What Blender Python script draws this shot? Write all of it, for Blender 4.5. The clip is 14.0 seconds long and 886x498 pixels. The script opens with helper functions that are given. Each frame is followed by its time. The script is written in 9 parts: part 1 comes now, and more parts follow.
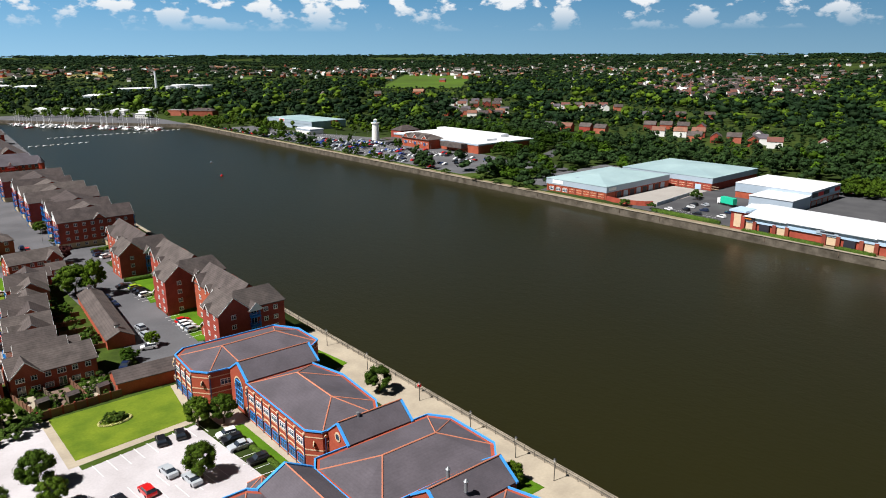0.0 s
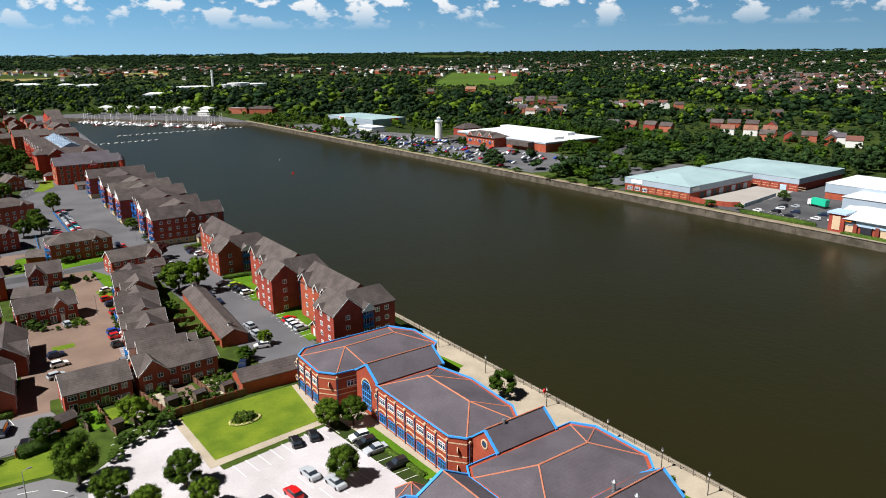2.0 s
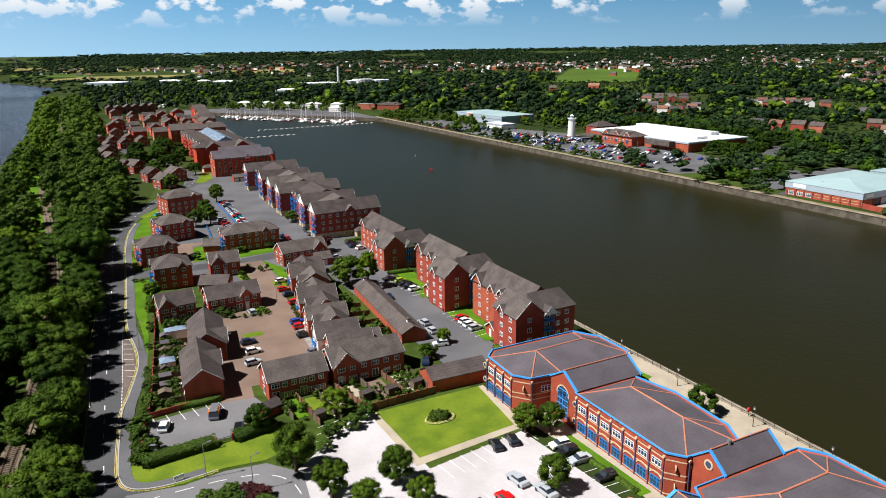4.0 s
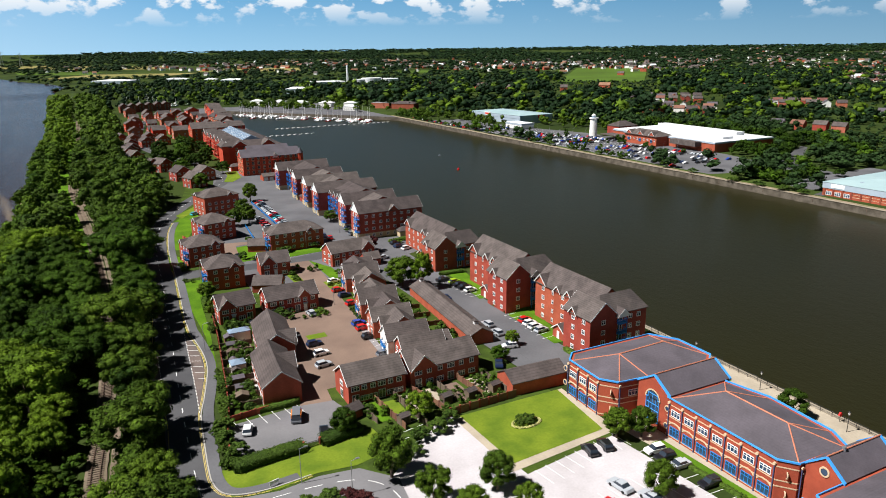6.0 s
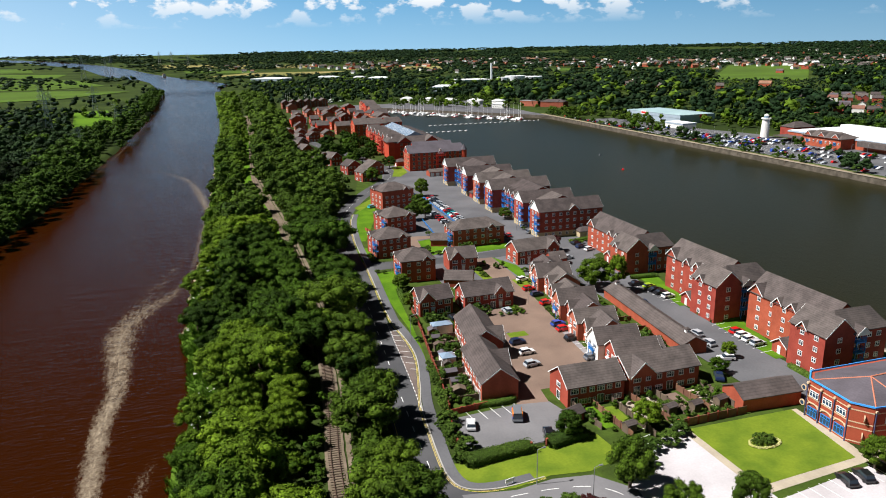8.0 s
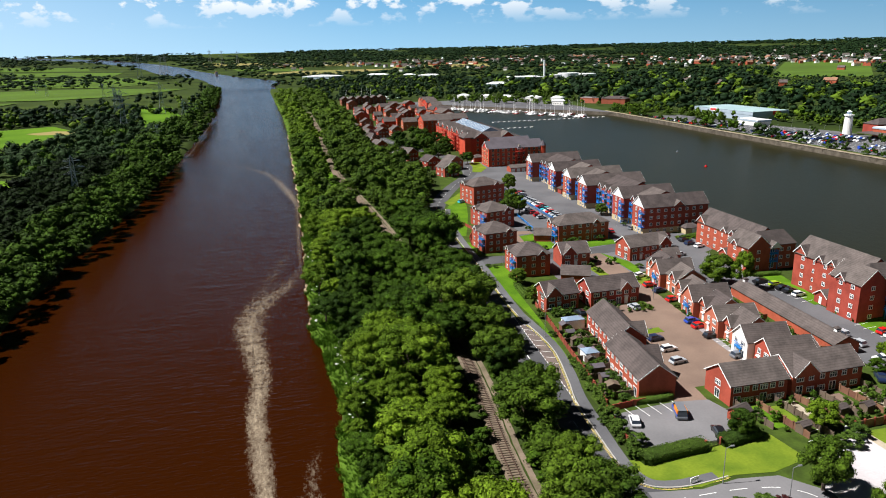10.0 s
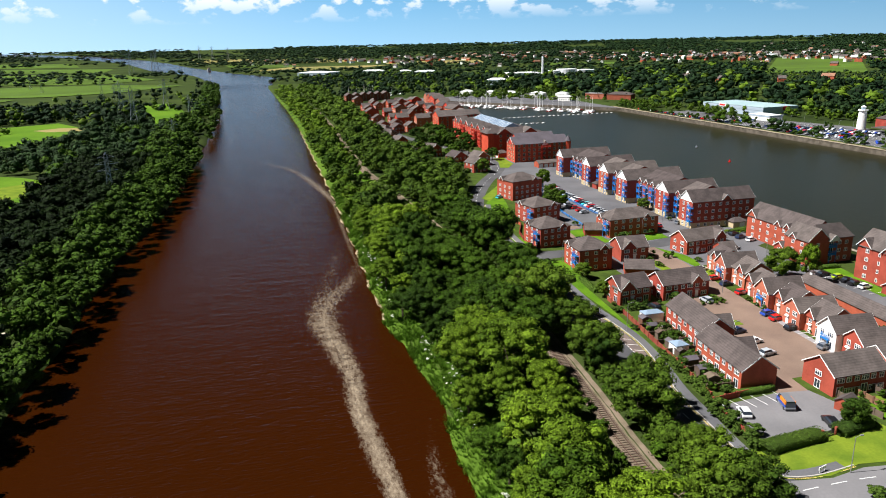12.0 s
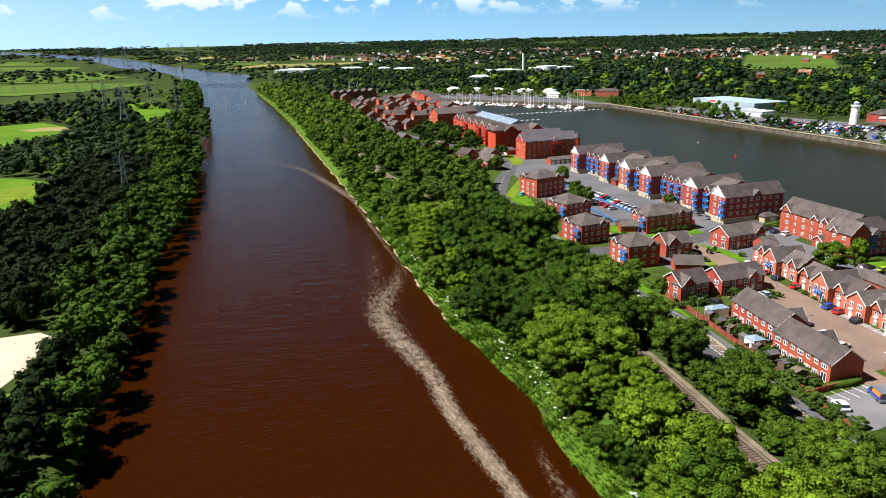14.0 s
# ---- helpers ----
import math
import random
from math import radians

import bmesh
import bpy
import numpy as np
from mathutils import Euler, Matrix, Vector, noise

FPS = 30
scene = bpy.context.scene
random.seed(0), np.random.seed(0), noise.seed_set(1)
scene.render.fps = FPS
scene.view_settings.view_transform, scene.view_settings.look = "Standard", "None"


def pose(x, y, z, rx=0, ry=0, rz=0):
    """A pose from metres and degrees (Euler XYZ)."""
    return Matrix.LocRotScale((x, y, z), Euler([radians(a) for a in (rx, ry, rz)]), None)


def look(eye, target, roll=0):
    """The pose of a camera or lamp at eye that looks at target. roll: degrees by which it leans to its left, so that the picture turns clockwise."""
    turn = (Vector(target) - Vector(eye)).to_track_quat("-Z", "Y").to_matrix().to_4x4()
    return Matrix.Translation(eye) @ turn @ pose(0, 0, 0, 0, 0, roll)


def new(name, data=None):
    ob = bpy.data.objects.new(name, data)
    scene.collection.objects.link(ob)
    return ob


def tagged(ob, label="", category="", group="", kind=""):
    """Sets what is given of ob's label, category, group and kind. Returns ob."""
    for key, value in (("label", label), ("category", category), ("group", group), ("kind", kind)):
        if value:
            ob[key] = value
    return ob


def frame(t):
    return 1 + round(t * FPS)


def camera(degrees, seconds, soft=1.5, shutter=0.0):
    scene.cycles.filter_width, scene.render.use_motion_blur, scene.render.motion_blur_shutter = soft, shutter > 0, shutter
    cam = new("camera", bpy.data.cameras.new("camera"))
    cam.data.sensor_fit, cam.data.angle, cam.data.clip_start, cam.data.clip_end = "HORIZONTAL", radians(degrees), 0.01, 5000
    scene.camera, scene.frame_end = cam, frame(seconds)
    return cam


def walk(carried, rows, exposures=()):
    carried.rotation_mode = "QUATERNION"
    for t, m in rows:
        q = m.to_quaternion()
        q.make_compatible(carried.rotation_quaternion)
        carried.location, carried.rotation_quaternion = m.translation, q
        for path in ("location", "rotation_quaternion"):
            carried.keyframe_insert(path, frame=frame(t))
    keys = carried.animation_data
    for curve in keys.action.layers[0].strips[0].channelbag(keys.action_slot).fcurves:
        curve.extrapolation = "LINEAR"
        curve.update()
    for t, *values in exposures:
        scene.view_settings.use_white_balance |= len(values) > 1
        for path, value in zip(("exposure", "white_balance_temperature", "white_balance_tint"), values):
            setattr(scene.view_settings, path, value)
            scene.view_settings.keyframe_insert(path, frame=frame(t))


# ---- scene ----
cam = camera(64.2, 14.0, soft=1.0)
PATH = [
    (0, (0.233, 1.261, 69.286), (1.453, 2.754, 68.756), -0.2),
    (0.1, (-0.232, 1.849, 69.297), (0.899, 3.409, 68.761), -0.8),
    (0.2, (-0.72, 2.43, 69.303), (0.355, 4.03, 68.768), -0.75),
    (0.3, (-1.21, 3.01, 69.309), (-0.195, 4.649, 68.777), -0.7),
    (0.4, (-1.72, 3.59, 69.315), (-0.743, 5.253, 68.786), -0.7),
    (0.5, (-2.257, 4.155, 69.32), (-1.3, 5.83, 68.793), -0.7),
    (1, (-5.578, 7.096, 69.345), (-4.633, 8.777, 68.815), -0.9),
    (1.5, (-8.929, 10.615, 69.464), (-7.988, 12.298, 68.931), -0.9),
    (2, (-12.079, 14.579, 69.525), (-10.951, 16.141, 68.989), -0.5),
    (2.5, (-15.681, 18.264, 69.939), (-14.637, 19.883, 69.401), -0.6),
    (3, (-19.31, 21.183, 70.16), (-18.42, 22.891, 69.623), -0.8),
    (5.3, (-36.331, 32.829, 70.861), (-35.461, 34.545, 70.315), -0.8),
    (5.5, (-37.667, 33.679, 70.827), (-36.795, 35.395, 70.282), -0.7),
    (6, (-40.887, 36.212, 70.661), (-40.013, 37.926, 70.115), -0.7),
    (6.5, (-44.379, 39.097, 70.567), (-43.501, 40.809, 70.02), -0.7),
    (7, (-48.825, 42.082, 70.602), (-48.053, 43.845, 70.056), -0.8),
    (7.5, (-53.514, 44.194, 70.603), (-52.913, 46.022, 70.058), -1.0),
    (7.7, (-55.491, 44.897, 70.557), (-54.928, 46.737, 70.013), -1.1),
    (9.8, (-79.082, 52.993, 69.062), (-78.579, 54.85, 68.514), -1.1),
    (10, (-81.321, 53.671, 69.067), (-80.881, 55.544, 68.519), -1.3),
    (10.5, (-86.79, 54.739, 69.112), (-86.47, 56.636, 68.565), -1.5),
    (11, (-92.947, 55.67, 69.071), (-92.638, 57.569, 68.521), -1.5),
    (11.5, (-98.845, 57.086, 69.148), (-98.542, 58.984, 68.596), -1.6),
    (12, (-104.189, 58.997, 69.191), (-103.715, 60.858, 68.633), -1.3),
    (12.5, (-109.747, 61.27, 69.322), (-109.228, 63.119, 68.761), -1.3),
    (13, (-115.736, 63.71, 69.425), (-115.216, 65.558, 68.862), -1.3),
    (13.5, (-121.662, 65.896, 69.553), (-121.144, 67.743, 68.988), -1.4),
    (14, (-127.186, 67.272, 69.583), (-126.633, 69.108, 69.016), -1.3),
]
walk(cam, [(t, look(eye, target, roll)) for t, eye, target, roll in PATH],
     exposures=[(0.0, 0.49), (6.0, 0.57), (10.0, 0.68), (14.0, 0.92)])

# ---- world, sun, exposure ----
SUN_DIR = Vector((-0.80, 0.12, 1.10)).normalized()      # towards the sun
scene.view_settings.exposure = 0.49

world = bpy.data.worlds.new("sky")
scene.world = world
world.use_nodes = True
wn, wl = world.node_tree.nodes, world.node_tree.links
wn.clear()
w_out = wn.new("ShaderNodeOutputWorld")
w_bg = wn.new("ShaderNodeBackground")
w_sky = wn.new("ShaderNodeTexSky")
w_sky.sky_type = "NISHITA"
w_sky.sun_disc = False
w_sky.sun_elevation = math.asin(SUN_DIR.z)
w_sky.sun_rotation = math.atan2(SUN_DIR.x, SUN_DIR.y)
w_sky.air_density, w_sky.dust_density, w_sky.ozone_density = 1.0, 0.2, 3.0
w_bg.inputs["Strength"].default_value = 0.05
w_tc = wn.new("ShaderNodeTexCoord")
w_sep = wn.new("ShaderNodeSeparateXYZ")
wl.new(w_tc.outputs["Generated"], w_sep.inputs[0])


def wmath(op, a, b=None, clamp=False):
    n = wn.new("ShaderNodeMath")
    n.operation, n.use_clamp = op, clamp
    for i, v in enumerate((a, b)):
        if v is None:
            continue
        if isinstance(v, (int, float)):
            n.inputs[i].default_value = v
        else:
            wl.new(v, n.inputs[i])
    return n.outputs[0]


# scattered fair-weather cloud
w_map = wn.new("ShaderNodeMapping")
w_map.inputs["Scale"].default_value = (25.0, 25.0, 44.0)
wl.new(w_tc.outputs["Generated"], w_map.inputs["Vector"])
w_no = wn.new("ShaderNodeTexNoise")
w_no.inputs["Scale"].default_value = 1.0
w_no.inputs["Detail"].default_value = 7.0
w_no.inputs["Roughness"].default_value = 0.56
wl.new(w_map.outputs[0], w_no.inputs["Vector"])
w_ramp = wn.new("ShaderNodeValToRGB")
w_ramp.color_ramp.elements[0].position = 0.475
w_ramp.color_ramp.elements[1].position = 0.545
wl.new(wmath("SUBTRACT", w_no.outputs["Fac"], wmath("MULTIPLY", wmath("MAXIMUM", w_sep.outputs[2], 0.0), 0.7)), w_ramp.inputs["Fac"])
w_fade = wmath("MULTIPLY", wmath("SUBTRACT", w_sep.outputs[2], 0.03), 30.0, True)
w_cov = wmath("MULTIPLY", w_ramp.outputs["Color"], w_fade, True)
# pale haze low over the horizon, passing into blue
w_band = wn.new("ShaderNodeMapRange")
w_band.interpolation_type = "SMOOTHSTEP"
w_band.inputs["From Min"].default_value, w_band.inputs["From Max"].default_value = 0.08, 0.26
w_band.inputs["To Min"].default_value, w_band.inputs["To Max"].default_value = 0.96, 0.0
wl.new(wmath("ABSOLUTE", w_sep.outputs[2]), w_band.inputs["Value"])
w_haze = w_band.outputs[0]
w_clear = wn.new("ShaderNodeVectorMath")
w_clear.operation = "SCALE"
w_clear.inputs["Scale"].default_value = 0.085
wl.new(w_sky.outputs["Color"], w_clear.inputs[0])
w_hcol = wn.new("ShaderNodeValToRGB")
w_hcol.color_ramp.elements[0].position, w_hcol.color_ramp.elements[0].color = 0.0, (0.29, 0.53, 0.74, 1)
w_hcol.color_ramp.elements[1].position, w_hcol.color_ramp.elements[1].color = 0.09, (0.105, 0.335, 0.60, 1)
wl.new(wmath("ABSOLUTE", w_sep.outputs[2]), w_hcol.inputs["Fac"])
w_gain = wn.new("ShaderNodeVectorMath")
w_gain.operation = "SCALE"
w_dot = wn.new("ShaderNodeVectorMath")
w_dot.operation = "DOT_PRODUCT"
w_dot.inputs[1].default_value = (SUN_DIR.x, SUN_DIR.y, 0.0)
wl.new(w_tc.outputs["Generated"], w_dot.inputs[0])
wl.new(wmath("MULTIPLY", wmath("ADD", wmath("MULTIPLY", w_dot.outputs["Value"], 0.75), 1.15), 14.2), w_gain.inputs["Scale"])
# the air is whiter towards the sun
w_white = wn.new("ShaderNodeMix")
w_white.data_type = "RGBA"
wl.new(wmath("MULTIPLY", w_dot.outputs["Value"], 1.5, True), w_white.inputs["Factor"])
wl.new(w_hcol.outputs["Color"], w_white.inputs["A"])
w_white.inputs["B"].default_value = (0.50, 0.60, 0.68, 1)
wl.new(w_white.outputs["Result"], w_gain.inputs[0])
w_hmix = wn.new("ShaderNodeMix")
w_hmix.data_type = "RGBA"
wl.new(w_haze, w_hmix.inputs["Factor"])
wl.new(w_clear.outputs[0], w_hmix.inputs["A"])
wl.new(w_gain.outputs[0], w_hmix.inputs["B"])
w_mix = wn.new("ShaderNodeMix")
w_mix.data_type = "RGBA"
wl.new(w_cov, w_mix.inputs["Factor"])
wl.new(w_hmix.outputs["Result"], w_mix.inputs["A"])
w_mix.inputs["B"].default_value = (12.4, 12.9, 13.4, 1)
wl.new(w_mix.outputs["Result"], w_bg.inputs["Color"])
wl.new(w_bg.outputs[0], w_out.inputs[0])

sun_data = bpy.data.lights.new("sun", "SUN")
sun_data.energy, sun_data.angle, sun_data.color = 5.2, radians(0.53), (1.0, 0.975, 0.96)
sun = new("sun", sun_data)
sun.matrix_world = look(SUN_DIR * 400, (0, 0, 0))


# ---- materials ----
def material(name, base, rough=0.8, var=0.25, scale=0.5, fine=6.0, bump=0.0, metal=0.0, hue=None, rand=0.0, island=0.0,
             spec=0.25, wave=None, coat=0.0):
    """A plain surface with stains at one scale and grain at another. hue: a second colour for the stains.
    wave: (axis, pitch, depth) of fine courses. rand: how far objects differ; island: how far joined pieces differ."""
    m = bpy.data.materials.new(name)
    m.use_nodes = True
    n, l = m.node_tree.nodes, m.node_tree.links
    b = n["Principled BSDF"]
    b.inputs["Roughness"].default_value, b.inputs["Metallic"].default_value = rough, metal
    b.inputs["Specular IOR Level"].default_value = spec
    b.inputs["Coat Weight"].default_value = coat
    geo = n.new("ShaderNodeNewGeometry")
    big, small = n.new("ShaderNodeTexNoise"), n.new("ShaderNodeTexNoise")
    for t, s, d in ((big, scale, 4), (small, fine, 3)):
        t.inputs["Scale"].default_value, t.inputs["Detail"].default_value = s, d
        l.new(geo.outputs["Position"], t.inputs["Vector"])
    mix = n.new("ShaderNodeMix")
    mix.data_type = "RGBA"
    mix.inputs["A"].default_value = (*base, 1)
    mix.inputs["B"].default_value = (*(hue or [c * (1 - 0.6 * min(1, var * 1.6)) for c in base]), 1)
    ramp = n.new("ShaderNodeMapRange")
    ramp.inputs["From Min"].default_value, ramp.inputs["From Max"].default_value = 0.38, 0.66
    l.new(big.outputs["Fac"], ramp.inputs["Value"])
    l.new(ramp.outputs[0], mix.inputs["Factor"])
    hsv = n.new("ShaderNodeHueSaturation")
    l.new(mix.outputs["Result"], hsv.inputs["Color"])
    val = n.new("ShaderNodeMapRange")
    val.inputs["To Min"].default_value, val.inputs["To Max"].default_value = 1 - var, 1 + var
    l.new(small.outputs["Fac"], val.inputs["Value"])
    last = val.outputs[0]
    if rand or island:
        info = n.new("ShaderNodeObjectInfo")
        src = info.outputs["Random"] if rand else geo.outputs["Random Per Island"]
        r = n.new("ShaderNodeMapRange")
        k = rand or island
        r.inputs["To Min"].default_value, r.inputs["To Max"].default_value = 1 - k, 1 + k
        l.new(src, r.inputs["Value"])
        mul = n.new("ShaderNodeMath")
        mul.operation = "MULTIPLY"
        l.new(last, mul.inputs[0])
        l.new(r.outputs[0], mul.inputs[1])
        last = mul.outputs[0]
        hr = n.new("ShaderNodeMapRange")
        hr.inputs["To Min"].default_value, hr.inputs["To Max"].default_value = 0.5 - k * 0.06, 0.5 + k * 0.06
        l.new(src, hr.inputs["Value"])
        l.new(hr.outputs[0], hsv.inputs["Hue"])
    if wave:
        tc = n.new("ShaderNodeTexCoord")
        sep = n.new("ShaderNodeSeparateXYZ")
        l.new(tc.outputs["Object"], sep.inputs[0])
        pm = n.new("ShaderNodeMath")
        pm.operation = "PINGPONG"
        l.new(sep.outputs[wave[0]], pm.inputs[0])
        pm.inputs[1].default_value = wave[1] / 2
        wr = n.new("ShaderNodeMapRange")
        wr.inputs["From Max"].default_value = wave[1] * 0.22
        wr.inputs["To Min"].default_value, wr.inputs["To Max"].default_value = 1 - wave[2], 1.0
        l.new(pm.outputs[0], wr.inputs["Value"])
        mul = n.new("ShaderNodeMath")
        mul.operation = "MULTIPLY"
        l.new(last, mul.inputs[0])
        l.new(wr.outputs[0], mul.inputs[1])
        last = mul.outputs[0]
    l.new(last, hsv.inputs["Value"])
    l.new(hsv.outputs["Color"], b.inputs["Base Color"])
    if bump:
        bp = n.new("ShaderNodeBump")
        bp.inputs["Strength"].default_value, bp.inputs["Distance"].default_value = min(1, bump), 0.1
        l.new(small.outputs["Fac"], bp.inputs["Height"])
        l.new(bp.outputs[0], b.inputs["Normal"])
    return m


def water_material(name, base, deep, ripple, stretch, rough, gloss, ruffled=None):
    m = bpy.data.materials.new(name)
    m.use_nodes = True
    n, l = m.node_tree.nodes, m.node_tree.links
    b = n["Principled BSDF"]
    b.inputs["Roughness"].default_value, b.inputs["IOR"].default_value = rough, 1.33
    b.inputs["Specular IOR Level"].default_value = gloss
    geo = n.new("ShaderNodeNewGeometry")
    mp = n.new("ShaderNodeMapping")
    mp.inputs["Scale"].default_value = stretch
    mp.inputs["Rotation"].default_value = (0, 0, radians(8))
    l.new(geo.outputs["Position"], mp.inputs["Vector"])
    big, fine, mid = n.new("ShaderNodeTexNoise"), n.new("ShaderNodeTexNoise"), n.new("ShaderNodeTexNoise")
    for t, s, d in ((big, 0.018, 5), (fine, 1.7, 4), (mid, 0.5, 3)):
        t.inputs["Scale"].default_value, t.inputs["Detail"].default_value = s, d
        l.new(mp.outputs[0], t.inputs["Vector"])
    mix = n.new("ShaderNodeMix")
    mix.data_type = "RGBA"
    mix.inputs["A"].default_value, mix.inputs["B"].default_value = (*base, 1), (*deep, 1)
    l.new(big.outputs["Fac"], mix.inputs["Factor"])
    l.new(mix.outputs["Result"], b.inputs["Base Color"])
    add = n.new("ShaderNodeMath")
    l.new(fine.outputs["Fac"], add.inputs[0])
    l.new(mid.outputs["Fac"], add.inputs[1])
    bp = n.new("ShaderNodeBump")
    bp.inputs["Strength"].default_value, bp.inputs["Distance"].default_value = ripple, 0.3
    l.new(add.outputs[0], bp.inputs["Height"])
    l.new(bp.outputs[0], b.inputs["Normal"])
    if ruffled:
        # a reach where the wind roughens the surface
        sep = n.new("ShaderNodeSeparateXYZ")
        l.new(geo.outputs["Position"], sep.inputs[0])
        wob = n.new("ShaderNodeMath")
        wob.operation = "MULTIPLY_ADD"
        wob.inputs[1].default_value = 260.0
        l.new(big.outputs["Fac"], wob.inputs[0])
        l.new(sep.outputs[1], wob.inputs[2])
        ends = []
        for lo, hi in (ruffled[:2], ruffled[3:1:-1]):
            mr = n.new("ShaderNodeMapRange")
            mr.interpolation_type = "SMOOTHSTEP"
            mr.inputs["From Min"].default_value, mr.inputs["From Max"].default_value = lo + 130, hi + 130
            l.new(wob.outputs[0], mr.inputs["Value"])
            ends.append(mr.outputs[0])
        both = n.new("ShaderNodeMath")
        both.operation = "MULTIPLY"
        l.new(ends[0], both.inputs[0])
        l.new(ends[1], both.inputs[1])
        for sock, lo, hi in ((b.inputs["Specular IOR Level"], gloss, gloss + 0.55), (bp.inputs["Strength"], ripple, 1.0)):
            mr = n.new("ShaderNodeMapRange")
            mr.inputs["To Min"].default_value, mr.inputs["To Max"].default_value = lo, hi
            l.new(both.outputs[0], mr.inputs["Value"])
            l.new(mr.outputs[0], sock)
    return m


def leaf_material(name, dark, light, island=True):
    m = bpy.data.materials.new(name)
    m.use_nodes = True
    n, l = m.node_tree.nodes, m.node_tree.links
    b = n["Principled BSDF"]
    b.inputs["Roughness"].default_value = 0.65
    b.inputs["Specular IOR Level"].default_value = 0.08
    geo, info = n.new("ShaderNodeNewGeometry"), n.new("ShaderNodeObjectInfo")
    no = n.new("ShaderNodeTexNoise")
    no.inputs["Scale"].default_value, no.inputs["Detail"].default_value = 0.09, 4
    l.new(geo.outputs["Position"], no.inputs["Vector"])
    rg = n.new("ShaderNodeMapRange")
    rg.inputs["From Min"].default_value, rg.inputs["From Max"].default_value = 0.3, 0.7
    l.new(no.outputs["Fac"], rg.inputs["Value"])
    av = n.new("ShaderNodeMath")
    av.operation = "ADD"
    l.new(rg.outputs[0], av.inputs[0])
    l.new(info.outputs["Random"], av.inputs[1])
    hf = n.new("ShaderNodeMath")
    hf.operation = "MULTIPLY"
    hf.inputs[1].default_value = 0.5
    l.new(av.outputs[0], hf.inputs[0])
    mix = n.new("ShaderNodeMix")
    mix.data_type = "RGBA"
    mix.inputs["A"].default_value, mix.inputs["B"].default_value = (*dark, 1), (*light, 1)
    l.new(hf.outputs[0], mix.inputs["Factor"])
    hsv = n.new("ShaderNodeHueSaturation")
    v = n.new("ShaderNodeMapRange")
    v.inputs["To Min"].default_value, v.inputs["To Max"].default_value = 0.6, 1.4
    l.new(geo.outputs["Random Per Island"], v.inputs["Value"])
    # sprays of leaves within each clump
    fine = n.new("ShaderNodeTexNoise")
    fine.inputs["Scale"].default_value, fine.inputs["Detail"].default_value, fine.inputs["Roughness"].default_value = 1.5, 4, 0.7
    l.new(geo.outputs["Position"], fine.inputs["Vector"])
    fr = n.new("ShaderNodeMapRange")
    fr.inputs["From Min"].default_value, fr.inputs["From Max"].default_value = 0.3, 0.7
    fr.inputs["To Min"].default_value, fr.inputs["To Max"].default_value = 0.5, 1.5
    l.new(fine.outputs["Fac"], fr.inputs["Value"])
    both = n.new("ShaderNodeMath")
    both.operation = "MULTIPLY"
    l.new(v.outputs[0], both.inputs[0])
    l.new(fr.outputs[0], both.inputs[1])
    l.new(both.outputs[0], hsv.inputs["Value"])
    bp = n.new("ShaderNodeBump")
    bp.inputs["Strength"].default_value, bp.inputs["Distance"].default_value = 0.8, 0.5
    l.new(fine.outputs["Fac"], bp.inputs["Height"])
    l.new(bp.outputs[0], b.inputs["Normal"])
    l.new(mix.outputs["Result"], hsv.inputs["Color"])
    l.new(hsv.outputs["Color"], b.inputs["Base Color"])
    return m


M = {}
M["ground"] = material("rough_ground", (0.045, 0.068, 0.014), 0.95, 0.3, 0.008, 0.8, hue=(0.020, 0.032, 0.009), spec=0.06)
M["grass"] = material("mown_grass", (0.092, 0.190, 0.010), 0.9, 0.28, 0.15, 2.0, hue=(0.058, 0.130, 0.008), spec=0.06)
M["rough_turf"] = material("garden_turf", (0.055, 0.088, 0.014), 0.95, 0.3, 0.3, 2.0, hue=(0.035, 0.055, 0.011), spec=0.06)
M["lawn"] = material("fine_lawn", (0.150, 0.205, 0.018), 0.9, 0.2, 0.2, 2.0, hue=(0.095, 0.15, 0.014), spec=0.06)
M["fairway"] = material("golf_turf", (0.095, 0.185, 0.013), 0.95, 0.2, 0.02, 0.3, hue=(0.065, 0.14, 0.010), spec=0.06)
M["field"] = material("meadow", (0.080, 0.140, 0.020), 0.95, 0.25, 0.006, 0.1, hue=(0.060, 0.098, 0.018), spec=0.06)
M["straw"] = material("ripe_field", (0.26, 0.215, 0.085), 0.95, 0.2, 0.006, 0.1, hue=(0.16, 0.165, 0.05), spec=0.06)
M["bay_brown"] = material("buff_road_surfacing", (0.165, 0.125, 0.108), 0.9, 0.18, 0.2, 3.0, hue=(0.12, 0.095, 0.085))
M["asphalt"] = material("asphalt", (0.085, 0.085, 0.088), 0.9, 0.15, 0.08, 4.0, hue=(0.06, 0.06, 0.064))
M["tarmac_pale"] = material("worn_tarmac", (0.275, 0.262, 0.266), 0.9, 0.10, 0.06, 2.0, hue=(0.23, 0.22, 0.225))
M["tarmac_grey"] = material("faded_grey_tarmac", (0.185, 0.18, 0.185), 0.9, 0.12, 0.08, 2.0, hue=(0.14, 0.137, 0.142))
M["tarmac_mid"] = material("grey_tarmac", (0.125, 0.125, 0.132), 0.9, 0.16, 0.06, 2.0, hue=(0.09, 0.09, 0.096))
M["car_park"] = material("pale_gravel_tarmac", (0.53, 0.50, 0.51), 0.9, 0.14, 0.10, 2.5, hue=(0.42, 0.39, 0.395))
M["block_paving"] = material("brown_block_paving", (0.21, 0.145, 0.11), 0.9, 0.18, 0.1, 3.0, hue=(0.16, 0.11, 0.085))
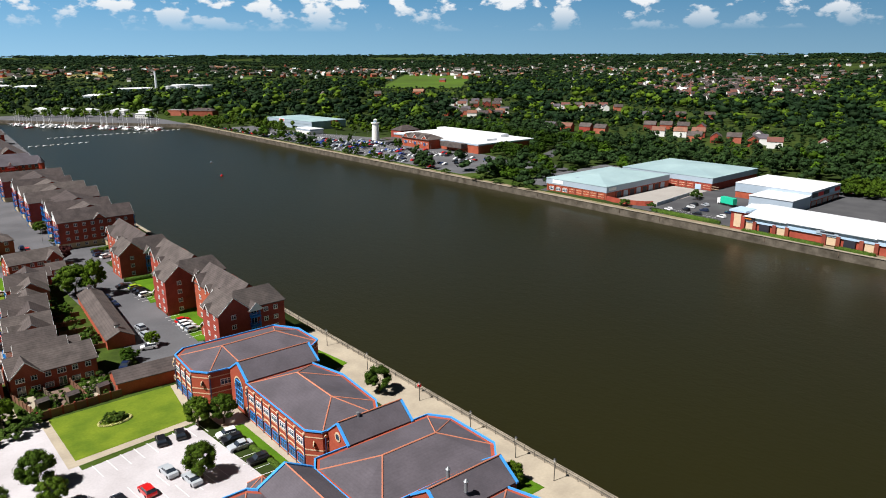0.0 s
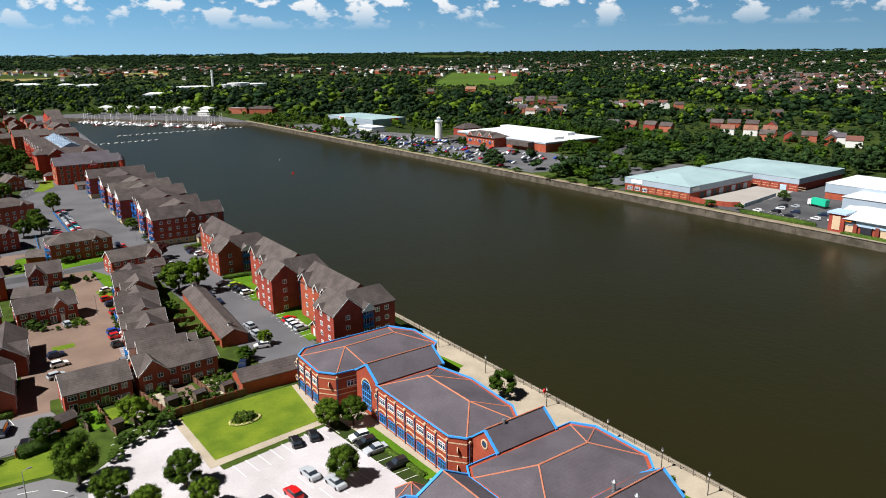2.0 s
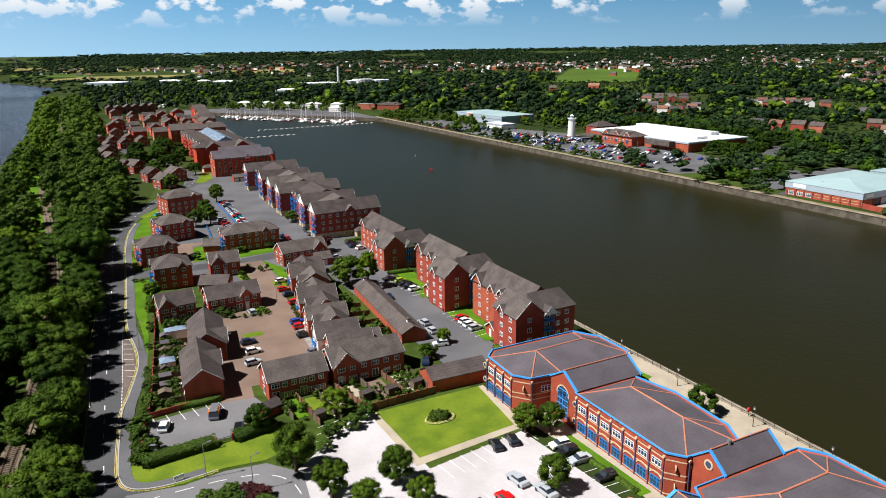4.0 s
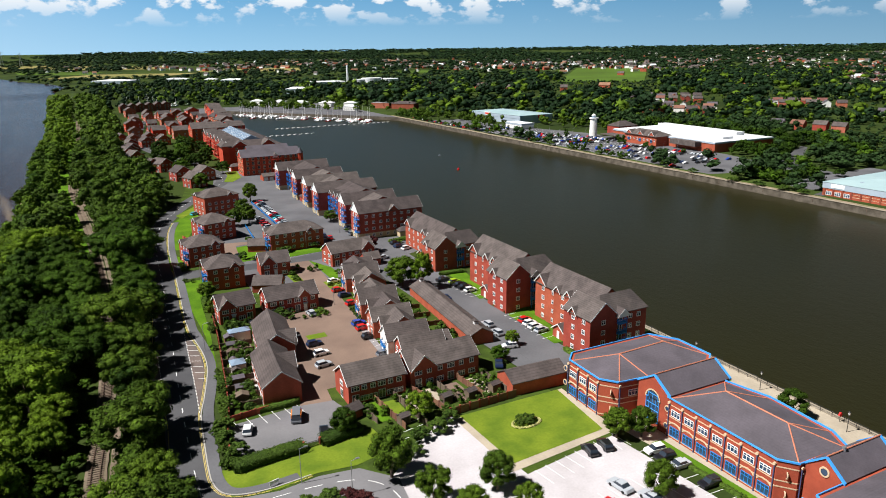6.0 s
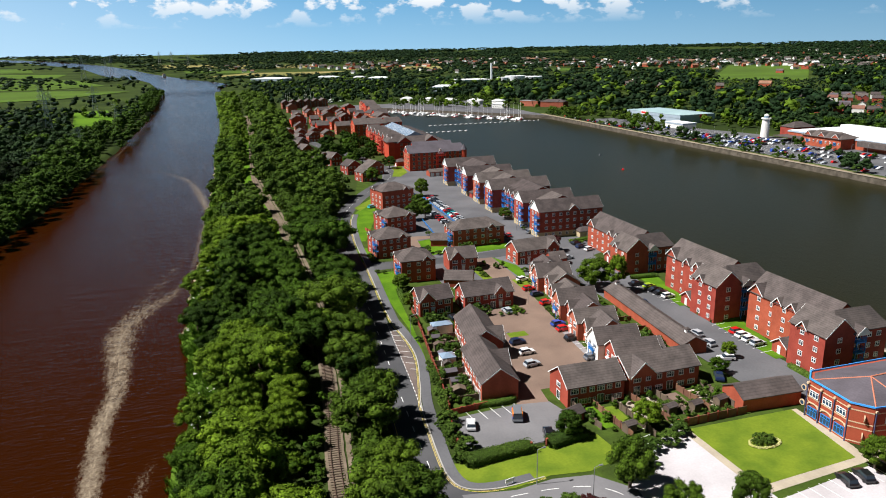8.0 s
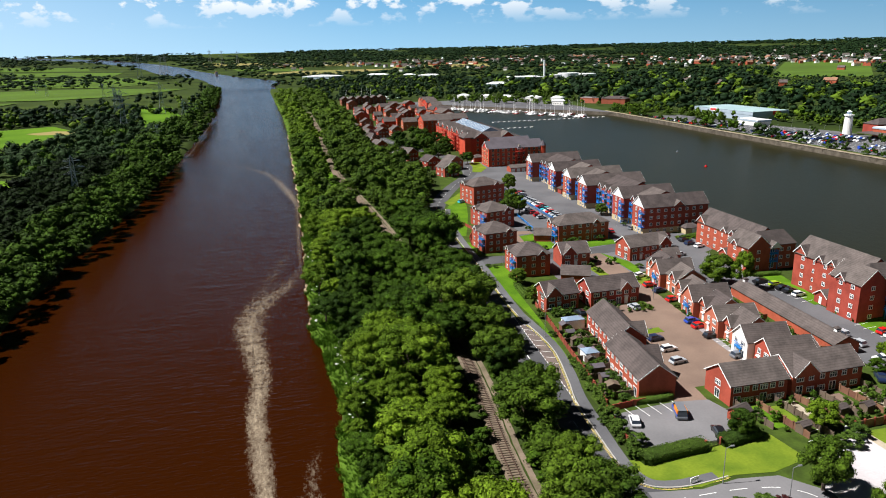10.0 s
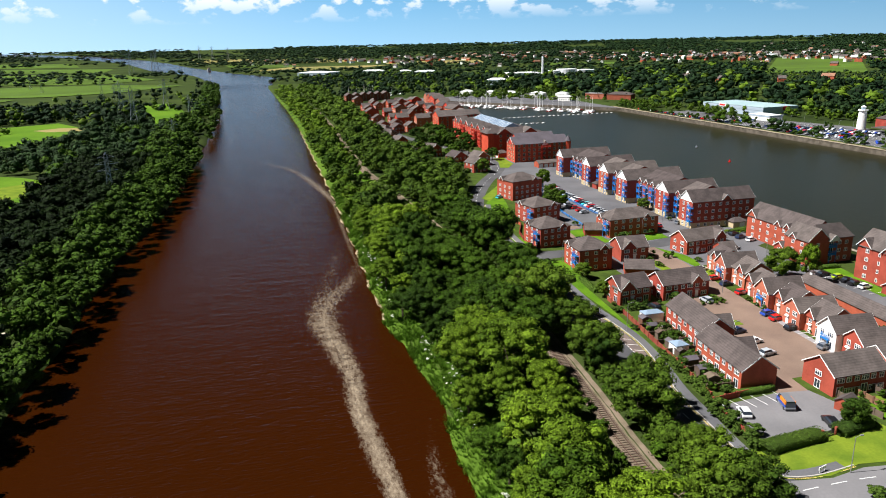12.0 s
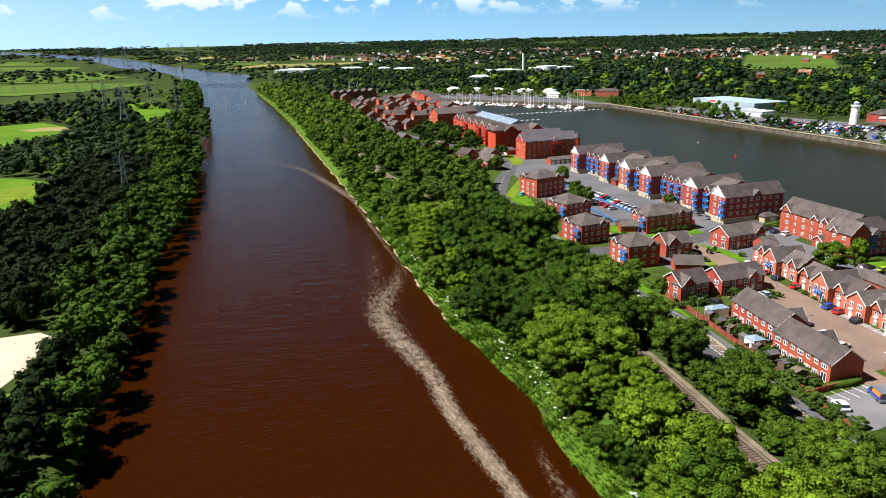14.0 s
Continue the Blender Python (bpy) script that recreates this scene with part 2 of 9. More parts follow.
M["flag_paving"] = material("flag_paving", (0.42, 0.36, 0.27), 0.85, 0.14, 0.2, 2.0, hue=(0.34, 0.29, 0.22))
M["far_path"] = material("worn_earth_path", (0.27, 0.20, 0.14), 0.9, 0.2, 0.1, 1.5, hue=(0.17, 0.16, 0.07))
M["kerb"] = material("kerb_stone", (0.40, 0.38, 0.34), 0.85, 0.12, 0.4, 5.0)
M["stone"] = material("quay_masonry", (0.13, 0.11, 0.085), 0.9, 0.3, 0.25, 1.5, hue=(0.06, 0.05, 0.036), bump=0.4)
M["cope"] = material("quay_coping", (0.33, 0.28, 0.21), 0.85, 0.2, 0.2, 1.5, hue=(0.22, 0.185, 0.14))
M["paint_white"] = material("road_paint_white", (0.75, 0.75, 0.73), 0.8, 0.12, 0.8, 6.0)
M["paint_yellow"] = material("road_paint_yellow", (0.62, 0.48, 0.14), 0.8, 0.12, 0.8, 6.0)
M["brick"] = material("red_brick", (0.38, 0.078, 0.046), 0.85, 0.2, 0.35, 3.0, hue=(0.29, 0.058, 0.034), rand=0.1, wave=(2, 0.3, 0.08))
M["brick_dark"] = material("dark_red_brick", (0.27, 0.066, 0.04), 0.85, 0.16, 0.35, 3.0, hue=(0.21, 0.05, 0.03), rand=0.1, wave=(2, 0.3, 0.08))
M["brick_red"] = material("bright_red_brick", (0.50, 0.060, 0.032), 0.85, 0.14, 0.35, 3.0, hue=(0.42, 0.048, 0.026), rand=0.06, wave=(2, 0.3, 0.08))
M["brick_pink"] = material("rose_brick", (0.45, 0.14, 0.085), 0.85, 0.14, 0.35, 3.0, hue=(0.37, 0.11, 0.066), rand=0.06, wave=(2, 0.3, 0.08))
M["brick_office"] = material("orange_red_brick", (0.38, 0.078, 0.040), 0.85, 0.16, 0.35, 3.0, hue=(0.30, 0.060, 0.032), wave=(2, 0.3, 0.06))
M["brick_buff"] = material("buff_brick", (0.50, 0.40, 0.24), 0.85, 0.12, 0.35, 3.0)
M["stone_band"] = material("cream_stone_band", (0.62, 0.46, 0.30), 0.8, 0.1, 0.5, 3.0)
M["red_steel"] = material("red_painted_steel", (0.40, 0.035, 0.02), 0.5, 0.1, 0.5, 3.0)
M["roof"] = material("grey_brown_roof_tiles", (0.104, 0.084, 0.078), 0.85, 0.34, 0.35, 1.8, hue=(0.070, 0.057, 0.053), rand=0.24, wave=(2, 0.33, 0.26))
# darker copy of the tiles above: the south slope's shade put into colour
M["roof_dark"] = material("shaded_roof_tiles", (0.090, 0.074, 0.068), 0.85, 0.3, 0.35, 1.8, hue=(0.06, 0.05, 0.047), rand=0.15, wave=(2, 0.33, 0.26))
M["pipe"] = material("slate_blue_downpipe", (0.07, 0.075, 0.16), 0.5, 0.1, 0.5, 5.0)
M["roof_slate"] = material("purple_slate", (0.108, 0.094, 0.108), 0.75, 0.2, 0.2, 2.5, hue=(0.082, 0.072, 0.082), rand=0.04, wave=(2, 0.16, 0.07))
M["roof_red"] = material("terracotta_roof_tiles", (0.36, 0.13, 0.075), 0.85, 0.2, 0.3, 3.0, hue=(0.27, 0.095, 0.06), rand=0.2)
M["roof_rust"] = material("faded_red_roof_tiles", (0.23, 0.105, 0.072), 0.85, 0.25, 0.3, 3.0, hue=(0.17, 0.085, 0.062), rand=0.25)
M["ridge_tile"] = material("terracotta_ridge", (0.55, 0.20, 0.12), 0.8, 0.12, 0.8, 5.0)
M["white_wood"] = material("white_painted_wood", (0.80, 0.80, 0.78), 0.5, 0.05, 0.8, 6.0)
M["render_white"] = material("white_render", (0.78, 0.77, 0.73), 0.8, 0.06, 0.4, 4.0)
M["blue_metal"] = material("blue_painted_metal", (0.018, 0.21, 0.60), 0.45, 0.1, 0.5, 5.0)
M["blue_edge"] = material("bright_blue_fascia", (0.06, 0.33, 0.80), 0.45, 0.06, 0.6, 5.0)
M["glass"] = material("dark_window_glass", (0.03, 0.04, 0.055), 0.08, 0.1, 0.5, 2.0, spec=0.8)
M["office_glass"] = material("blue_tinted_glass", (0.03, 0.06, 0.11), 0.1, 0.1, 0.5, 2.0, spec=0.5)
M["sky_glass"] = material("skylight_glass", (0.24, 0.32, 0.42), 0.15, 0.1, 0.3, 2.0, spec=0.8)
M["roof_white"] = material("white_sheet_roof", (0.78, 0.79, 0.80), 0.6, 0.06, 0.06, 1.0, hue=(0.66, 0.68, 0.70), wave=(0, 6.0, 0.05))
M["roof_blue"] = material("pale_blue_sheet_roof", (0.34, 0.46, 0.47), 0.55, 0.06, 0.06, 1.0, hue=(0.28, 0.39, 0.41))
M["cladding"] = material("grey_blue_cladding", (0.36, 0.43, 0.50), 0.5, 0.06, 0.2, 2.0)
M["cladding_blue"] = material("light_blue_cladding", (0.42, 0.56, 0.70), 0.5, 0.06, 0.2, 2.0)
M["concrete"] = material("yard_concrete", (0.36, 0.335, 0.305), 0.9, 0.12, 0.1, 2.0)
M["sign_dark"] = material("dark_sign", (0.03, 0.03, 0.04), 0.5, 0.1, 1.0, 4.0)
M["sign_orange"] = material("orange_sign", (0.8, 0.22, 0.02), 0.5, 0.05, 1.0, 4.0)
M["sign_green"] = material("green_sign", (0.02, 0.5, 0.30), 0.5, 0.05, 1.0, 4.0)
M["sign_red"] = material("red_sign", (0.7, 0.03, 0.03), 0.5, 0.05, 1.0, 4.0)
M["steel"] = material("galvanised_steel", (0.35, 0.36, 0.37), 0.45, 0.1, 1.0, 5.0, metal=0.6)
M["iron"] = material("black_iron", (0.03, 0.03, 0.03), 0.5, 0.1, 1.0, 5.0)
M["rail"] = material("rusty_rail", (0.16, 0.10, 0.075), 0.5, 0.15, 1.0, 5.0, metal=0.5)
M["ballast"] = material("track_ballast", (0.19, 0.145, 0.105), 0.95, 0.3, 0.2, 2.5, hue=(0.11, 0.09, 0.055))
M["timber"] = material("weathered_timber", (0.13, 0.095, 0.07), 0.85, 0.2, 0.8, 4.0, rand=0.2)
M["fence_wood"] = material("brown_fence_timber", (0.20, 0.10, 0.06), 0.85, 0.2, 0.8, 4.0, rand=0.2)
M["rubber"] = material("tyre_rubber", (0.02, 0.02, 0.02), 0.8, 0.1, 2.0, 8.0)
M["bark"] = material("bark", (0.10, 0.075, 0.055), 0.95, 0.25, 1.0, 5.0)
M["sand"] = material("pale_sand", (0.52, 0.44, 0.33), 0.95, 0.15, 0.1, 1.5, hue=(0.42, 0.36, 0.27))
M["mud"] = material("bank_mud", (0.38, 0.29, 0.18), 0.8, 0.2, 0.2, 1.5, hue=(0.26, 0.19, 0.12))
M["dock_water"] = water_material("dock_water", (0.0180, 0.0165, 0.0036), (0.0142, 0.0132, 0.0030), 0.20, (0.8, 0.5, 1.0), 0.34, 0.85)
M["river_water"] = water_material("river_water", (0.026, 0.0058, 0.0004), (0.020, 0.0045, 0.0003), 0.6, (0.22, 0.62, 1.0), 0.18, 0.19, (520, 900, 960, 1120))
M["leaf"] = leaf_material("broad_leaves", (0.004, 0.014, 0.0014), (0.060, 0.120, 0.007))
M["leaf_light"] = leaf_material("willow_leaves", (0.018, 0.050, 0.003), (0.150, 0.235, 0.013))
# blue raised a little in this colour, for haze over distance
M["leaf_far"] = leaf_material("far_hazed_leaves", (0.004, 0.014, 0.006), (0.030, 0.060, 0.016))
# darker copy of the leaves, with the shaded side put into its colour
M["leaf_shade"] = leaf_material("shaded_leaves", (0.0013, 0.004, 0.0005), (0.0105, 0.026, 0.0018))
M["leaf_garden"] = leaf_material("garden_tree_leaves", (0.016, 0.040, 0.004), (0.095, 0.155, 0.011))
M["leaf_bush"] = leaf_material("hedge_leaves", (0.022, 0.050, 0.009), (0.075, 0.125, 0.016))
M["leaf_copper"] = leaf_material("copper_leaves", (0.035, 0.010, 0.010), (0.08, 0.022, 0.020))
M["flower"] = leaf_material("pale_flowers", (0.45, 0.45, 0.12), (0.7, 0.65, 0.35))


def foam_material():
    """Tan foam, broken into shreds that let the water show between them."""
    m = material("river_foam", (0.46, 0.37, 0.26), 0.8, 0.2, 0.3, 2.0)
    n, l = m.node_tree.nodes, m.node_tree.links
    geo = n.new("ShaderNodeNewGeometry")
    mp = n.new("ShaderNodeMapping")
    mp.inputs["Scale"].default_value = (1.3, 0.42, 1.0)
    l.new(geo.outputs["Position"], mp.inputs["Vector"])
    no = n.new("ShaderNodeTexNoise")
    no.inputs["Scale"].default_value, no.inputs["Detail"].default_value, no.inputs["Roughness"].default_value = 1.5, 9, 0.78
    l.new(mp.outputs[0], no.inputs["Vector"])
    at = n.new("ShaderNodeAttribute")
    at.attribute_name = "cover"
    sub = n.new("ShaderNodeMath")
    sub.operation = "ADD"
    l.new(no.outputs["Fac"], sub.inputs[0])
    l.new(at.outputs["Fac"], sub.inputs[1])
    r = n.new("ShaderNodeMapRange")
    r.inputs["From Min"].default_value, r.inputs["From Max"].default_value = 1.07, 1.62
    l.new(sub.outputs[0], r.inputs["Value"])
    l.new(r.outputs[0], n["Principled BSDF"].inputs["Alpha"])
    return m


M["foam"] = foam_material()
for key, col in (("white", (0.8, 0.8, 0.8)), ("silver", (0.42, 0.45, 0.48)), ("grey", (0.16, 0.17, 0.19)), ("black", (0.012, 0.012, 0.015)), ("navy", (0.015, 0.025, 0.07)),
                 ("blue", (0.02, 0.06, 0.35)), ("red", (0.55, 0.012, 0.012)), ("lime", (0.35, 0.5, 0.03)), ("teal", (0.05, 0.45, 0.5))):
    M["car_" + key] = material("car_paint_" + key, col, 0.3, 0.04, 1.0, 8.0, coat=0.6)


# ---- helpers for meshes ----
class Geo:
    """Vertices, faces and material slots of one mesh."""

    def __init__(self):
        self.v, self.f, self.m = [], [], []

    def add(self, verts, faces, slot=0):
        k = len(self.v)
        self.v += [tuple(p) for p in verts]
        self.f += [tuple(i + k for i in f) for f in faces]
        self.m += [slot] * len(faces)
        return self

    def box(self, x0, y0, z0, x1, y1, z1, slot=0):
        p = [(x, y, z) for z in (z0, z1) for x, y in ((x0, y0), (x1, y0), (x1, y1), (x0, y1))]
        return self.add(p, [(3, 2, 1, 0), (4, 5, 6, 7), (0, 1, 5, 4), (1, 2, 6, 5), (2, 3, 7, 6), (3, 0, 4, 7)], slot)

    def prism(self, pts, z0, z1, slot=0):
        n = len(pts)
        p = [(x, y, z0) for x, y in pts] + [(x, y, z1) for x, y in pts]
        f = [tuple(range(n - 1, -1, -1)), tuple(range(n, 2 * n))]
        return self.add(p, f + [(i, (i + 1) % n, n + (i + 1) % n, n + i) for i in range(n)], slot)

    def extrude_x(self, prof, x0, x1, slot=0):
        """A closed outline of (y, z), drawn out from x0 to x1."""
        n = len(prof)
        p = [(x0, y, z) for y, z in prof] + [(x1, y, z) for y, z in prof]
        f = [tuple(range(n)), tuple(range(2 * n - 1, n - 1, -1))]
        return self.add(p, f + [(i, n + i, n + (i + 1) % n, (i + 1) % n) for i in range(n)], slot)

    def tube(self, a, b, r0, r1=None, sides=6, slot=0):
        r1 = r0 if r1 is None else r1
        a, b = Vector(a), Vector(b)
        d = (b - a).normalized()
        u = d.orthogonal().normalized()
        w = d.cross(u)
        p = []
        for c, r in ((a, r0), (b, r1)):
            p += [c + (u * math.cos(6.2832 * i / sides) + w * math.sin(6.2832 * i / sides)) * r for i in range(sides)]
        f = [(i, (i + 1) % sides, sides + (i + 1) % sides, sides + i) for i in range(sides)]
        return self.add(p, f + [tuple(range(sides - 1, -1, -1)), tuple(range(sides, 2 * sides))], slot)

    def bar(self, a, b, half, slot=0):
        return self.tube(a, b, half * 1.2, None, 4, slot)

    def turned(self, m):
        self.v = [tuple(m @ Vector(p)) for p in self.v]
        return self

    def join(self, other, m=None):
        self_v = [tuple(m @ Vector(p)) for p in other.v] if m else other.v
        k = len(self.v)
        self.v += self_v
        self.f += [tuple(i + k for i in f) for f in other.f]
        self.m += other.m
        return self

    def mesh(self, name, mats, smooth=False):
        me = bpy.data.meshes.new(name)
        me.from_pydata(self.v, [], self.f)
        for key in ([mats] if isinstance(mats, str) else mats):
            me.materials.append(M[key])
        if any(self.m):
            me.polygons.foreach_set("material_index", self.m)
        if smooth:
            me.polygons.foreach_set("use_smooth", [True] * len(self.f))
        me.update()
        return me


def thing(name, label, category, m=None, group="", kind="", data=None):
    ob = new(name, data)
    if m is not None:
        ob.matrix_basis = m
    return tagged(ob, label, category, group, kind)


def part(name, geo, mats, parent, label="", m=None):
    me = geo.mesh(name, mats) if isinstance(geo, Geo) else geo
    ob = new(name, me)
    ob.parent = parent
    if m is not None:
        ob.matrix_basis = m
    return tagged(ob, label) if label else ob


def setting(name, geo, mats, label, category, kind="structure", smooth=False):
    return tagged(new(name, geo.mesh(name, mats, smooth)), label, category, "", kind)


# ---- ground ----
WATER_DOCK, WATER_RIVER = -3.4, -2.4
DOCK_X0, DOCK_X1, DOCK_Y0, DOCK_Y1 = 84.6, 268.6, -320.0, 985.0


BANK_R_Y = (-700, 60, 120, 158, 170, 184, 196, 212, 231, 251, 272, 320, 390, 450, 550, 735, 930, 1270, 1560)
BANK_R_X = (-66, -74, -76, -75.2, -74.2, -72.8, -72.4, -73.9, -75.7, -75.3, -74.9, -73.4, -71.8, -71.0, -70.2, -68.3, -69.7, -77.5, -84)
BANK_L_Y = (-700, 100, 180, 250, 310, 360, 420, 540, 670, 885, 1175, 1500)
BANK_L_X = (-162, -160, -160, -157.5, -157, -152.5, -149, -146.3, -145, -147.3, -160.5, -175.5)


def bank_right(y):
    return float(np.interp(y, BANK_R_Y, BANK_R_X)) + 0.5 * math.sin(y * 0.21)


def bank_left(y):
    return float(np.interp(y, BANK_L_Y, BANK_L_X)) + 0.8 * math.sin(y * 0.11)


def rise(x, y):
    r = math.hypot(x + 60, y)
    if r < 1700:
        return 0.0
    u = (r - 1700) / 3200
    if u > 1:
        return 64 - 110 * (u - 1)
    return 64 * u ** 1.7 + 3 * u * (1 - u) * noise.noise((x * 0.0011, y * 0.0011, 3.0))


def smooth(u):
    u = min(1, max(0, u))
    return u * u * (3 - 2 * u)


def ground_z(x, y):
    z = rise(x, y)
    if -700 < y < 1560:
        inside = min(bank_right(y) - x, x - bank_left(y))
        z -= 8.0 * smooth((inside + 5.0) / 13.8)
    return z


def axis_lines(stops):
    out = []
    for (a, b, step) in stops:
        n = max(1, round((b - a) / step))
        out += [a + (b - a) * i / n for i in range(n)]
    return out + [stops[-1][1]]


def build_ground():
    xs = axis_lines([(-4900, -1500, 170), (-1500, -300, 60), (-300, -170, 13), (-170, -135, 2.5), (-135, -90, 9),
                     (-90, -60, 2.5), (-60, 84.5, 9), (84.5, 84.6, 1), (84.6, 268.6, 40), (268.6, 268.7, 1),
                     (268.7, 700, 30), (700, 1500, 60), (1500, 4900, 170)])
    ys = axis_lines([(-900, -300, 100), (-300, 60, 30), (60, 500, 7), (500, 984.9, 15), (984.9, 985, 1), (985, 1600, 20), (1600, 4900, 110)])
    g = Geo()
    for y in ys:
        for x in xs:
            z = ground_z(x, y)
            if DOCK_X0 - 0.01 <= x <= DOCK_X1 + 0.01 and -321 < y < 984.95:
                z = -9.0
            g.v.append((x, y, z - 0.02))
    n = len(xs)
    for j in range(len(ys) - 1):
        for i in range(n - 1):
            g.f.append((j * n + i, j * n + i + 1, (j + 1) * n + i + 1, (j + 1) * n + i))
            g.m.append(0)
    setting("ground", g, "ground", "rough green ground reaching to low hills on the horizon", "ground", smooth=True)


build_ground()


def sheet(name, pts, z, mat, label, category, thick=0.3):
    """A flat slab of paving or lawn with the outline pts, its top at z."""
    area = sum(a[0] * b[1] - b[0] * a[1] for a, b in zip(pts, pts[1:] + pts[:1]))
    return setting(name, Geo().prism(pts if area > 0 else pts[::-1], z - thick, z), mat, label, category)


def smooth_line(pts, steps=6):
    """A Catmull-Rom line through the points."""
    out = []
    for i in range(len(pts) - 1):
        p0, p1, p2, p3 = (Vector(pts[min(max(k, 0), len(pts) - 1)]) for k in (i - 1, i, i + 1, i + 2))
        for s in range(steps):
            t = s / steps
            out.append(0.5 * (2 * p1 + (p2 - p0) * t + (2 * p0 - 5 * p1 + 4 * p2 - p3) * t * t + (3 * p1 - p0 - 3 * p2 + p3) * t ** 3))
    return out + [Vector(pts[-1])]


def ribbon(line, width, z, off=0.0, thick=0.25, jitter=0.0):
    """A strip along a line; width may be a number or one for each point."""
    g = Geo()
    n = len(line)
    for i, p in enumerate(line):
        d = (line[min(i + 1, n - 1)] - line[max(i - 1, 0)]).normalized()
        side = Vector((d.y, -d.x))
        w = (width[i] if isinstance(width, list) else width) / 2
        for s in (-1, 1):
            q = p + side * (off + s * w * (1 + jitter * random.uniform(-1, 1)))
            zz = z(q.x, q.y) if callable(z) else z
            g.v += [(q.x, q.y, zz), (q.x, q.y, zz - thick)]
    for i in range(n - 1):
        a, b = i * 4, i * 4 + 4
        for f in ((a, a + 2, b + 2, b), (a, b, b + 1, a + 1), (a + 2, a + 3, b + 3, b + 2)):
            g.f.append(f)
            g.m.append(0)
    return g


def dashes(line, off, z, width, on, gap):
    g = Geo()
    run, pen, start = 0.0, True, line[0]
    for a, b in zip(line, line[1:]):
        d = (b - a)
        ln = d.length
        d = d / max(ln, 1e-6)
        side = Vector((d.y, -d.x))
        s = 0.0
        while s < ln:
            phase = (run + s) % (on + gap)
            e = min(ln, s + (on - phase if phase < on else on + gap - phase) + 1e-4)
            if phase < on:
                p, q = a + d * s + side * off, a + d * e + side * off
                w = side * width / 2
                g.add([(p.x - w.x, p.y - w.y, z), (p.x + w.x, p.y + w.y, z), (q.x + w.x, q.y + w.y, z), (q.x - w.x, q.y - w.y, z)], [(0, 1, 2, 3)])
            s = e
        run += ln
    return g


# water
setting("dock_water", Geo().add([(DOCK_X0, DOCK_Y0, WATER_DOCK), (DOCK_X1, DOCK_Y0, WATER_DOCK), (DOCK_X1, DOCK_Y1, WATER_DOCK), (DOCK_X0, DOCK_Y1, WATER_DOCK)], [(0, 1, 2, 3)]),
        "dock_water", "dark olive-brown rippled dock water", "water")
setting("river", Geo().add([(-175, -690, WATER_RIVER), (-60, -690, WATER_RIVER), (-60, 1555, WATER_RIVER), (-195, 1555, WATER_RIVER)], [(0, 1, 2, 3)]),
        "river_water", "broad red-brown tidal river with rippled surface", "water")
FAR_RIVER = [((-173, 1250), (-60, 1250)), ((-188, 1500), (-70, 1534)), ((-215, 1800), (-60, 1825)), ((-275, 2130), (-164, 2165)),
             ((-420, 2520), (-300, 2640)), ((-600, 3200), (-450, 3200)), ((-838, 3720), (-690, 3800)), ((-1060, 4113), (-1000, 4290)), ((-1500, 4500), (-1450, 4700))]
g = Geo()
for side in (0, 1):
    for p in smooth_line([f[side] for f in FAR_RIVER], 8):
        z = WATER_RIVER + 0.05 if p.y < 1400 else WATER_RIVER + 0.05 + (3.2 + rise(p.x, p.y)) * smooth((p.y - 1400) / 120)
        g.v.append((p.x, p.y, z))
n = len(g.v) // 2
for i in range(n - 1):
    g.f.append((i, n + i, n + i + 1, i + 1))
    g.m.append(0)
setting("estuary", g, "river_water", "river reach winding away to the horizon", "water")

# quay walls: masonry face, pale coping
LAND_EDGE = [(84.6, 440), (92, 560), (104, 760), (117, 950), (196, 842), (256, 762), (268.7, 742)]
for name, x0, x1, y0, y1 in (("quay_wall_near", 83.8, 84.85, -300, 470), ("quay_wall_far", 268.3, 270.1, -300, 760)):
    setting(name, Geo().box(x0, y0, -9, x1, y1, -0.05), "stone", "weathered masonry quay wall with dark tide stains", "quay wall")
setting("quay_coping_near", Geo().box(83.6, -300, -0.05, 85.0, 470, 0.14), "cope", "pale stone coping along the quay", "coping")
setting("quay_coping_far", Geo().box(268.0, -300, -0.05, 269.5, 760, 0.14), "cope", "pale stone coping along the far quay", "coping")
sheet("quay_land", LAND_EDGE + [(268, 1002), (82, 1002), (82, 440)], 0.0, "stone", "stone-faced quay round the head of the dock", "quay", 9.0)
sheet("quay_land_top", [(x, y + 0.8) for x, y in LAND_EDGE] + [(268, 1001), (82.5, 1001)], 0.06, "tarmac_mid", "worn paving at the head of the dock", "pavement", 0.05)
g = Geo()
sides = random.Random(4)
y = -290.0
while y < 750:
    step = sides.uniform(18, 30)
    g.box(268.1, y, -2.2, 268.35, y + 0.25, 0.0)
    y += step
setting("fenders", g, "timber", "dark timber fenders on the quay face", "fender")

# promenade on the near quay
sheet("promenade", [(74.2, -60), (83.6, -60), (83.6, 156), (73.5, 156)], 0.05, "flag_paving", "buff flag-paved dockside promenade", "pavement")
sheet("far_promenade", [(269.5, -300), (272.5, -300), (272.5, 770), (269.5, 770)], 0.06, "far_path", "worn footpath along the far quay", "pavement")

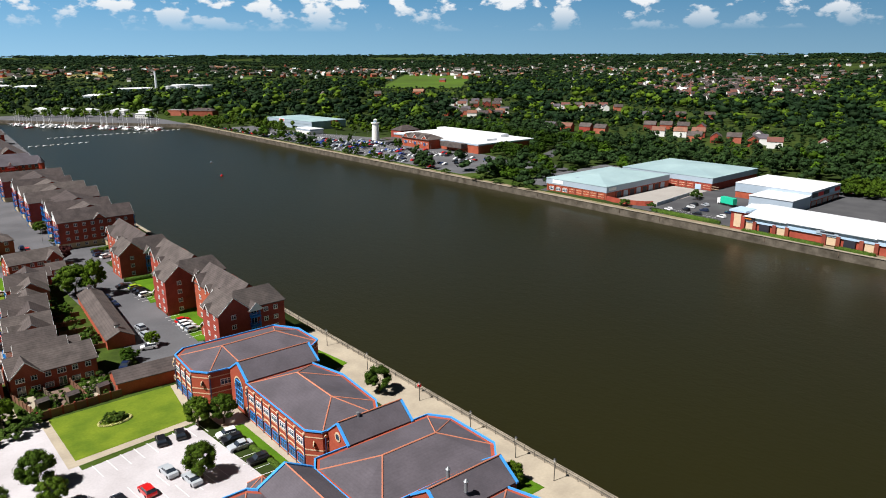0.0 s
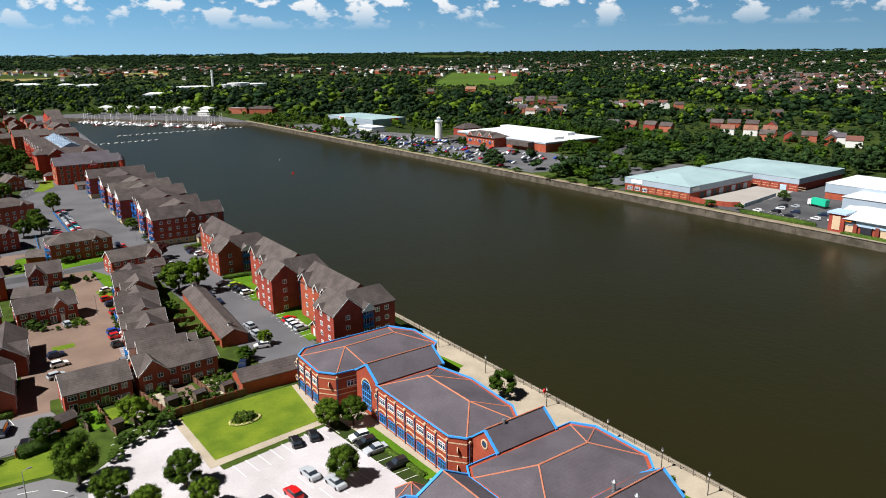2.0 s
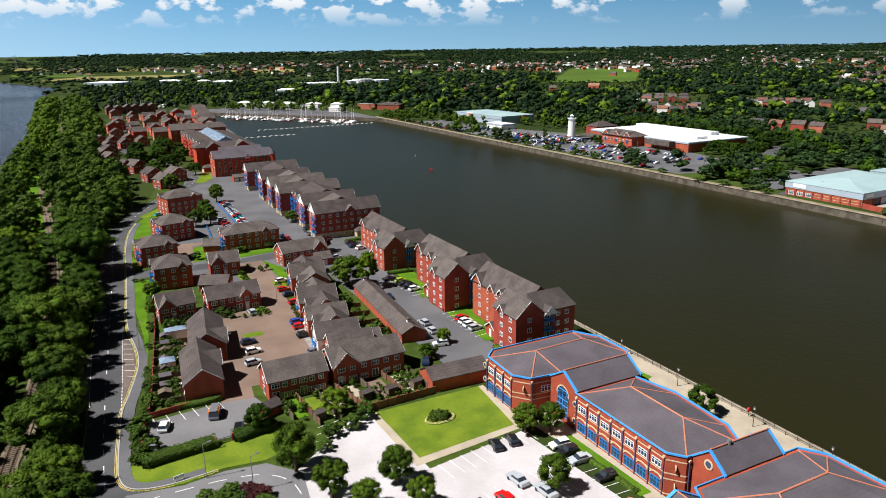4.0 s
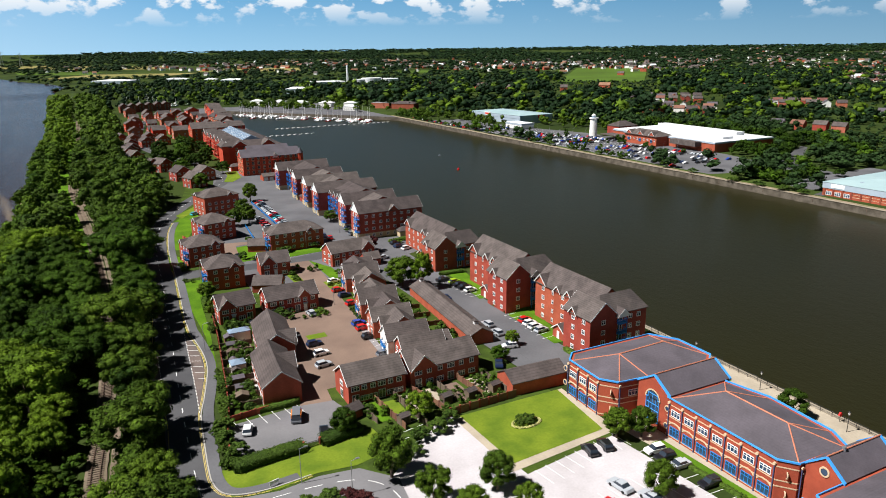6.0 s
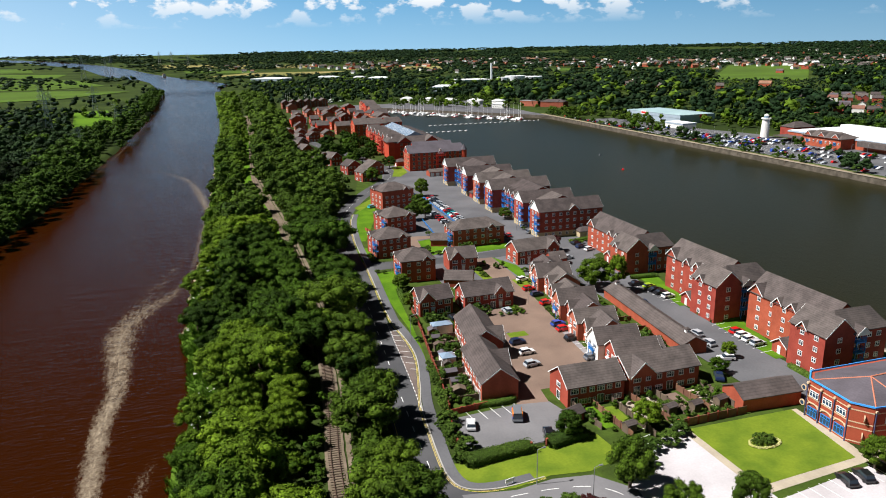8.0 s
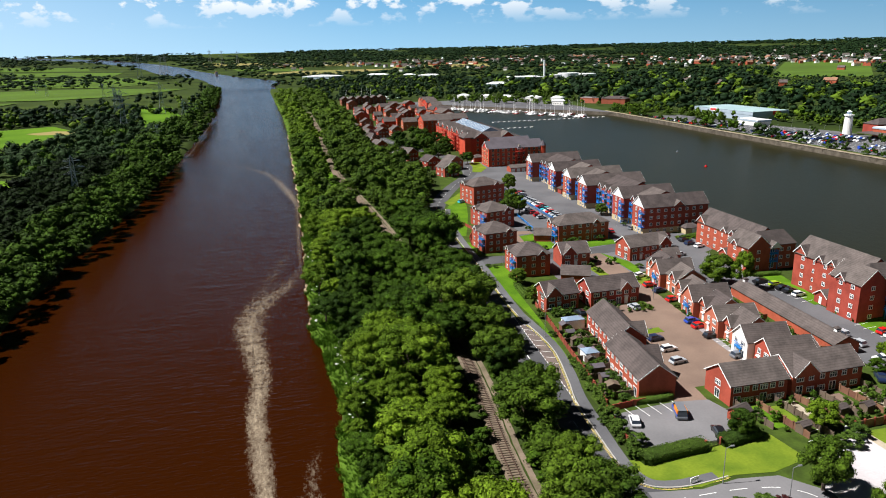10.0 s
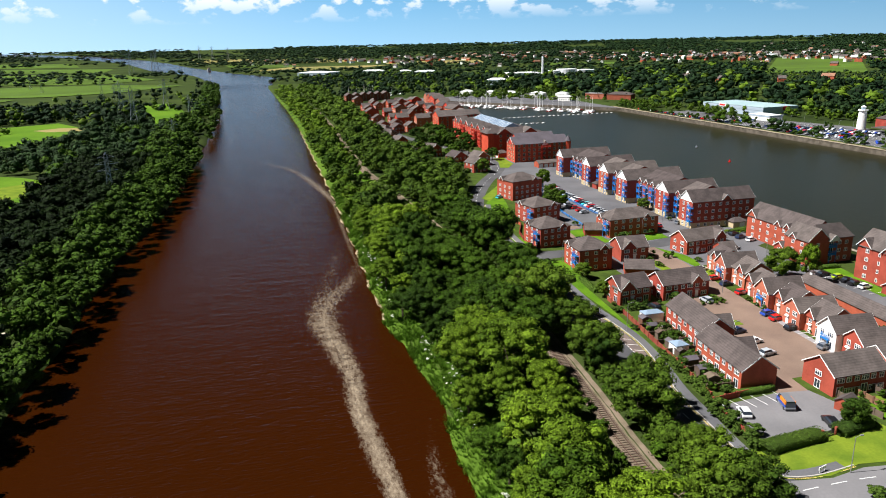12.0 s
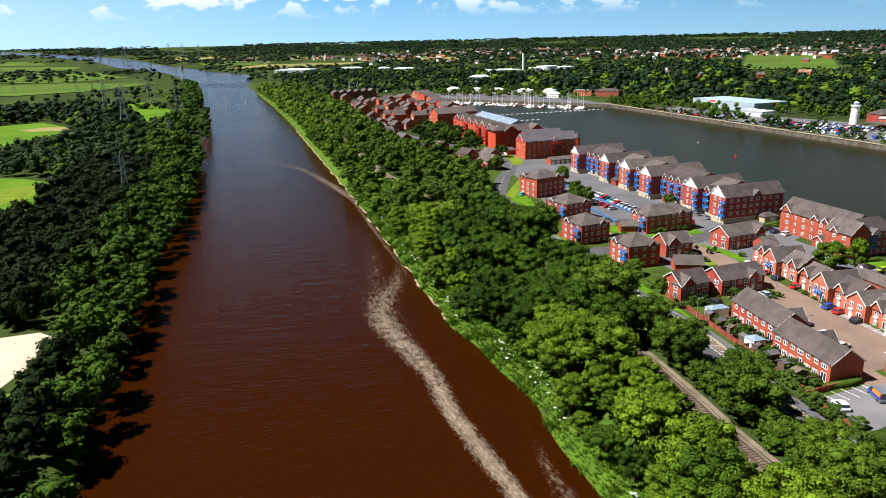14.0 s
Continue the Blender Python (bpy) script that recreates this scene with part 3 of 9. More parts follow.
# main road along the river side
ROAD = smooth_line([(-26, -60), (-29.5, 40), (-31, 110), (-31, 150), (-29.5, 180), (-27.5, 210), (-25.5, 240), (-23.5, 270), (-21.5, 305), (-17, 340), (-8, 370), (6, 401), (19, 424), (28.5, 447), (29, 480), (24, 520), (14, 560), (4, 610), (2, 680), (10, 760), (22, 860)], 8)
setting("road", ribbon(ROAD, 7.4, 0.03), "asphalt", "dark asphalt road with pale lane marks", "road")
setting("road_centre_line", dashes(ROAD, 0.1, 0.045, 0.16, 2.2, 4.0), "paint_white", "dashed white centre line", "road marking")
EAST_EDGE = smooth_line([(-13, 141.6), (-20, 140.9), (-25, 141.6), (-27.9, 143.6), (-29.0, 147.4), (-28.9, 152.3), (-28.2, 160.7), (-27, 172.3), (-24.8, 181.6), (-22.1, 194.7), (-21.6, 205.2), (-22.5, 218.1)], 6)
EAST_EDGE += [p + Vector((4.0, 0)) for p in ROAD if 228 < p.y < 352]
for k, off in enumerate((-0.12, 0.12)):
    setting("road_edge_line", dashes(EAST_EDGE, off, 0.052, 0.1, 400, 0.1), "paint_yellow", "double yellow no-parking line along the kerb", "road marking")
WEST_EDGE = smooth_line([(-32.0, 40), (-34.4, 110), (-34.6, 150), (-33.0, 173.3), (-33.7, 183.8), (-34.0, 192.8), (-33.6, 204.1), (-31.6, 216), (-29.6, 235), (-27.4, 265)], 6)
setting("road_edge_line_river", dashes(WEST_EDGE, 0.0, 0.052, 0.14, 400, 0.1), "paint_yellow", "yellow no-parking line along the verge", "road marking")
sheet("road_widening", [(-22.5, 219), (-21.5, 205.2), (-22.0, 194.7), (-24.7, 181.6), (-26.9, 172.3), (-28.1, 160.7), (-28.8, 152), (-28.8, 147), (-27.9, 143), (-24, 140.5), (-29, 135), (-31, 150), (-30.0, 175), (-28.0, 200), (-26.5, 222)], 0.032, "asphalt", "widened side of the asphalt road", "road")
sheet("road_bay_tint", [(-23.3, 219), (-21.9, 205.2), (-22.3, 195), (-24.9, 182.4), (-26.6, 175.3), (-25.6, 187), (-24.4, 205.2)], 0.040, "bay_brown", "buff surfacing in the hatched bay", "road", 0.02)
sheet("lay_by", [(-33.5, 206), (-33.9, 192.8), (-33.6, 183.8), (-33.0, 174), (-32.4, 178), (-32.2, 186), (-31.2, 207)], 0.040, "bay_brown", "buff-surfaced lay-by beside the road", "road", 0.02)
setting("kerb", ribbon(EAST_EDGE, 0.22, 0.13, off=0.4), "kerb", "concrete kerb", "kerb")
FOOT = smooth_line([(-15, 142.6), (-22, 142.2), (-26.2, 143.6), (-27.6, 147.6), (-27.3, 154), (-26.3, 162.5), (-24.9, 174), (-22.4, 185), (-20.5, 197), (-20.3, 208), (-21.0, 221)], 6) + [p + Vector((5.6, 0)) for p in ROAD if 232 < p.y < 352]
setting("footpath", ribbon(FOOT, 2.1, 0.12), "tarmac_mid", "tarmac footpath beside the road", "pavement")

# railway
TRACK = smooth_line([(-52, -60), (-50, 20), (-48.5, 90), (-47, 148), (-44.5, 175), (-42.5, 199), (-40.5, 250), (-42, 340), (-46, 420), (-48, 470), (-45, 600), (-42, 700), (-40, 900)], 10)
setting("railway_bed", ribbon(TRACK, 3.6, 0.18, thick=0.4, jitter=0.06), "ballast", "stony railway ballast bed", "railway")
setting("track_verge", ribbon(TRACK, 1.1, 0.10, off=2.7, jitter=0.2), "ballast", "gravel path beside the railway", "path")
for off in (-0.72, 0.72):
    setting("rail", ribbon(TRACK, 0.09, 0.50, off=off, thick=0.2), "rail", "rusty steel railway rail", "rail")


# ---- building kit ----
def lattice(xs, zs, y0, y1):
    """A frame in one piece: bars between xs[0:2], xs[2:4] ... and zs likewise, holes between them."""
    g = Geo()
    nx, nz = len(xs), len(zs)
    vid = {}

    def vert(i, k, b):
        if (i, k, b) not in vid:
            vid[(i, k, b)] = len(g.v)
            g.v.append((xs[i], y1 if b else y0, zs[k]))
        return vid[(i, k, b)]

    def solid(i, k):
        return 0 <= i < nx - 1 and 0 <= k < nz - 1 and (i % 2 == 0 or k % 2 == 0)
    for i in range(nx - 1):
        for k in range(nz - 1):
            if not solid(i, k):
                continue
            a, b, c, d = (i, k), (i + 1, k), (i + 1, k + 1), (i, k + 1)
            g.f.append(tuple(vert(*p, 0) for p in (a, b, c, d)))
            for p, q, nb in ((a, b, (i, k - 1)), (b, c, (i + 1, k)), (c, d, (i, k + 1)), (d, a, (i - 1, k))):
                if not solid(*nb):
                    g.f.append((vert(*q, 0), vert(*p, 0), vert(*p, 1), vert(*q, 1)))
    g.m = [0] * len(g.f)
    return g


def window_meshes(w, h, bars, rail=True):
    """A white window: frame in one piece, and its pane; it looks towards -y and stands on z = 0."""
    b = 0.11
    xs = [-w / 2, -w / 2 + b]
    for i in range(1, bars):
        x = -w / 2 + w * i / bars
        xs += [x - 0.055, x + 0.055]
    xs += [w / 2 - b, w / 2]
    zs = [0, b * 1.3] + ([h * 0.64, h * 0.64 + 0.07] if rail else []) + [h - b, h]
    return lattice(xs, zs, -0.08, 0.04), Geo().box(-w / 2 + b * 0.5, -0.035, b * 0.5, w / 2 - b * 0.5, 0.0, h - b * 0.5)


KIT = {}
for key, w, h, bars, fm, pm in (("small", 0.75, 1.15, 1, "white_wood", "glass"), ("pair", 1.2, 1.2, 2, "white_wood", "glass"),
                                ("wide", 1.8, 1.2, 3, "white_wood", "glass"), ("french", 1.6, 2.05, 2, "white_wood", "glass"),
                                ("tall", 1.1, 1.5, 2, "white_wood", "glass"), ("office", 2.2, 1.35, 3, "white_wood", "office_glass"),
                                ("arch", 2.3, 1.9, 3, "blue_metal", "office_glass"), ("loft", 1.5, 1.9, 2, "stone_band", "glass")):
    f, p = window_meshes(w, h, bars, key != "french")
    KIT[key] = (f.mesh("window_frame", fm), p.mesh("pane", pm))
    both = Geo().join(f)
    both.join(p)
    both.m = [0] * len(f.f) + [1] * len(p.f)
    KIT[key + "_far"] = both.mesh("window", (fm, pm))
g = Geo().box(-0.5, -0.09, 0, 0.5, 0.04, 2.05).box(-0.4, -0.11, 1.1, 0.4, -0.09, 1.9)
KIT["door"] = g.mesh("door", "white_wood")
g = Geo().extrude_x([(-0.5, 0), (0.05, 0.0), (0.05, 0.4)], -0.65, 0.65)
KIT["porch"] = g.mesh("porch", "white_wood")


def balcony_kit(mat, w=2.6, d=1.3):
    """The meshes of a balcony: deck, railing in one piece round three sides, and a post."""
    deck = Geo().box(-w / 2, -d, -0.2, w / 2, 0.05, 0.04)
    n = max(9, round((w + 2 * d) / 0.34))
    xs = []
    for i in range(n + 1):
        c = (w + 2 * d) * i / n
        xs += [c - 0.03, c + 0.03]
    rail = lattice(xs, [0.04, 0.12, 0.52, 0.60, 0.98, 1.08], -0.03, 0.03)

    def bend(p):
        u, v, z = p
        if u < d:
            return (-w / 2 - v, -u, z)
        if u > d + w:
            return (w / 2 + v, -(2 * d + w - u), z)
        return (u - d - w / 2, -d - v * -1, z)
    rail.v = [bend(p) for p in rail.v]
    post = Geo().box(-0.07, -0.07, -2.5, 0.07, 0.07, -0.2)
    return deck.mesh("balcony", mat), rail.mesh("railing", mat), post.mesh("post", mat), w, d


KIT["balcony"] = balcony_kit("blue_metal")
KIT["balcony_red"] = balcony_kit("red_steel", 6.0, 2.2)


def balcony(parent, m, key="balcony"):
    deck, rail, post, w, d = KIT[key]
    ob = part("balcony", deck, None, parent, m=m)
    part("railing", rail, None, ob)
    for sx in (-1, 1):
        part("post", post, None, ob, m=pose(sx * (w / 2 - 0.12), -d + 0.12, 0))
    return ob


SIDES = {"S": (0, -1, 0), "E": (1, 0, 90), "N": (0, 1, 180), "W": (-1, 0, -90)}


def on_side(m, w, d, side, along, z, out=0.0):
    """The pose of a piece on a side of a block, so that it looks outwards."""
    sx, sy, turn = SIDES[side]
    x = sx * (w / 2 + out) + (along if sx == 0 else 0)
    y = sy * (d / 2 + out) + (along if sy == 0 else 0)
    return m @ pose(x, y, z, 0, 0, turn)


def window(parent, m, key="pair"):
    if key.endswith("_far"):
        part("window", KIT[key], None, parent, m=m)
        return
    f, p = KIT[key]
    ob = part("window", f, None, parent, m=m)
    part("pane", p, None, ob)


def window_rows(parent, m, w, d, side, count, levels, key="pair", margin=1.2, skip=()):
    length = w if side in "SN" else d
    for k, z in enumerate(levels):
        for i in range(count):
            if (k, i) in skip:
                continue
            a = (-length / 2 + margin + (length - 2 * margin) * (i + 0.5) / count)
            window(parent, on_side(m, w, d, side, a, z), key)


def gable_outline(d, h, rise_, over, thick):
    s = rise_ / (d / 2)
    e, ze = d / 2 + over, h - over * s
    return [(-e, ze), (-e, ze + thick), (0, h + rise_ + thick), (e, ze + thick), (e, ze), (0, h + rise_)]


def hip_geo(w, d, h, rise_, over, hip):
    """A hipped roof, with its ridge along the longer side. hip: how far the ridge's ends stand in."""
    x, y = w / 2 + over, d / 2 + over
    g = Geo()
    if w >= d:
        r = max(0.05, x - hip)
        top = [(-r, 0), (r, 0)]
        faces = [(4, 5, 9, 8), (5, 6, 9), (6, 7, 8, 9), (7, 4, 8)]
    else:
        r = max(0.05, y - hip)
        top = [(0, -r), (0, r)]
        faces = [(4, 5, 8), (5, 6, 9, 8), (6, 7, 9), (7, 4, 8, 9)]
    c = [(-x, -y), (x, -y), (x, y), (-x, y)]
    g.add([(a, b, h - 0.06) for a, b in c] + [(a, b, h + 0.14) for a, b in c] + [(a, b, h + rise_) for a, b in top],
          faces + [(0, 1, 5, 4), (1, 2, 6, 5), (2, 3, 7, 6), (3, 0, 4, 7), (3, 2, 1, 0)])
    return g


def mass(parent, m, w, d, h, rise_, roof="gable", ridge="x", wall="brick", tiles="roof", over=0.35, barge=True, base=None, hip=None, zbase=-0.3):
    """One block of a building: walls, roof and white gable boards, in the frame m of its parent."""
    g = Geo()
    if roof == "gable":
        a, b = (w, d) if ridge == "x" else (d, w)
        turn = pose(0, 0, 0, 0, 0, 0 if ridge == "x" else 90)
        g.extrude_x([(-b / 2, zbase), (-b / 2, h), (0, h + rise_), (b / 2, h), (b / 2, zbase)][::-1], -a / 2, a / 2).turned(turn)
        part("wall", g, wall, parent, m=m)
        part("roof", Geo().extrude_x(gable_outline(b, h, rise_, over, 0.16)[::-1], -a / 2 - over, a / 2 + over).turned(turn), tiles, parent, m=m)
        if barge:
            for s in (-1, 1):
                x = s * (a / 2 + over + 0.03)
                out = gable_outline(b, h - 0.12, rise_, over, 0.24)[::-1]
                part("bargeboard", Geo().extrude_x(out, x - 0.03, x + 0.03).turned(turn), "white_wood", parent, m=m)
    else:
        part("wall", g.box(-w / 2, -d / 2, zbase, w / 2, d / 2, h), wall, parent, m=m)
        part("roof", hip_geo(w, d, h, rise_, over, hip if hip else min(w, d) / 2 + over), tiles, parent, m=m)
    if base:
        part("plinth", Geo().box(-w / 2 - 0.03, -d / 2 - 0.03, zbase, w / 2 + 0.03, d / 2 + 0.03, base[0]), base[1], parent, m=m)


def gablet(parent, m, w, h, rise_, back, out=0.25, wall="brick", tiles="roof", fill=False):
    """A small cross gable that looks towards -y of m, at the eaves height h, running back into the roof."""
    turn = pose(0, 0, 0, 0, 0, 90)
    part("gable_wall", Geo().extrude_x([(-w / 2, h - 0.4), (-w / 2, h), (0, h + rise_), (w / 2, h), (w / 2, h - 0.4)][::-1], -out, back).turned(turn), "white_wood" if fill else wall, parent, m=m)
    part("gable_roof", Geo().extrude_x(gable_outline(w, h, rise_, 0.25, 0.13)[::-1], -out - 0.3, back).turned(turn), tiles, parent, m=m)
    part("bargeboard", Geo().extrude_x(gable_outline(w, h - 0.14, rise_, 0.25, 0.28)[::-1], -out - 0.36, -out - 0.3).turned(turn), "white_wood", parent, m=m)


def chimney(parent, m, mat="brick"):
    g = Geo().box(-0.45, -0.3, -1.2, 0.45, 0.3, 1.0).box(-0.52, -0.37, 0.8, 0.52, 0.37, 0.92)
    st = part("chimney", g, mat, parent, m=m)
    for x in (-0.22, 0.22):
        part("chimney_pot", Geo().tube((x, 0, 1.0), (x, 0, 1.4), 0.12, 0.1, 8), "ridge_tile", st)


# ---- the dockside office ----
def near_end(p, ends):
    return min(range(len(ends)), key=lambda i: (p[0] - ends[i][0]) ** 2 + (p[1] - ends[i][1]) ** 2)


def pavilion(parent, poly, ends, h=7.9, up=1.9, skip_edges=()):
    """A wing of the office: brick walls with stone bands, a blue gutter, a slated hipped roof with terracotta ridges."""
    part("wall", Geo().prism(poly, -0.3, h - 0.2), "brick_office", parent)
    cx, cy = sum(p[0] for p in poly) / len(poly), sum(p[1] for p in poly) / len(poly)

    def grown(k):
        out = []
        for x, y in poly:
            d = math.hypot(x - cx, y - cy)
            out.append((x + (x - cx) / d * k, y + (y - cy) / d * k))
        return out
    part("roof_deck", Geo().prism(grown(0.0), h - 0.45, h - 0.38), "roof_slate", parent)
    outer, inner, n = grown(0.18), grown(-0.10), len(poly)
    ring = Geo()
    ring.v = [(x, y, z) for pts, z in ((outer, h - 0.16), (outer, h + 0.12), (inner, h + 0.12), (inner, h - 0.4)) for x, y in pts]
    for r in range(3):
        ring.f += [(r * n + i, r * n + (i + 1) % n, (r + 1) * n + (i + 1) % n, (r + 1) * n + i) for i in range(n)]
    ring.m = [0] * len(ring.f)
    part("gutter", ring, "blue_edge", parent)
    for z in (0.35, 3.1, 4.15, 6.55):
        part("stone_band", Geo().prism(grown(0.05), z, z + 0.2), "stone_band", parent)
    e = grown(-0.25)
    g = Geo()
    g.v = [(x, y, h - 0.3) for x, y in e] + [(x, y, h + up) for x, y in ends]
    n = len(e)
    idx = [near_end(p, ends) for p in e]
    for i in range(n):
        j = (i + 1) % n
        g.f.append((i, j, n + idx[i]) if idx[i] == idx[j] else (i, j, n + idx[j], n + idx[i]))
        g.m.append(0)
    part("roof", g, "roof_slate", parent)
    r = Geo()
    r.tube((*ends[0], h + up + 0.02), (*ends[-1], h + up + 0.02), 0.16, None, 6)
    part("ridge", r, "ridge_tile", parent)
    for i in range(n):
        a, b, c = Vector(e[i - 1]), Vector(e[i]), Vector(e[(i + 1) % n])
        if (b - a).length > 4 and (c - b).length > 4 or (c - b).length > 4:
            part("hip_ridge", Geo().tube((b.x, b.y, h - 0.28), (*ends[idx[i]], h + up + 0.02), 0.12, None, 5), "ridge_tile", parent)


def facade(parent, a, b, bays, h0=0.55, upper=4.55, arch=True):
    """Office windows from a to b; the outside lies to the right of that way."""
    a, b = Vector(a), Vector(b)
    d = (b - a).normalized()
    turn = math.degrees(math.atan2(d.y, d.x))
    for i in range(bays):
        p = a + (b - a) * (i + 0.5) / bays
        window(parent, pose(p.x, p.y, upper, 0, 0, turn), "office")
        if arch:
            window(parent, pose(p.x, p.y, h0, 0, 0, turn), "arch")
            g = Geo()
            n = 8
            pts = [(math.cos(math.pi * k / n) * 1.45, math.sin(math.pi * k / n) * 0.75 + h0 + 2.15) for k in range(n + 1)]
            pts = pts + [(x * 0.8, (z - h0 - 2.15) * 0.7 + h0 + 2.15) for x, z in pts[::-1]]
            g.add([(x, -0.1, z) for x, z in pts] + [(x, 0.05, z) for x, z in pts],
                  [(k, k + 1, 2 * n - k, 2 * n + 1 - k) for k in range(n)] + [(k, k + 2 * n + 2, k + 2 * n + 3, k + 1) for k in range(n)])
            part("stone_arch", g, "stone_band", parent, m=pose(p.x, p.y, 0, 0, 0, turn))
    for i in range(bays + 1):
        p = a + (b - a) * i / bays
        m = pose(p.x, p.y, 0, 0, 0, turn)
        pipe = part("downpipe", Geo().box(-0.09, -0.2, 0, 0.09, -0.02, 6.9), "pipe", parent, m=m)
        part("hopper", Geo().tube((0, -0.3, 7.05), (0, -0.02, 7.05), 0.27, None, 10), "stone_band", pipe)


def disc(parent, m, r, name="round_window"):
    g = Geo()
    n = 20
    ring = [(math.cos(6.2832 * k / n), math.sin(6.2832 * k / n)) for k in range(n)]
    v = [(x * r, -0.12, z * r) for x, z in ring] + [(x * r * 0.68, -0.12, z * r * 0.68) for x, z in ring] + [(x * r, 0.05, z * r) for x, z in ring]
    g.add(v, [(k, (k + 1) % n, n + (k + 1) % n, n + k) for k in range(n)] + [(k, 2 * n + k, 2 * n + (k + 1) % n, (k + 1) % n) for k in range(n)])
    ob = part(name, g, "stone_band", parent, m=m)
    part("pane", Geo().add([(x * r * 0.7, -0.06, z * r * 0.7) for x, z in ring], [tuple(range(n))]), "office_glass", ob)


def link(parent, x0, x1, yc, width, h, up, big_arch):
    """A gabled cross wing between two pavilions, with a tall arched or a round window in its brick gable."""
    m = pose((x0 + x1) / 2, yc, 0)
    w = x1 - x0
    part("wall", Geo().extrude_x([(-width / 2, -0.3), (-width / 2, h), (0, h + up), (width / 2, h), (width / 2, -0.3)][::-1], -w / 2, w / 2), "brick_office", parent, m=m)
    part("roof", Geo().extrude_x(gable_outline(width, h + 0.05, up, 0.1, 0.15)[::-1], -w / 2 + 0.3, w / 2 - 0.3), "roof_slate", parent, m=m)
    for s in (-1, 1):
        part("blue_verge", Geo().extrude_x(gable_outline(width, h - 0.05, up, 0.2, 0.34)[::-1], s * w / 2 - 0.22, s * w / 2 + 0.22), "blue_edge", parent, m=m)
    part("ridge", Geo().tube((-w / 2, 0, h + up + 0.3), (w / 2, 0, h + up + 0.3), 0.11, None, 5), "ridge_tile", parent, m=m)
    if big_arch:
        g, f = Geo(), Geo()
        n = 12
        r = 1.75
        pts = [(-r, 1.0), (r, 1.0)] + [(math.cos(math.pi * k / n) * r, 5.6 + math.sin(math.pi * k / n) * r) for k in range(n + 1)]
        g.add([(x, -0.05, z) for x, z in pts], [tuple(range(len(pts)))])
        f.join(lattice([-r, -r + 0.1, -0.92, -0.82, -0.05, 0.05, 0.82, 0.92, r - 0.1, r], [1.0, 1.1, 2.2, 2.3, 3.4, 3.5, 4.6, 4.7, 5.7, 5.8], -0.14, -0.04))
        f.join(lattice([-1.25, -1.15, -0.05, 0.05, 1.15, 1.25], [5.7, 5.8, 6.6, 6.7], -0.14, -0.04))
        ring = [(math.cos(math.pi * k / n), math.sin(math.pi * k / n)) for k in range(n + 1)]
        f.add([(x * (r + 0.3), -0.14, 5.6 + z * (r + 0.3)) for x, z in ring] + [(x * r, -0.14, 5.6 + z * r) for x, z in ring],
              [(k, k + 1, n + 2 + k, n + 1 + k) for k in range(n)], 1)
        mm = m @ pose(-w / 2, 0, 0, 0, 0, -90)
        ob = part("arched_window", f, ["blue_edge", "stone_band"], parent, "tall blue-framed arched stair window", m=mm)
        part("pane", g, "office_glass", ob)
    else:
        disc(parent, m @ pose(-w / 2, 0, h + 0.2, 0, 0, -90), 0.85)


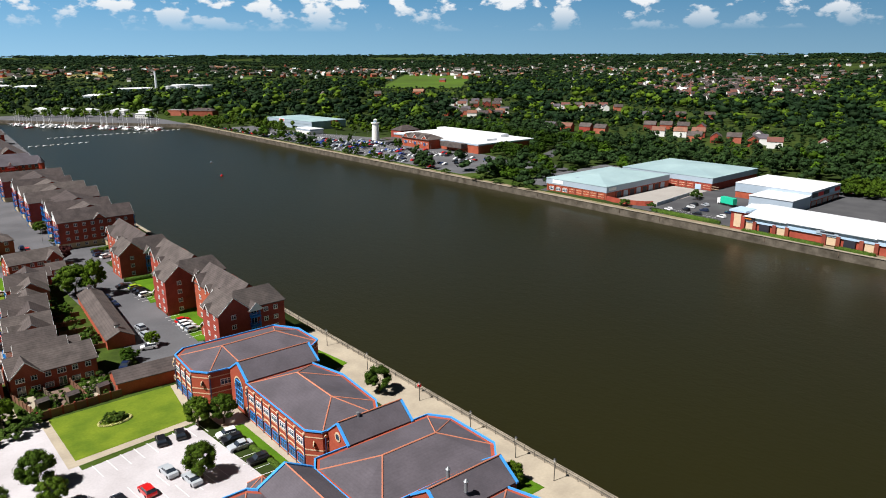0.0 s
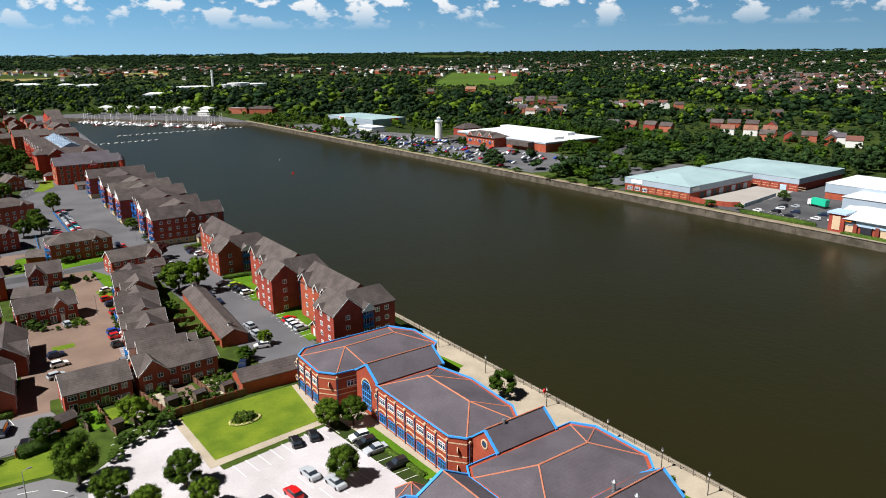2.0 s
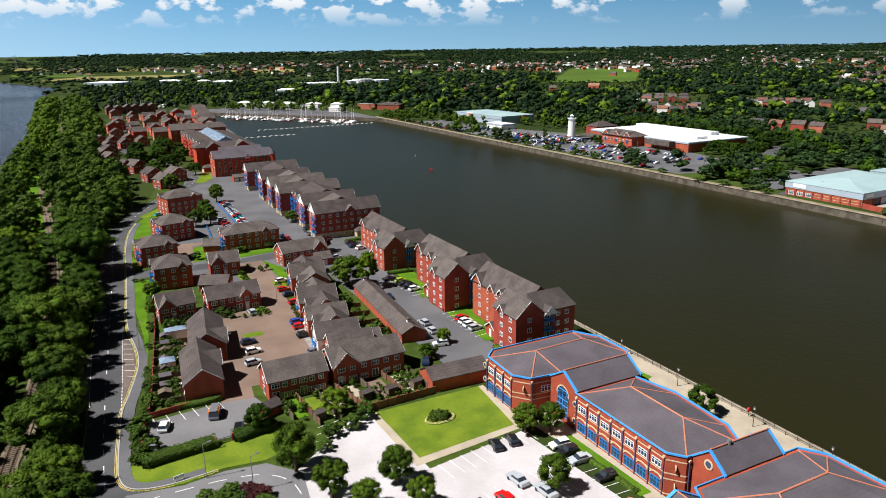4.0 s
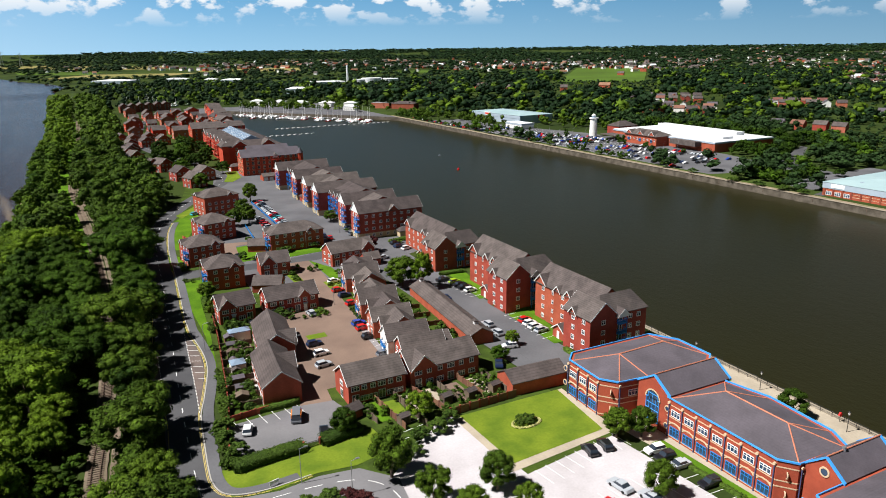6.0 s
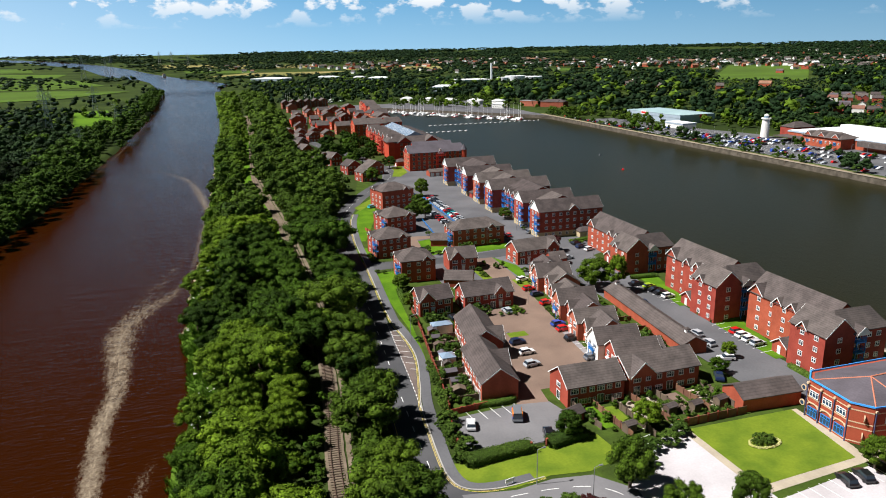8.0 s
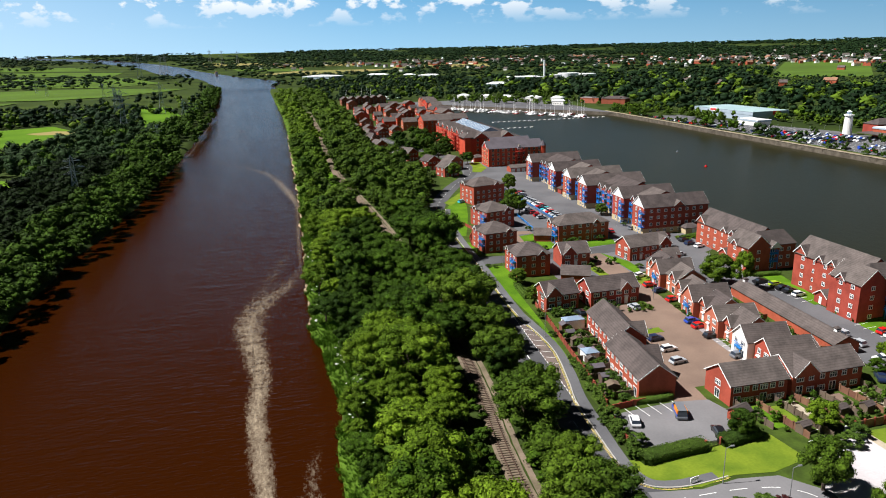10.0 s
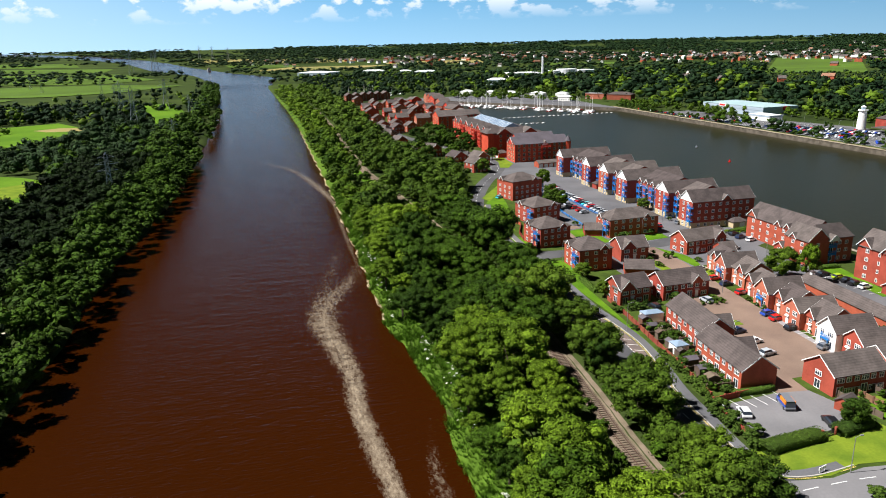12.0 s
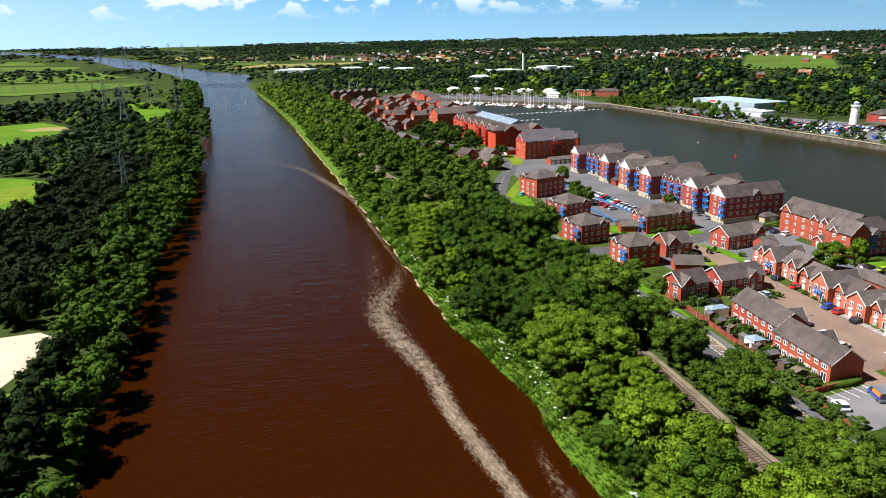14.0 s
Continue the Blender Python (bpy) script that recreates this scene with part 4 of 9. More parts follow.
def build_office():
    o = thing("office_building", "long brick office with slate roofs and blue gutters by the promenade", "office")
    p1 = [(46.5, 147.5), (44, 145), (43.6, 135), (46, 132), (53, 131.2), (69, 131), (71.5, 133), (71.5, 142), (68, 147.5)]
    p2 = [(50, 123), (50, 99.5), (52, 97), (63, 96.5), (65.5, 101), (66.5, 114), (64.5, 123)]
    p3 = [(47, 90.5), (45.5, 88), (45.5, 76), (48, 73.5), (69.5, 73), (72, 76), (72, 87), (69.5, 90.5)]
    p4 = [(50, 66), (50, 40), (66, 40), (67.5, 58), (65, 66)]
    pavilion(o, p1, [(52, 139), (64.5, 139.5)])
    pavilion(o, p2, [(58, 117), (58, 104)])
    pavilion(o, p3, [(54, 82), (64.5, 82)])
    pavilion(o, p4, [(58, 60), (58, 46)])
    link(o, 50.2, 66, 127, 8.2, 7.9, 2.6, True)
    link(o, 53, 66, 93.6, 6.4, 7.9, 2.6, False)
    link(o, 53, 67, 69.5, 7.4, 7.9, 2.6, False)
    facade(o, (43.8, 145), (43.6, 135.2), 3)
    facade(o, (46.2, 131.9), (52.5, 131.2), 1, arch=False)
    facade(o, (50, 122.5), (50, 99.8), 7)
    facade(o, (52.5, 96.9), (55, 96.8), 1, arch=False)
    facade(o, (45.5, 87.6), (45.5, 76.4), 3)
    for x, y, z, t in ((43.85, 146, 5.6, -90), (43.85, 146, 2.4, -90), (45, 133, 5.4, -135), (45, 133, 1.9, -135), (50, 123, 5.5, -90), (50, 123, 2, -90), (51, 98.2, 5.4, -132), (51, 98.2, 2, -132), (71.6, 84, 5.4, 90), (71.6, 78, 5.4, 90)):
        disc(o, pose(x - 0.02 if t == -90 else x, y, z, 0, 0, t), 0.62)
    # entrance wing on the car park side
    p5 = [(14, 89.8), (14, 71), (35.5, 71), (37, 73), (37, 88), (35.2, 89.8)]
    pavilion(o, p5, [(22, 80.5), (30.5, 80.5)])
    facade(o, (14, 89), (14, 72), 4)
    m = pose(40.9, 80, 0, 0, 0, 90)
    part("wall", Geo().extrude_x([(-4.4, -0.3), (-4.4, 7.9), (0, 10.3), (4.4, 7.9), (4.4, -0.3)][::-1], -8.6, 8.6), "brick_office", o, m=m)
    part("roof", Geo().extrude_x(gable_outline(8.8, 7.95, 2.4, 0.1, 0.15)[::-1], -8.5, 8.4), "roof_slate", o, m=m)
    part("blue_verge", Geo().extrude_x(gable_outline(8.8, 7.9, 2.4, 0.2, 0.42)[::-1], 8.3, 8.8), "blue_edge", o, m=m)
    part("ridge", Geo().tube((-8.6, 0, 10.6), (8.6, 0, 10.6), 0.11, None, 5), "ridge_tile", o, m=m)
    tw = [(40.6 + 2.5 * math.cos(a * 1.0472), 96.6 + 2.5 * math.sin(a * 1.0472)) for a in range(6)]
    part("porch_wall", Geo().prism(tw, -0.3, 2.5), "brick_office", o)
    cap = Geo()
    cap.v = [(40.6 + (x - 40.6) * 1.2, 96.6 + (y - 96.6) * 1.2, 2.45) for x, y in tw] + [(40.6, 96.6, 4.4)]
    cap.f = [(k, (k + 1) % 6, 6) for k in range(6)] + [(5, 4, 3, 2, 1, 0)]
    cap.m = [0] * 7
    part("porch_roof", cap, "roof_slate", o)
    for k in range(6):
        part("hip_ridge", Geo().tube(cap.v[k], (40.6, 96.6, 4.45), 0.1, None, 5), "ridge_tile", o)
    for y in (67, 71):
        part("roof_vent", Geo().tube((58, y, 9.5), (58, y, 11.2), 0.28, 0.28, 8).tube((58, y, 11.2), (58, y, 11.6), 0.42, 0.1, 8), "steel", o)
    part("roof_vent", Geo().tube((57, 93.6, 9.8), (57, 93.6, 11.3), 0.3, 0.3, 8), "steel", o)


build_office()


# ---- flats by the quay ----
def quay_flats(x, y, h, storeys, long_, label):
    """Brick flats: a gabled bay and a hipped front wing on the road side, a long wing behind, white-edged gables, blue balconies."""
    b = thing("apartment_building", label, "flats", pose(x, y, 0), "brick flats on the quay")
    lv = [0.75 + 2.5 * k for k in range(storeys)]
    bay, front, rear = pose(4.0, 5.0, 0), pose(10.6, 4.3, 0), pose(10.7, 6.0 + long_ / 2 - 3, 0)
    rl = long_ - 6.0
    mass(b, front, 13.6, 7.4, h, 3.9, "hip", hip=2.4, tiles="roof_dark")
    mass(b, rear, 9.8, rl, h, 4.2, "gable", ridge="y", barge=False)
    mass(b, bay, 8.0, 10.0, h, 3.6, "gable", ridge="y")
    for k, z in enumerate(lv):
        window(b, on_side(bay, 8.0, 10.0, "S", -0.2, z), "pair")
        for a, key in ((1.2, "pair"), (3.8, "pair")):
            window(b, on_side(front, 13.6, 7.4, "S", a + 0.6, z), key)
        window(b, on_side(front, 13.6, 7.4, "S", -1.4, z - 0.2), "french")
        if k:
            balcony(b, on_side(front, 13.6, 7.4, "S", -1.4, z - 0.3))
            balcony(b, on_side(front, 13.6, 7.4, "E", 0.4, z - 0.3))
        for a in (-2.6, 1.4):
            window(b, on_side(bay, 8.0, 10.0, "W", a, z), "pair")
        n = 4 if rl < 27 else 6
        for i in range(n):
            window(b, on_side(rear, 9.8, rl, "W", -rl / 2 + 6.0 + (rl - 7.5) * (i + 0.5) / n, z), "pair" if i % 2 else "small")
    gablet(b, on_side(front, 13.6, 7.4, "S", -1.4, 0, 1.1), 3.4, h - 0.2, 1.6, 4.0, fill=True)
    gablet(b, on_side(bay, 8.0, 10.0, "W", 1.4, 0), 2.8, h - 0.2, 1.5, 3.0)
    gablet(b, on_side(rear, 9.8, rl, "W", rl / 2 - 2.6, 0), 5.0, h, 2.4, 4.6)
    gablet(b, on_side(rear, 9.8, rl, "W", -rl / 2 + 10.0, 0), 2.8, h - 0.2, 1.5, 3.0)
    gablet(b, on_side(rear, 9.8, rl, "W", -rl / 2 + 14.5, 0), 2.8, h - 0.2, 1.5, 3.0)
    part("stair_gable", Geo().box(-0.2, -1.6, h - 0.5, 4.0, 1.6, h + 2.4), "brick", b, m=on_side(rear, 9.8, rl, "E", 0.0, 0, -4.0))
    # entrance porch
    p = pose(3.8, 14.2, 0)
    mass(b, p, 4.4, 4.6, 2.4, 1.6, "gable", ridge="x")
    part("door", KIT["door"], None, b, m=on_side(p, 4.4, 4.6, "W", 0, 0))
    return b


quay_flats(58.0, 155.9, 10.1, 4, 30.6, "four-storey red brick flats with blue balconies and gabled roofs")
quay_flats(57.4, 191.1, 10.1, 4, 30.6, "four-storey red brick flats with blue balconies and gabled roofs")
quay_flats(57.4, 234.6, 7.9, 3, 36.4, "three-storey red brick flats with blue balconies and gabled roofs")


def terrace_flats(x, y, w, d, h, front):
    """One tall gabled block of the dockside terrace, white gable, buff ground floor, blue balconies."""
    b = thing("apartment_building", "tall brick dockside flats with white gable and buff base", "flats", pose(x, y, 0), "gabled dockside terrace")
    m = pose(w / 2, 0, 0)
    mass(b, m, w, d, h, 3.7, "gable", ridge="x", base=(2.2, "brick_buff"))
    part("gable_board", Geo().extrude_x([(-d / 2 + 0.1, h - 0.1), (0, h + 3.6), (d / 2 - 0.1, h - 0.1)][::-1], -0.14, 0.02), "white_wood", b, "white boarded gable")
    for lvl in range(4):
        z = 0.7 + 2.5 * lvl
        window_rows(b, m, w, d, "W", 2, [z], "tall", 1.6)
        window_rows(b, m, w, d, "S", 8 if front else 1, [z], "pair" if front else "pair_far", 1.5)
        if lvl:
            balcony(b, on_side(m, w, d, "W", -d / 2 + 0.6, z - 0.2))
            balcony(b, on_side(m, w, d, "E", 0, z - 0.2))
    if front:
        gablet(b, on_side(m, w, d, "S", 1.0, 0), 4.2, h, 1.9, 4.0)
        p = pose(w * 0.68, -d / 2 - 2.2, 0)
        mass(b, p, 6.0, 4.2, 2.3, 1.5, "hip", wall="brick_buff")
        part("garage_door", Geo().box(-1.1, -0.06, 0, 1.1, 0.04, 2.0), "white_wood", b, m=on_side(p, 6.0, 4.2, "S", 0.8, 0))
    return b


def terrace_link(x, y0, y1, w, h):
    """A set-back length between two gabled blocks, with paired small gables and stacks of blue balconies."""
    d = y1 - y0
    b = thing("apartment_building", "set-back brick flats with stacked blue balconies", "flats", pose(x, (y0 + y1) / 2, 0), "gabled dockside terrace")
    m = pose(w / 2, 0, 0)
    mass(b, m, w, d, h, 3.9, "gable", ridge="y", barge=False, base=(2.2, "brick_buff"))
    n = max(2, round(d / 5))
    for i in range(n):
        a = -d / 2 + d * (i + 0.5) / n
        for lvl in range(4):
            z = 0.7 + 2.5 * lvl
            window(b, on_side(m, w, d, "W", a - 0.2, z - 0.2), "french")
            if lvl:
                balcony(b, on_side(m, w, d, "W", a, z - 0.3))
        gablet(b, on_side(m, w, d, "W", a, 0), 2.7, h, 1.5, 3.0)
    return b


UNITS = ((50.2, 289.8, 8.8, 76.9), (51.3, 308.3, 9.4, 73.8), (49.1, 337.8, 9.4, 76.7), (50.0, 356.8, 9.4, 76.0), (50.5, 376.4, 9.2, 74.6), (49.6, 406.0, 8.8, 76.8))
for i, (ux, uy, ud, ue) in enumerate(UNITS):
    terrace_flats(ux, uy, ue - ux, ud, 10.3, i == 0)
    if i:
        px, py, pd, pe = UNITS[i - 1]
        terrace_link(54.4 if i != 3 else 53.0, py + pd / 2, uy - ud / 2, 19.0, 10.1)
for gx, gy in ((54.0, 325.5), (53.6, 368)):
    porch_ob = thing("entrance_lodge", "low brick entrance lodge with hipped roof", "porch", pose(gx, gy, 0))
    mass(porch_ob, pose(0, 0, 0), 5.0, 4.6, 2.4, 1.6, "hip")


# ---- small flats and houses of the estate ----
def small_flats(x, y, w, d, h, rot, label, balcony_side="W", storeys=3, ridge="x", wall="brick"):
    b = thing("apartment_building", label, "flats", pose(x, y, 0, 0, 0, rot), "small brick flats of the estate")
    m = pose(0, 0, 0)
    mass(b, m, w, d, h, 3.0, "hip", wall=wall)
    lv = [0.7 + 2.25 * k for k in range(storeys)]
    window_rows(b, m, w, d, "S", max(2, round(w / 3.4)), lv, "pair", 0.8)
    window_rows(b, m, w, d, "E", 2, lv, "small", 1.5)
    window_rows(b, m, w, d, "W", 3, lv, "pair", 0.8)
    for z in lv[1:]:
        balcony(b, on_side(m, w, d, balcony_side, -(w if balcony_side == "S" else d) / 2 + 1.8, z - 0.3))
    gablet(b, on_side(m, w, d, "S", w / 4, 0), 2.8, h, 1.4, 3.0)
    gablet(b, on_side(m, w, d, "W", d / 5, 0), 2.8, h, 1.4, 3.0)
    return b


SF = "three-storey brick flats with hipped roof and blue balconies"
small_flats(-6.3, 256.5, 11.0, 11.5, 6.9, 0, SF)
small_flats(-8.0, 286.0, 12.0, 12.0, 6.9, 8, SF)
small_flats(1.5, 318.5, 12.5, 13.0, 6.9, 14, SF)
small_flats(10.5, 363.0, 16.0, 13.0, 8.6, 14, SF, "E")
small_flats(25.3, 289.0, 20.0, 10.0, 6.6, 3, SF)


def house(x, y, w, d, h, rise_, rot=0, ridge="x", wall="brick", label="two-storey red brick house with tiled roof", south=3, west=0, east=0, north=0,
          front_gable=None, door="S", stack=None, group="brick houses of the estate", porch=True, roof="gable", far=""):
    """A two-storey house. front_gable: (side, along, width, rise) of a cross gable."""
    b = thing("house", label, "house", pose(x, y, 0, 0, 0, rot), group)
    m = pose(0, 0, 0)
    mass(b, m, w, d, h, rise_, roof, ridge, wall, over=0.3)
    for side, n in (("S", south), ("W", west), ("E", east), ("N", north)):
        if not n:
            continue
        ln = w if side in "SN" else d
        for i in range(n):
            a = -ln / 2 + 0.5 + (ln - 1.0) * (i + 0.5) / n
            window(b, on_side(m, w, d, side, a, h - 1.65), ("pair" if (i % 3) else "wide") + far)
            if side == door and i % 3 == 1:
                part("door", KIT["door"], None, b, m=on_side(m, w, d, side, a, 0.02))
                if porch:
                    part("porch", KIT["porch"], None, b, m=on_side(m, w, d, side, a, 2.15))
            else:
                window(b, on_side(m, w, d, side, a, 0.45 if i % 3 else 0.1), ("wide" if i % 3 else "french") + far)
    if front_gable:
        side, along, gw, gr = front_gable
        gablet(b, on_side(m, w, d, side, along, 0), gw, h, gr, d / 2 if side in "SN" else w / 2, out=0.4)
    if stack:
        chimney(b, pose(stack[0], stack[1], h + rise_ + 0.1), wall)
    return b


H2 = "two-storey red brick house with brown tiled roof"
house(-9.4, 225.2, 9.6, 8.2, 4.5, 2.8, 4, south=4, east=1, west=2, label=H2, front_gable=("S", -2.6, 4.6, 2.5))
house(6.0, 224.8, 14.5, 8.2, 4.5, 2.8, 2, south=6, east=2, west=2, label=H2, front_gable=("S", 3.2, 3.6, 2.0))
house(10.5, 260.5, 9.4, 8.8, 4.5, 2.8, -4, south=3, east=3, label=H2, front_gable=("S", -2.0, 4.6, 2.5))
house(37.0, 261.5, 16.0, 8.6, 4.6, 2.9, 6, south=6, east=2, west=2, label=H2, front_gable=("S", 5.4, 4.8, 2.6))
house(7.6, 166.4, 12.8, 8.4, 4.5, 2.9, 0, south=6, west=1, label="brick terrace pair with patio doors onto gardens", door="N")
house(23.8, 167.0, 17.0, 8.4, 4.6, 2.9, 1.5, south=6, west=1, east=1, label="brick terrace with front gable and patio doors", front_gable=("S", -5.4, 6.0, 2.9), door="N")
# west row with back gardens
house(-9.8, 178.2, 7.8, 18.0, 4.6, 2.9, -5, "y", south=0, west=7, east=4, label="brick terrace row with brown roof beside small gardens", front_gable=("E", 1.0, 5.2, 2.6), porch=False, door="E")
house(-5.4, 197.8, 8.2, 18.0, 4.6, 3.0, -7, "y", south=0, west=6, east=4, label="brick terrace row with brown roof beside small gardens", front_gable=("E", -5.6, 5.2, 2.6), porch=False, door="E")
# east row along the paved court
ROW = [(24.5, 175.0, "brick"), (23.6, 181.8, "render_white"), (24.3, 188.4, "brick_pink"), (25.2, 195.0, "brick_pink"), (26.3, 201.6, "brick_pink"),
       (27.0, 208.4, "brick_pink"), (28.0, 215.4, "brick_pink"), (30.4, 225.0, "brick_pink"), (31.2, 232.0, "brick_pink"), (31.8, 239.0, "brick_pink")]
for i, (hx, hy, wl_) in enumerate(ROW):
    cross = i in (0, 1, 3, 5, 8)
    gab = ("W", (-1) ** i * 1.4, 3.6, 2.0) if not cross else None
    b = house(hx - (0.9 if cross else 0), hy, 10.4 if cross else 8.6, 6.5 if cross else 6.9, 4.5 + 0.2 * (i % 2), 2.6 + 0.35 * (i % 3), -6, "x" if cross else "y", wl_, south=1 if i == 0 else 0, west=2, east=0, label="narrow terraced house with white porch onto the court" if wl_ != "render_white" else "white-rendered terraced house onto the court", front_gable=gab, door="W")
    if i in (1, 5, 8):
        balcony(b, on_side(pose(0, 0, 0), 9.0, 6.9, "W", 0, 2.4))
for hx, hy, w_, d_ in ((27.5, 178.0, 9, 7.5), (36.5, 245.5, 5, 5)):
    house(hx, hy, w_, d_, 3.2, 2.2, -4, "x", label="small brick outbuilding with tiled gable roof", south=1, door="", group="")


def garage(x, y, w, d, h, rise_, rot, ridge, doors, label, side="S", roof="gable", wall="brick", cupolas=0):
    b = thing("garage", label, "garage", pose(x, y, 0, 0, 0, rot), "brick garages")
    m = pose(0, 0, 0)
    mass(b, m, w, d, h, rise_, roof, ridge, wall, over=0.25, barge=False)
    ln = w if side in "SN" else d
    for i in range(doors):
        a = -ln / 2 + ln * (i + 0.5) / doors
        dg = Geo().box(-1.1, -0.06, 0, 1.1, 0.04, 2.0)
        for k in range(1, 5):
            dg.box(-1.1, -0.08, k * 0.4 - 0.02, 1.1, -0.06, k * 0.4 + 0.02)
        part("garage_door", dg, "white_wood", b, m=on_side(m, w, d, side, a, 0))
    for k in range(cupolas):
        yy = d / 2 - 1.5 if k else -d / 2 + 3.5
        c = part("cupola", Geo().box(-0.5, -0.5, -0.4, 0.5, 0.5, 0.7), "white_wood", b, m=pose(0, yy, h + rise_))
        part("cupola_roof", hip_geo(1.1, 1.1, 0.7, 0.6, 0.1, 0.6), "roof", c)
    return b


garage(42.6, 197.5, 6.4, 42.0, 2.5, 1.7, -4, "y", 0, "long low brick garage block with white roof vents", cupolas=2)
garage(39.8, 152.6, 13.5, 6.6, 2.9, 1.7, -2, "x", 0, "brick garage block with pantile roof beside the lawn")
garage(5.0, 244.5, 8.6, 7.0, 2.4, 2.0, -25, "x", 2, "brick double garage with brown roof", "E")
garage(12.5, 291.0, 6.5, 6.5, 2.4, 1.9, -20, "x", 1, "small brick garage with tiled roof", "E")
garage(42.2, 254.0, 5.5, 5.5, 2.4, 1.8, 0, "x", 1, "small brick garage with tiled roof", "S")
garage(59.0, 436.0, 22.0, 6.0, 2.5, 1.4, 4, "x", 7, "row of garages with white doors", "S")
garage(0.2, 157.8, 3.4, 2.8, 1.9, 1.0, 20, "x", 0, "garden outhouse with tiled roof")


# ---- lawns, courts, car parks ----
S_ = sheet
S_("office_car_park", [(-2, 134), (17.5, 150.5), (20, 124.5), (41, 127.5), (44, 98), (40, 92), (26, 70), (10, 55), (-10, 60), (-8, 110)], 0.03, "car_park", "pale tarmac car park with white bays", "car park")
S_("lawn", [(19.2, 147.6), (19.8, 128.4), (41.0, 130.2), (43.0, 147.6)], 0.08, "lawn", "mown rectangular lawn before the office", "lawn")
S_("lawn_path", [(17.6, 147.6), (19.2, 147.6), (19.8, 128.4), (41.0, 130.2), (43.0, 147.6), (44.2, 147.6), (43.6, 133), (42.6, 128.6), (18.2, 126.2)], 0.05, "flag_paving", "buff paved edging round the lawn", "pavement")
S_("office_apron", [(44, 131.5), (50, 131), (50, 98), (47.2, 98), (46.5, 112), (44.5, 125)], 0.06, "flag_paving", "buff paved apron before the office", "pavement")
S_("office_verge", [(45.6, 122), (48.2, 122), (49.0, 101), (46.6, 101)], 0.09, "grass", "narrow grass verge along the car park", "grass")
S_("dockside_grass", [(71.5, 152), (76.5, 152), (79.0, 133), (73, 131)], 0.10, "grass", "grass plot beside the promenade", "grass")
S_("dockside_grass_b", [(71.6, 88), (76.5, 86), (78, 70), (72.5, 70)], 0.10, "grass", "grass plot beside the promenade", "grass")
S_("flats_road", [(46, 150.5), (57, 152), (57, 190), (54, 228), (52, 262), (58, 283), (50, 300), (46, 330), (52, 425), (40, 430), (33, 380), (32, 330), (38, 285), (34, 276), (44, 262), (44, 225), (46.5, 190)], 0.03, "tarmac_mid", "grey tarmac road and parking by the flats", "road")
S_("flats_yard", [(52, 255), (66, 262), (78, 280), (56, 285)], 0.035, "tarmac_mid", "tarmac yard between the flats", "car park")
S_("cross_road", [(-23, 266), (-8, 267.5), (18, 266.5), (30, 268), (46, 276), (46, 284), (30, 276), (18, 273.5), (-8, 275), (-23, 277)], 0.04, "asphalt", "side road into the estate", "road")
S_("paved_court", [(16.5, 268), (24.5, 268), (24.5, 250), (22, 228), (19.8, 205), (17.5, 178), (15, 171.5), (-0.5, 171.5), (-1.5, 163), (-8.5, 163), (-4, 188), (-0.5, 212), (0, 219.5), (13, 220), (15.5, 240)], 0.045, "block_paving", "brown block-paved court between the houses", "pavement")
S_("court_bays", [(18.2, 206), (20.2, 206), (17.8, 178), (16.5, 178)], 0.055, "tarmac_pale", "paved parking bays before the terrace", "pavement")
S_("visitor_park", [(-23, 165.5), (-8.5, 167), (-1, 166), (0.5, 160), (-4, 151.5), (-24.5, 153.5)], 0.05, "tarmac_grey", "worn tarmac yard with parking bays", "car park")
S_("front_green", [(-27.5, 150.5), (-10, 151), (2, 151.5), (3, 143), (-5, 141), (-12, 142), (-19, 140.5), (-26.5, 142)], 0.07, "lawn", "sloping mown grass before the hedge", "grass")
S_("drive", [(-28, 141.5), (-19, 140), (-12, 141), (-5, 140), (0, 134), (-2, 120), (-10, 112), (-28, 128)], 0.035, "tarmac_grey", "curved tarmac drive with white marks", "road")
S_("verge", [(-19.6, 264), (-9.5, 264), (-12, 250), (-16.3, 232), (-17.6, 214), (-20, 190), (-21, 190), (-18.8, 214), (-19.2, 240)], 0.07, "grass", "striped mown verge beside the road", "grass")
S_("verge_north", [(-18, 300), (-14, 294), (-14.5, 279), (-19.5, 278)], 0.07, "grass", "mown verge beside the road", "grass")
S_("verge_bend", [(-12, 346), (-4, 364), (4, 376), (1, 355), (-4, 335), (-13, 305), (-15, 305)], 0.07, "grass", "mown bank beside the road bend", "grass")
S_("flats_green", [(-1.5, 296), (14, 300), (14, 279), (0, 277), (-1, 285)], 0.05, "grass", "grass round the small flats", "grass")
S_("green_mid", [(14.5, 282.8), (36.5, 284.5), (36, 277.5), (16, 275)], 0.06, "grass", "grass before the flats", "grass")
S_("estate_grass", [(-24, 110), (42, 110), (40, 245), (0, 245), (0, 330), (12, 380), (20, 430), (8, 440), (-12, 345), (-22, 245)], 0.02, "rough_turf", "gardens and verges of the estate", "grass")
S_("estate_yard", [(0, 245), (40, 245), (42, 150), (58, 150), (60, 480), (30, 480), (20, 430), (12, 380), (0, 330)], 0.02, "tarmac_mid", "grey tarmac yards between the flats", "pavement")
S_("lane", [(-1, 278), (3.5, 278), (6, 300), (12, 300), (12, 304), (1, 306)], 0.055, "block_paving", "brown paved lane to the flats", "pavement")
S_("house_green", [(24.6, 268), (29, 256.5), (29, 250), (27, 244), (25, 244)], 0.06, "grass", "small lawn at the corner house", "grass")
